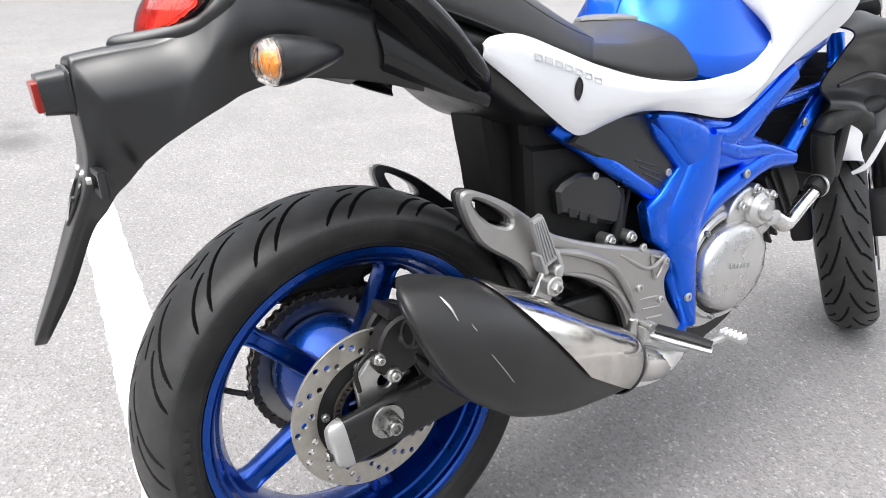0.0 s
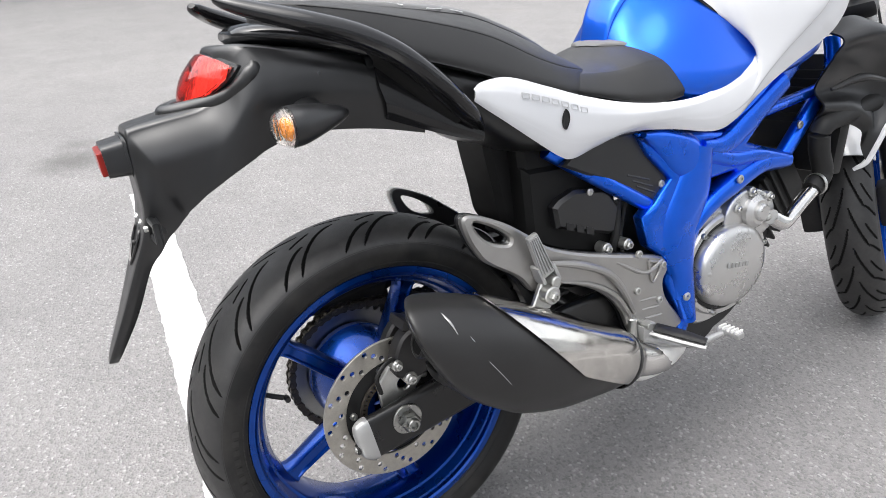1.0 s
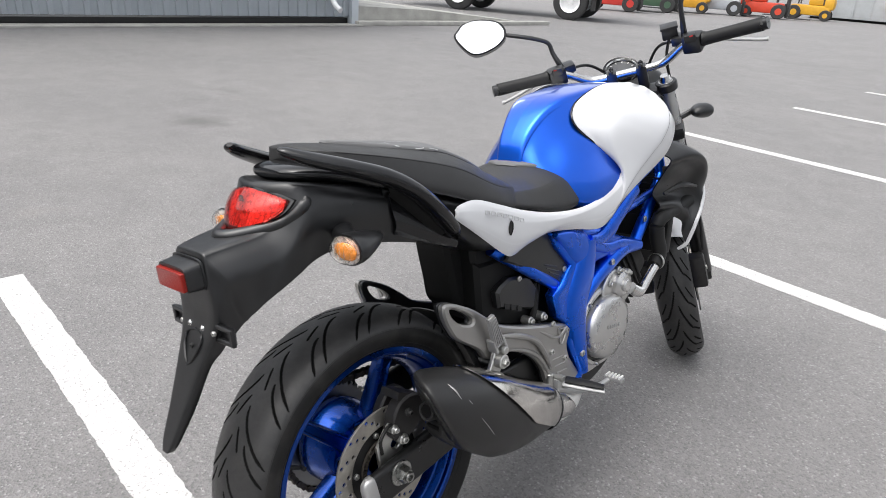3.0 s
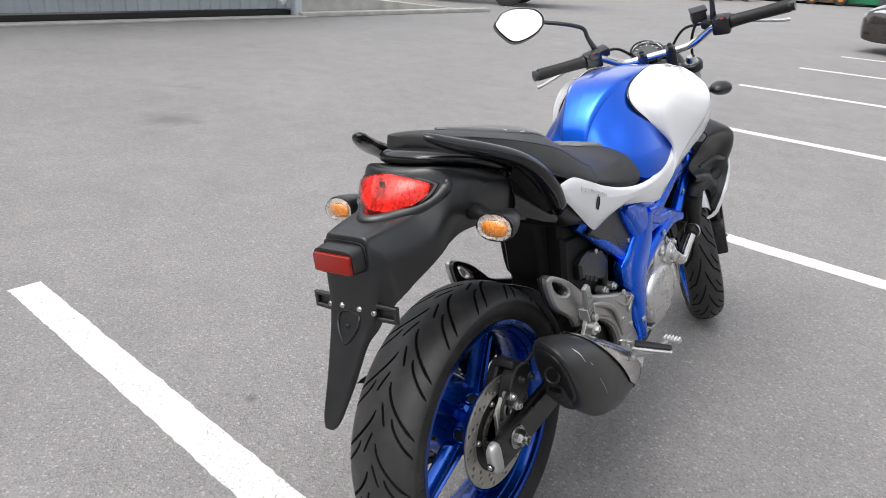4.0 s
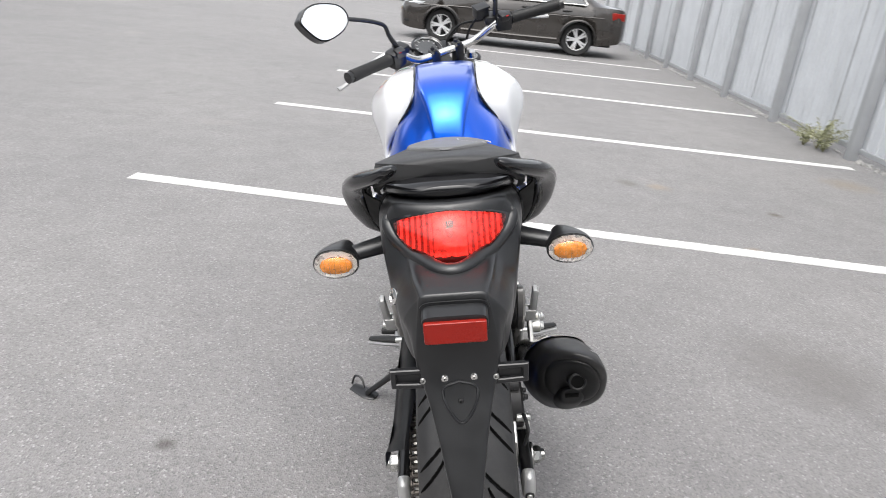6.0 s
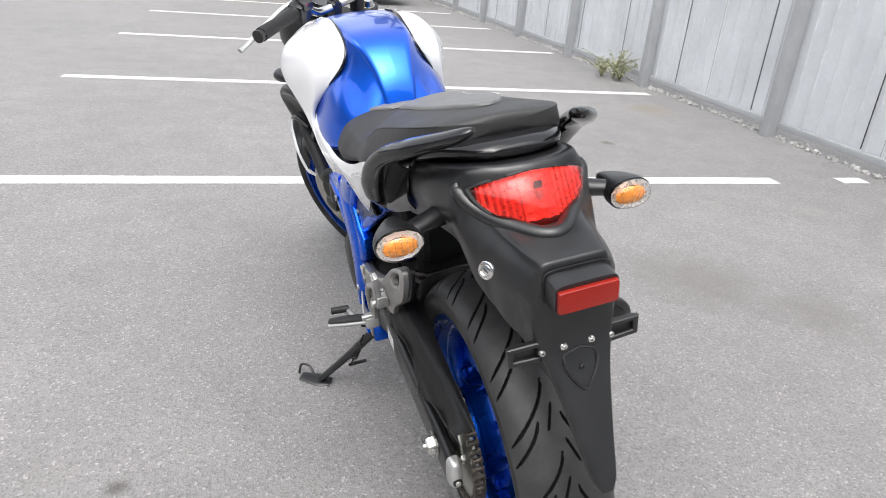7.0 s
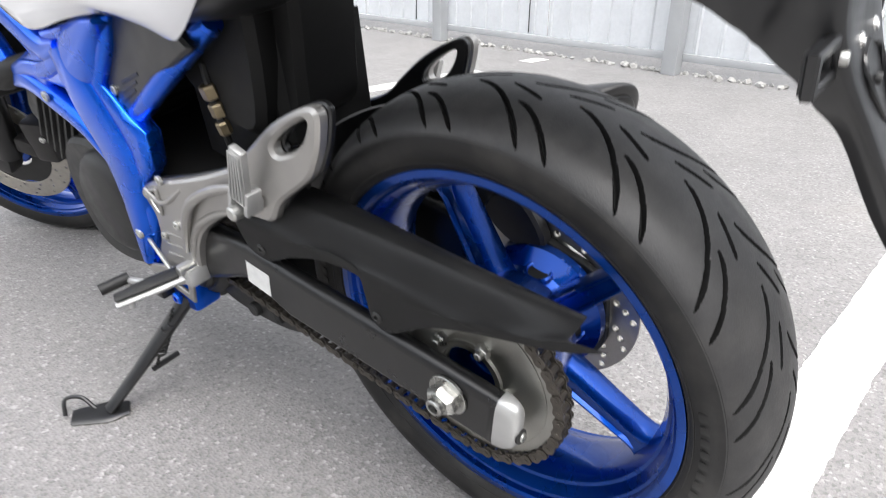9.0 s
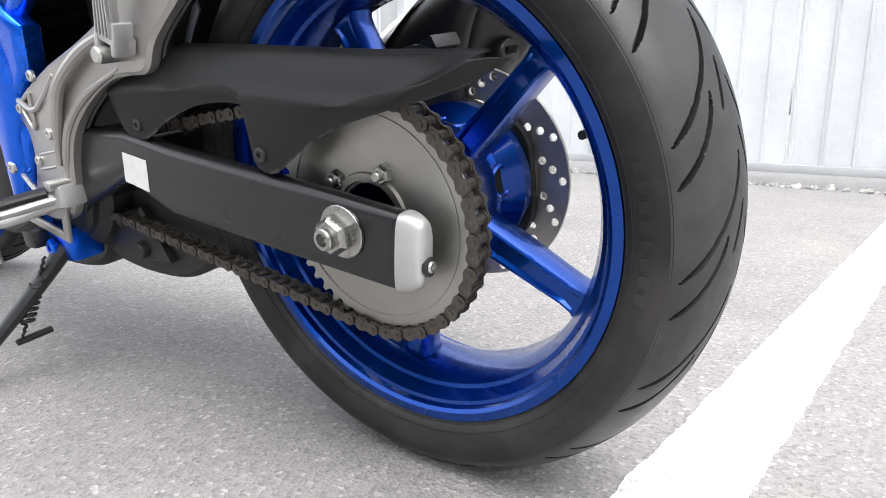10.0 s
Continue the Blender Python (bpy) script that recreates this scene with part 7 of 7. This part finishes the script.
def road_wheel(r, w, parent, at, spokes=5, double=True):
    """A wheel whose face looks along -y."""
    x, y, z = at
    m = pose(x, y, z, 0, 0, 90)
    tyre = part("wheel", moved(lathe([(-w / 2, r * 0.66), (-w / 2, r * 0.9), (-w / 2 + 0.03, r), (w / 2 - 0.03, r), (w / 2, r * 0.9), (w / 2, r * 0.66)], 40), m), M_CARTYRE, parent, "black road tyre")
    rim = lathe([(-w * 0.42, r * 0.67), (-w * 0.45, r * 0.63), (w * 0.1, r * 0.6), (w * 0.12, 0.0)], 36)
    rimo = part("rim", moved(rim, m), M_DARK if double else M_CARTYRE, tyre, "dark wheel well")
    if double:
        part("rim_lip", moved(lathe([(-w * 0.44, r * 0.68), (-w * 0.47, r * 0.66), (-w * 0.44, r * 0.62), (-w * 0.3, r * 0.61)], 40), m), M_ALLOY, tyre, "silver alloy rim")
    for k in range(spokes):
        for d in ((-9, 9) if double else (0,)):
            part("spoke", moved(moved(box(0.05, r * 0.52, r * 0.12, (-w * 0.36, r * 0.38, 0), 0.01), pose(0, 0, 0, 360 / spokes * k + d)), m), M_ALLOY, tyre)
    part("hub_cap", moved(disc_x(r * 0.14, -w * 0.45, 0.0, (0, 0, 0), 20, 0.008), m), M_ALLOY, tyre)
    return tyre


car = thing("parked_car", "dark brown saloon car with silver five-spoke wheels", "car", LOT @ pose(0.12, 14.45, 0))


def car_section(x, zs, ws):
    """A ring across the car at x; zs, ws: heights and half widths from sill to roof."""
    right = [(x, w, z) for z, w in zip(zs, ws)]
    left = [(x, -w, z) for z, w in zip(zs[::-1], ws[::-1])]
    return right + left


secs = [(-2.32, (0.32, 0.45, 0.58, 0.66, 0.68, 0.69), (0.55, 0.62, 0.62, 0.55, 0.4, 0.2)), (-2.22, (0.24, 0.42, 0.6, 0.72, 0.76, 0.78), (0.72, 0.8, 0.8, 0.74, 0.55, 0.25)), (-1.9, (0.2, 0.42, 0.66, 0.82, 0.87, 0.89), (0.84, 0.89, 0.89, 0.84, 0.62, 0.3)), (-1.2, (0.2, 0.42, 0.72, 0.91, 0.96, 0.98), (0.88, 0.915, 0.91, 0.87, 0.65, 0.3)), (-0.75, (0.2, 0.42, 0.74, 0.95, 1.0, 1.03), (0.88, 0.92, 0.915, 0.88, 0.7, 0.35)), (0.0, (0.2, 0.42, 0.75, 0.96, 1.34, 1.42), (0.88, 0.92, 0.92, 0.885, 0.64, 0.4)), (0.7, (0.2, 0.42, 0.76, 0.98, 1.36, 1.43), (0.88, 0.92, 0.92, 0.885, 0.64, 0.4)), (1.3, (0.2, 0.42, 0.78, 0.99, 1.25, 1.32), (0.88, 0.92, 0.92, 0.88, 0.66, 0.4)), (1.85, (0.24, 0.42, 0.8, 0.99, 1.05, 1.07), (0.86, 0.9, 0.9, 0.85, 0.68, 0.35)), (2.25, (0.3, 0.45, 0.82, 0.98, 1.01, 1.02), (0.78, 0.85, 0.85, 0.78, 0.6, 0.3)), (2.38, (0.38, 0.5, 0.8, 0.92, 0.95, 0.96), (0.62, 0.72, 0.72, 0.62, 0.45, 0.2))]
S = np.array([np.array(car_section(*s)).ravel() for s in secs])
dense = spline(S, 70)
shell = skin([r.reshape(-1, 3) for r in dense])
arch_x = (-1.42, 1.42)
shell_ob = part("body", shell, M_CARPAINT, car, "dark brown painted body", 40)
cutters = []
for ax in arch_x:
    for sgn in (-1, 1):
        c = link_mesh("cutter", moved(disc_x(0.375, -0.2, 0.3, (0, 0, 0), 40), pose(ax, sgn * 0.85, 0.33, 0, 0, 90 * sgn)), M_DARK)
        c.parent = car
        cutters.append(c)
        shell_ob.modifiers.new("arch", "BOOLEAN").object = c
        shell_ob.modifiers[-1].operation = "DIFFERENCE"
cut_body = bpy.data.meshes.new_from_object(shell_ob.evaluated_get(bpy.context.evaluated_depsgraph_get()))
shell_ob.modifiers.clear()
shell_ob.data = cut_body
for c in cutters:
    bpy.data.objects.remove(c)
for ax in arch_x:
    part("wheel_arch", moved(lathe([(-0.28, 0.36), (-0.02, 0.372)], 40, arc=math.pi), pose(ax, -0.9, 0.33, 0, 0, 90)) , M_DARK, car)
    part("arch_lip", tube([(ax + 0.375 * math.cos(a), -0.91, 0.33 + 0.375 * math.sin(a)) for a in np.linspace(-0.25, math.pi + 0.25, 24)], 0.025, 8), M_CARPAINT, car)
    for sgn in (-1, 1):
        road_wheel(0.33, 0.22, car, (ax, sgn * 0.8, 0.33))
part("underbody", box(4.3, 1.5, 0.12, (0, 0, 0.28), 0.04), M_DARK, car)
for x0, x1, t0, t1 in ((-0.62, 0.28, 0.35, 0.0), (0.36, 1.0, 0.0, 0.0), (1.06, 1.5, 0.0, 0.3)):
    part("side_window", panel([[(x0, -0.893, 1.0), ((x0 + x1) / 2, -0.897, 1.005), (x1, -0.893, 1.01)], [(x0 + t0 * 0.5, -0.79, 1.17), ((x0 + x1) / 2 + (t0 - t1) * 0.25, -0.79, 1.18), (x1 - t1 * 0.5, -0.79, 1.18)], [(x0 + t0, -0.69, 1.31), ((x0 + x1) / 2 + (t0 - t1) * 0.5, -0.685, 1.325), (x1 - t1, -0.69, 1.31)]], 0.01, 8, 8), M_GLASS, car, "dark side window")
part("window_trim", tube([(-0.72, -0.905, 0.985), (0.3, -0.915, 0.995), (1.3, -0.91, 1.01), (1.52, -0.88, 1.03), (1.25, -0.74, 1.26), (0.7, -0.68, 1.35), (0.0, -0.68, 1.35), (-0.35, -0.72, 1.27)], 0.013, 8, 60), M_CHROME, car, "chrome window trim")
part("headlamp", body([(-2.2, -0.66, 0.64, 0.1, 0.07, 0, 1, 2.4), (-2.05, -0.8, 0.68, 0.1, 0.07, 0, 1, 2.4), (-1.85, -0.875, 0.72, 0.08, 0.04, 0, 1, 2.4)], 16, 12), M_LAMPGLASS, car, "clear headlamp")
part("tail_lamp", box(0.28, 0.08, 0.15, (2.2, -0.82, 0.84), 0.03, turn=(0, 0, 14)), M_RED, car, "red tail lamp")
part("sill_trim", tube([(-1.0, -0.93, 0.3), (0, -0.935, 0.29), (1.0, -0.93, 0.3)], 0.03, 8, 12), M_CARPAINT, car)
part("side_crease", tube([(-1.9, -0.9, 0.7), (-1.0, -0.925, 0.73), (0.3, -0.932, 0.75), (1.9, -0.905, 0.79)], 0.012, 8, 30), M_CARPAINT, car)
part("mirror", body([(-0.62, -0.9, 1.03, 0.05, 0.05, 0, 1, 2.4), (-0.6, -1.0, 1.05, 0.09, 0.07, 0, 1, 2.4), (-0.6, -1.08, 1.04, 0.05, 0.05, 0, 1, 2.4)], 14, 10), M_CARPAINT, car)
for x in (0.2, 1.05):
    part("door_handle", tube([(x, -0.925, 0.86), (x + 0.09, -0.945, 0.865), (x + 0.18, -0.925, 0.87)], 0.014, 8, 10), M_DARK, car)
part("front_grille", box(0.05, 0.9, 0.3, (-2.29, 0, 0.48), 0.02), M_DARK, car)
part("bumper_vent", box(0.3, 0.04, 0.06, (-2.08, -0.79, 0.36), 0.015, turn=(0, 0, 24)), M_DARK, car)
for z in (0.36, 0.44, 0.52):
    part("bumper_trim", tube([(-2.29, -0.55, z), (-2.22, -0.72, z), (-2.05, -0.84, z)], 0.012, 6, 10), M_CHROME, car)

# lorry with its chassis and large wheels
M_LORRY = surface("dark_chassis_paint", (0.02, 0.02, 0.02), 0.6, vary=0.3, scale=4)
lorry = thing("lorry", "dark parked lorry chassis with large dusty wheels", "lorry", pose(-12.5, 17.25, 0, 0, 0, 20))
for z, y in ((0.75, -0.5), (0.75, 0.5)):
    part("chassis_rail", box(6.5, 0.12, 0.24, (-0.8, y, z), 0.02), M_LORRY, lorry)
part("load_body", box(5.2, 2.4, 1.6, (-1.6, 0, 1.85), 0.04), surface("lorry_body_paint", (0.12, 0.16, 0.2), 0.5, vary=0.1, scale=2), lorry, "plain load body")
part("cab", box(1.8, 2.3, 2.0, (2.1, 0, 1.75), 0.15), surface("lorry_cab_paint", (0.1, 0.14, 0.2), 0.4, vary=0.1, scale=2), lorry, "dark cab")
part("fuel_tank", box(1.0, 0.5, 0.5, (-0.2, -0.85, 0.72), 0.08), M_LORRY, lorry)
part("mudflap", box(0.04, 0.6, 0.6, (2.4, -0.95, 0.6), 0.01), M_LORRY, lorry)
for x in (-1.75, 1.75):
    for y in (-1.0, 1.0):
        w = road_wheel(0.5, 0.3, lorry, (x, y, 0.5), 0, False)
        part("wheel_disc", moved(lathe([(-0.16, 0.3), (-0.15, 0.27), (-0.02, 0.22), (0.0, 0.1), (-0.08, 0.09), (-0.08, 0.0)], 28), pose(x, y, 0.5, 0, 0, 90)), M_ALLOY, w, "grey steel wheel disc")

# a row of forklifts
M_FORKDARK = surface("forklift_black", (0.03, 0.03, 0.03), 0.6, vary=0.2, scale=6)


def forklift(colour, m):
    paint = surface("forklift_paint", colour, 0.45, vary=0.12, scale=4)
    f = thing("forklift", "parked %s forklift truck with black mast" % {0: "red", 1: "yellow", 2: "grey"}[(0 if colour[1] < 0.1 else 1) if colour[0] > 0.3 and colour[2] < 0.2 else 2], "forklift", m, group="forklifts in a row")
    part("chassis", join(box(1.7, 1.05, 0.45, (0, 0, 0.45), 0.08), box(0.5, 1.05, 0.55, (-0.75, 0, 0.75), 0.16)), paint, f)
    part("hood", box(0.75, 0.9, 0.35, (-0.25, 0, 0.85), 0.1), paint, f)
    part("seat", join(box(0.45, 0.5, 0.12, (-0.2, 0, 1.08), 0.04), box(0.12, 0.5, 0.45, (-0.42, 0, 1.3), 0.04)), M_FORKDARK, f)
    for x, y in ((-0.55, -0.48), (-0.55, 0.48), (0.55, -0.48), (0.55, 0.48)):
        part("roof_post", tube([(x, y, 0.7), (x * 0.8, y * 0.95, 2.05)], 0.035, 8), M_FORKDARK, f)
    part("roof_guard", box(1.0, 0.95, 0.06, (0, 0, 2.08), 0.02), M_FORKDARK, f)
    for y in (-0.32, 0.32):
        part("mast", box(0.1, 0.09, 2.05, (1.02, y, 1.1), 0.01), M_FORKDARK, f)
        part("fork", box(1.0, 0.1, 0.04, (1.55, y * 0.8, 0.08), 0.01), M_FORKDARK, f)
    part("carriage", box(0.06, 0.9, 0.45, (1.1, 0, 0.4), 0.01), M_FORKDARK, f)
    for x, r in ((-0.7, 0.25), (0.68, 0.32)):
        for y in (-0.48, 0.48):
            t = part("wheel", moved(lathe([(-0.09, 0.0), (-0.09, r * 0.9), (-0.06, r), (0.06, r), (0.09, r * 0.9), (0.09, 0.0)], 24), pose(x, y, r, 0, 0, 90)), M_CARTYRE, f)
            part("hub", moved(disc_x(r * 0.45, -0.095, 0.095, (0, 0, 0), 16), pose(x, y, r, 0, 0, 90)), paint, t)


for x, y, turn, colour in ((-13.8, 25.2, 25, (0.5, 0.04, 0.03)), (-13.6, 28.2, 20, (0.05, 0.1, 0.06)), (-13.2, 30.8, 200, (0.6, 0.3, 0.02)), (-12.2, 32.0, 20, (0.35, 0.37, 0.4)), (-10.6, 33.2, 15, (0.55, 0.05, 0.02)), (-9.4, 36.2, 190, (0.6, 0.32, 0.02)), (-5.9, 40.0, 30, (0.6, 0.2, 0.02))):
    forklift(colour, pose(x, y, 0, 0, 0, turn))


def skip(name, label, m, size, colour):
    """A ribbed steel container with a rim, on skids."""
    t = thing(name, label, "container", m)
    c = surface(name + "_paint", colour, 0.5, vary=0.15, scale=2)
    part("shell", box(size[0], size[1], size[2], (0, 0, size[2] / 2 + 0.12), 0.02), c, t)
    for k in range(7):
        part("rib", box(0.07, 0.06, size[2], (-size[0] / 2 + size[0] * (k + 0.5) / 7, -size[1] / 2 - 0.02, size[2] / 2 + 0.12), 0.01), c, t)
    for y in (-0.6, 0.6):
        part("skid", box(size[0] * 0.96, 0.12, 0.13, (0, y, 0.065), 0.01), M_LORRY, t)


skip("shipping_container", "grey ribbed steel container across the yard", pose(-7.8, 40.5, 0, 0, 0, 15), (5.5, 2.3, 2.4), (0.4, 0.42, 0.43))
skip("waste_container", "green ribbed steel waste container", pose(-4.6, 42.0, 0, 0, 0, 5), (3.4, 2.0, 1.6), (0.02, 0.2, 0.09))
skip("dark_bin", "dark grey steel bin behind the parked car", pose(-2.4, 38.5, 0, 0, 0, 5), (1.6, 1.2, 1.5), (0.06, 0.065, 0.07))

# ---- along the fence: rubble and a weed ----
rng = random.Random(4)
bm = bmesh.new()
for k in range(1500):
    v = rng.uniform(-9, 16)
    u = 3.4 + rng.gauss(-0.015, 0.022)
    r = rng.uniform(0.008, 0.018) * (1.5 if rng.random() < 0.25 else 1)
    n0 = len(bm.verts)
    res = bmesh.ops.create_icosphere(bm, subdivisions=1, radius=r, matrix=pose(u, v, r * 0.35, rng.uniform(0, 360), rng.uniform(0, 360), rng.uniform(0, 360)))
    for w in res["verts"]:
        w.co += Vector((rng.uniform(-1, 1), rng.uniform(-1, 1), rng.uniform(-1, 1))) * r * 0.28
ob = link_mesh("rubble", bm, M_STONE, angle=20)
ob.matrix_basis = LOT
tagged(ob, "small grey stones along the foot of the fence", "rubble", kind="stuff")

M_LEAF = surface("yellow_green_leaf", (0.3, 0.31, 0.19), 0.6, vary=0.3, scale=40)
M_STEM = surface("dry_weed_stem", (0.2, 0.19, 0.09), 0.7, vary=0.2, scale=40)


def weed(u, v, height, seed):
    r = random.Random(seed)
    t = thing("weed", "sparse yellow-green weed growing at the fence", "weed", LOT @ pose(u, v, 0), group="weeds at the fence")
    leaves = bmesh.new()
    for k in range(12):
        a = r.uniform(0, 2 * math.pi)
        lean = r.uniform(0.3, 1.3) * height
        pts = [(0, 0, 0), (math.cos(a) * lean * 0.3, math.sin(a) * lean * 0.3, height * 0.5), (math.cos(a) * lean, math.sin(a) * lean, height * r.uniform(0.75, 1.05))]
        part("stem", tube(pts, [0.004, 0.003, 0.0015], 6, 10), M_STEM, t)
        P = spline(pts, 20)
        for j in range(4, 20):
            for _ in range(2):
                s = r.uniform(0.016, 0.04)
                m = Matrix.Translation(P[j]) @ pose(0, 0, 0, r.uniform(-60, 60), r.uniform(-60, 60), r.uniform(0, 360))
                q = [leaves.verts.new(m @ Vector(p)) for p in ((0, 0, 0), (s * 0.5, s * 0.22, 0.004), (s, 0, 0), (s * 0.5, -s * 0.22, 0.004))]
                leaves.faces.new(q)
    part("leaves", leaves, M_LEAF, t)


weed(3.2, 5.72, 0.3, 1)
weed(3.12, 5.84, 0.2, 5)
weed(3.2, 5.58, 0.22, 8)
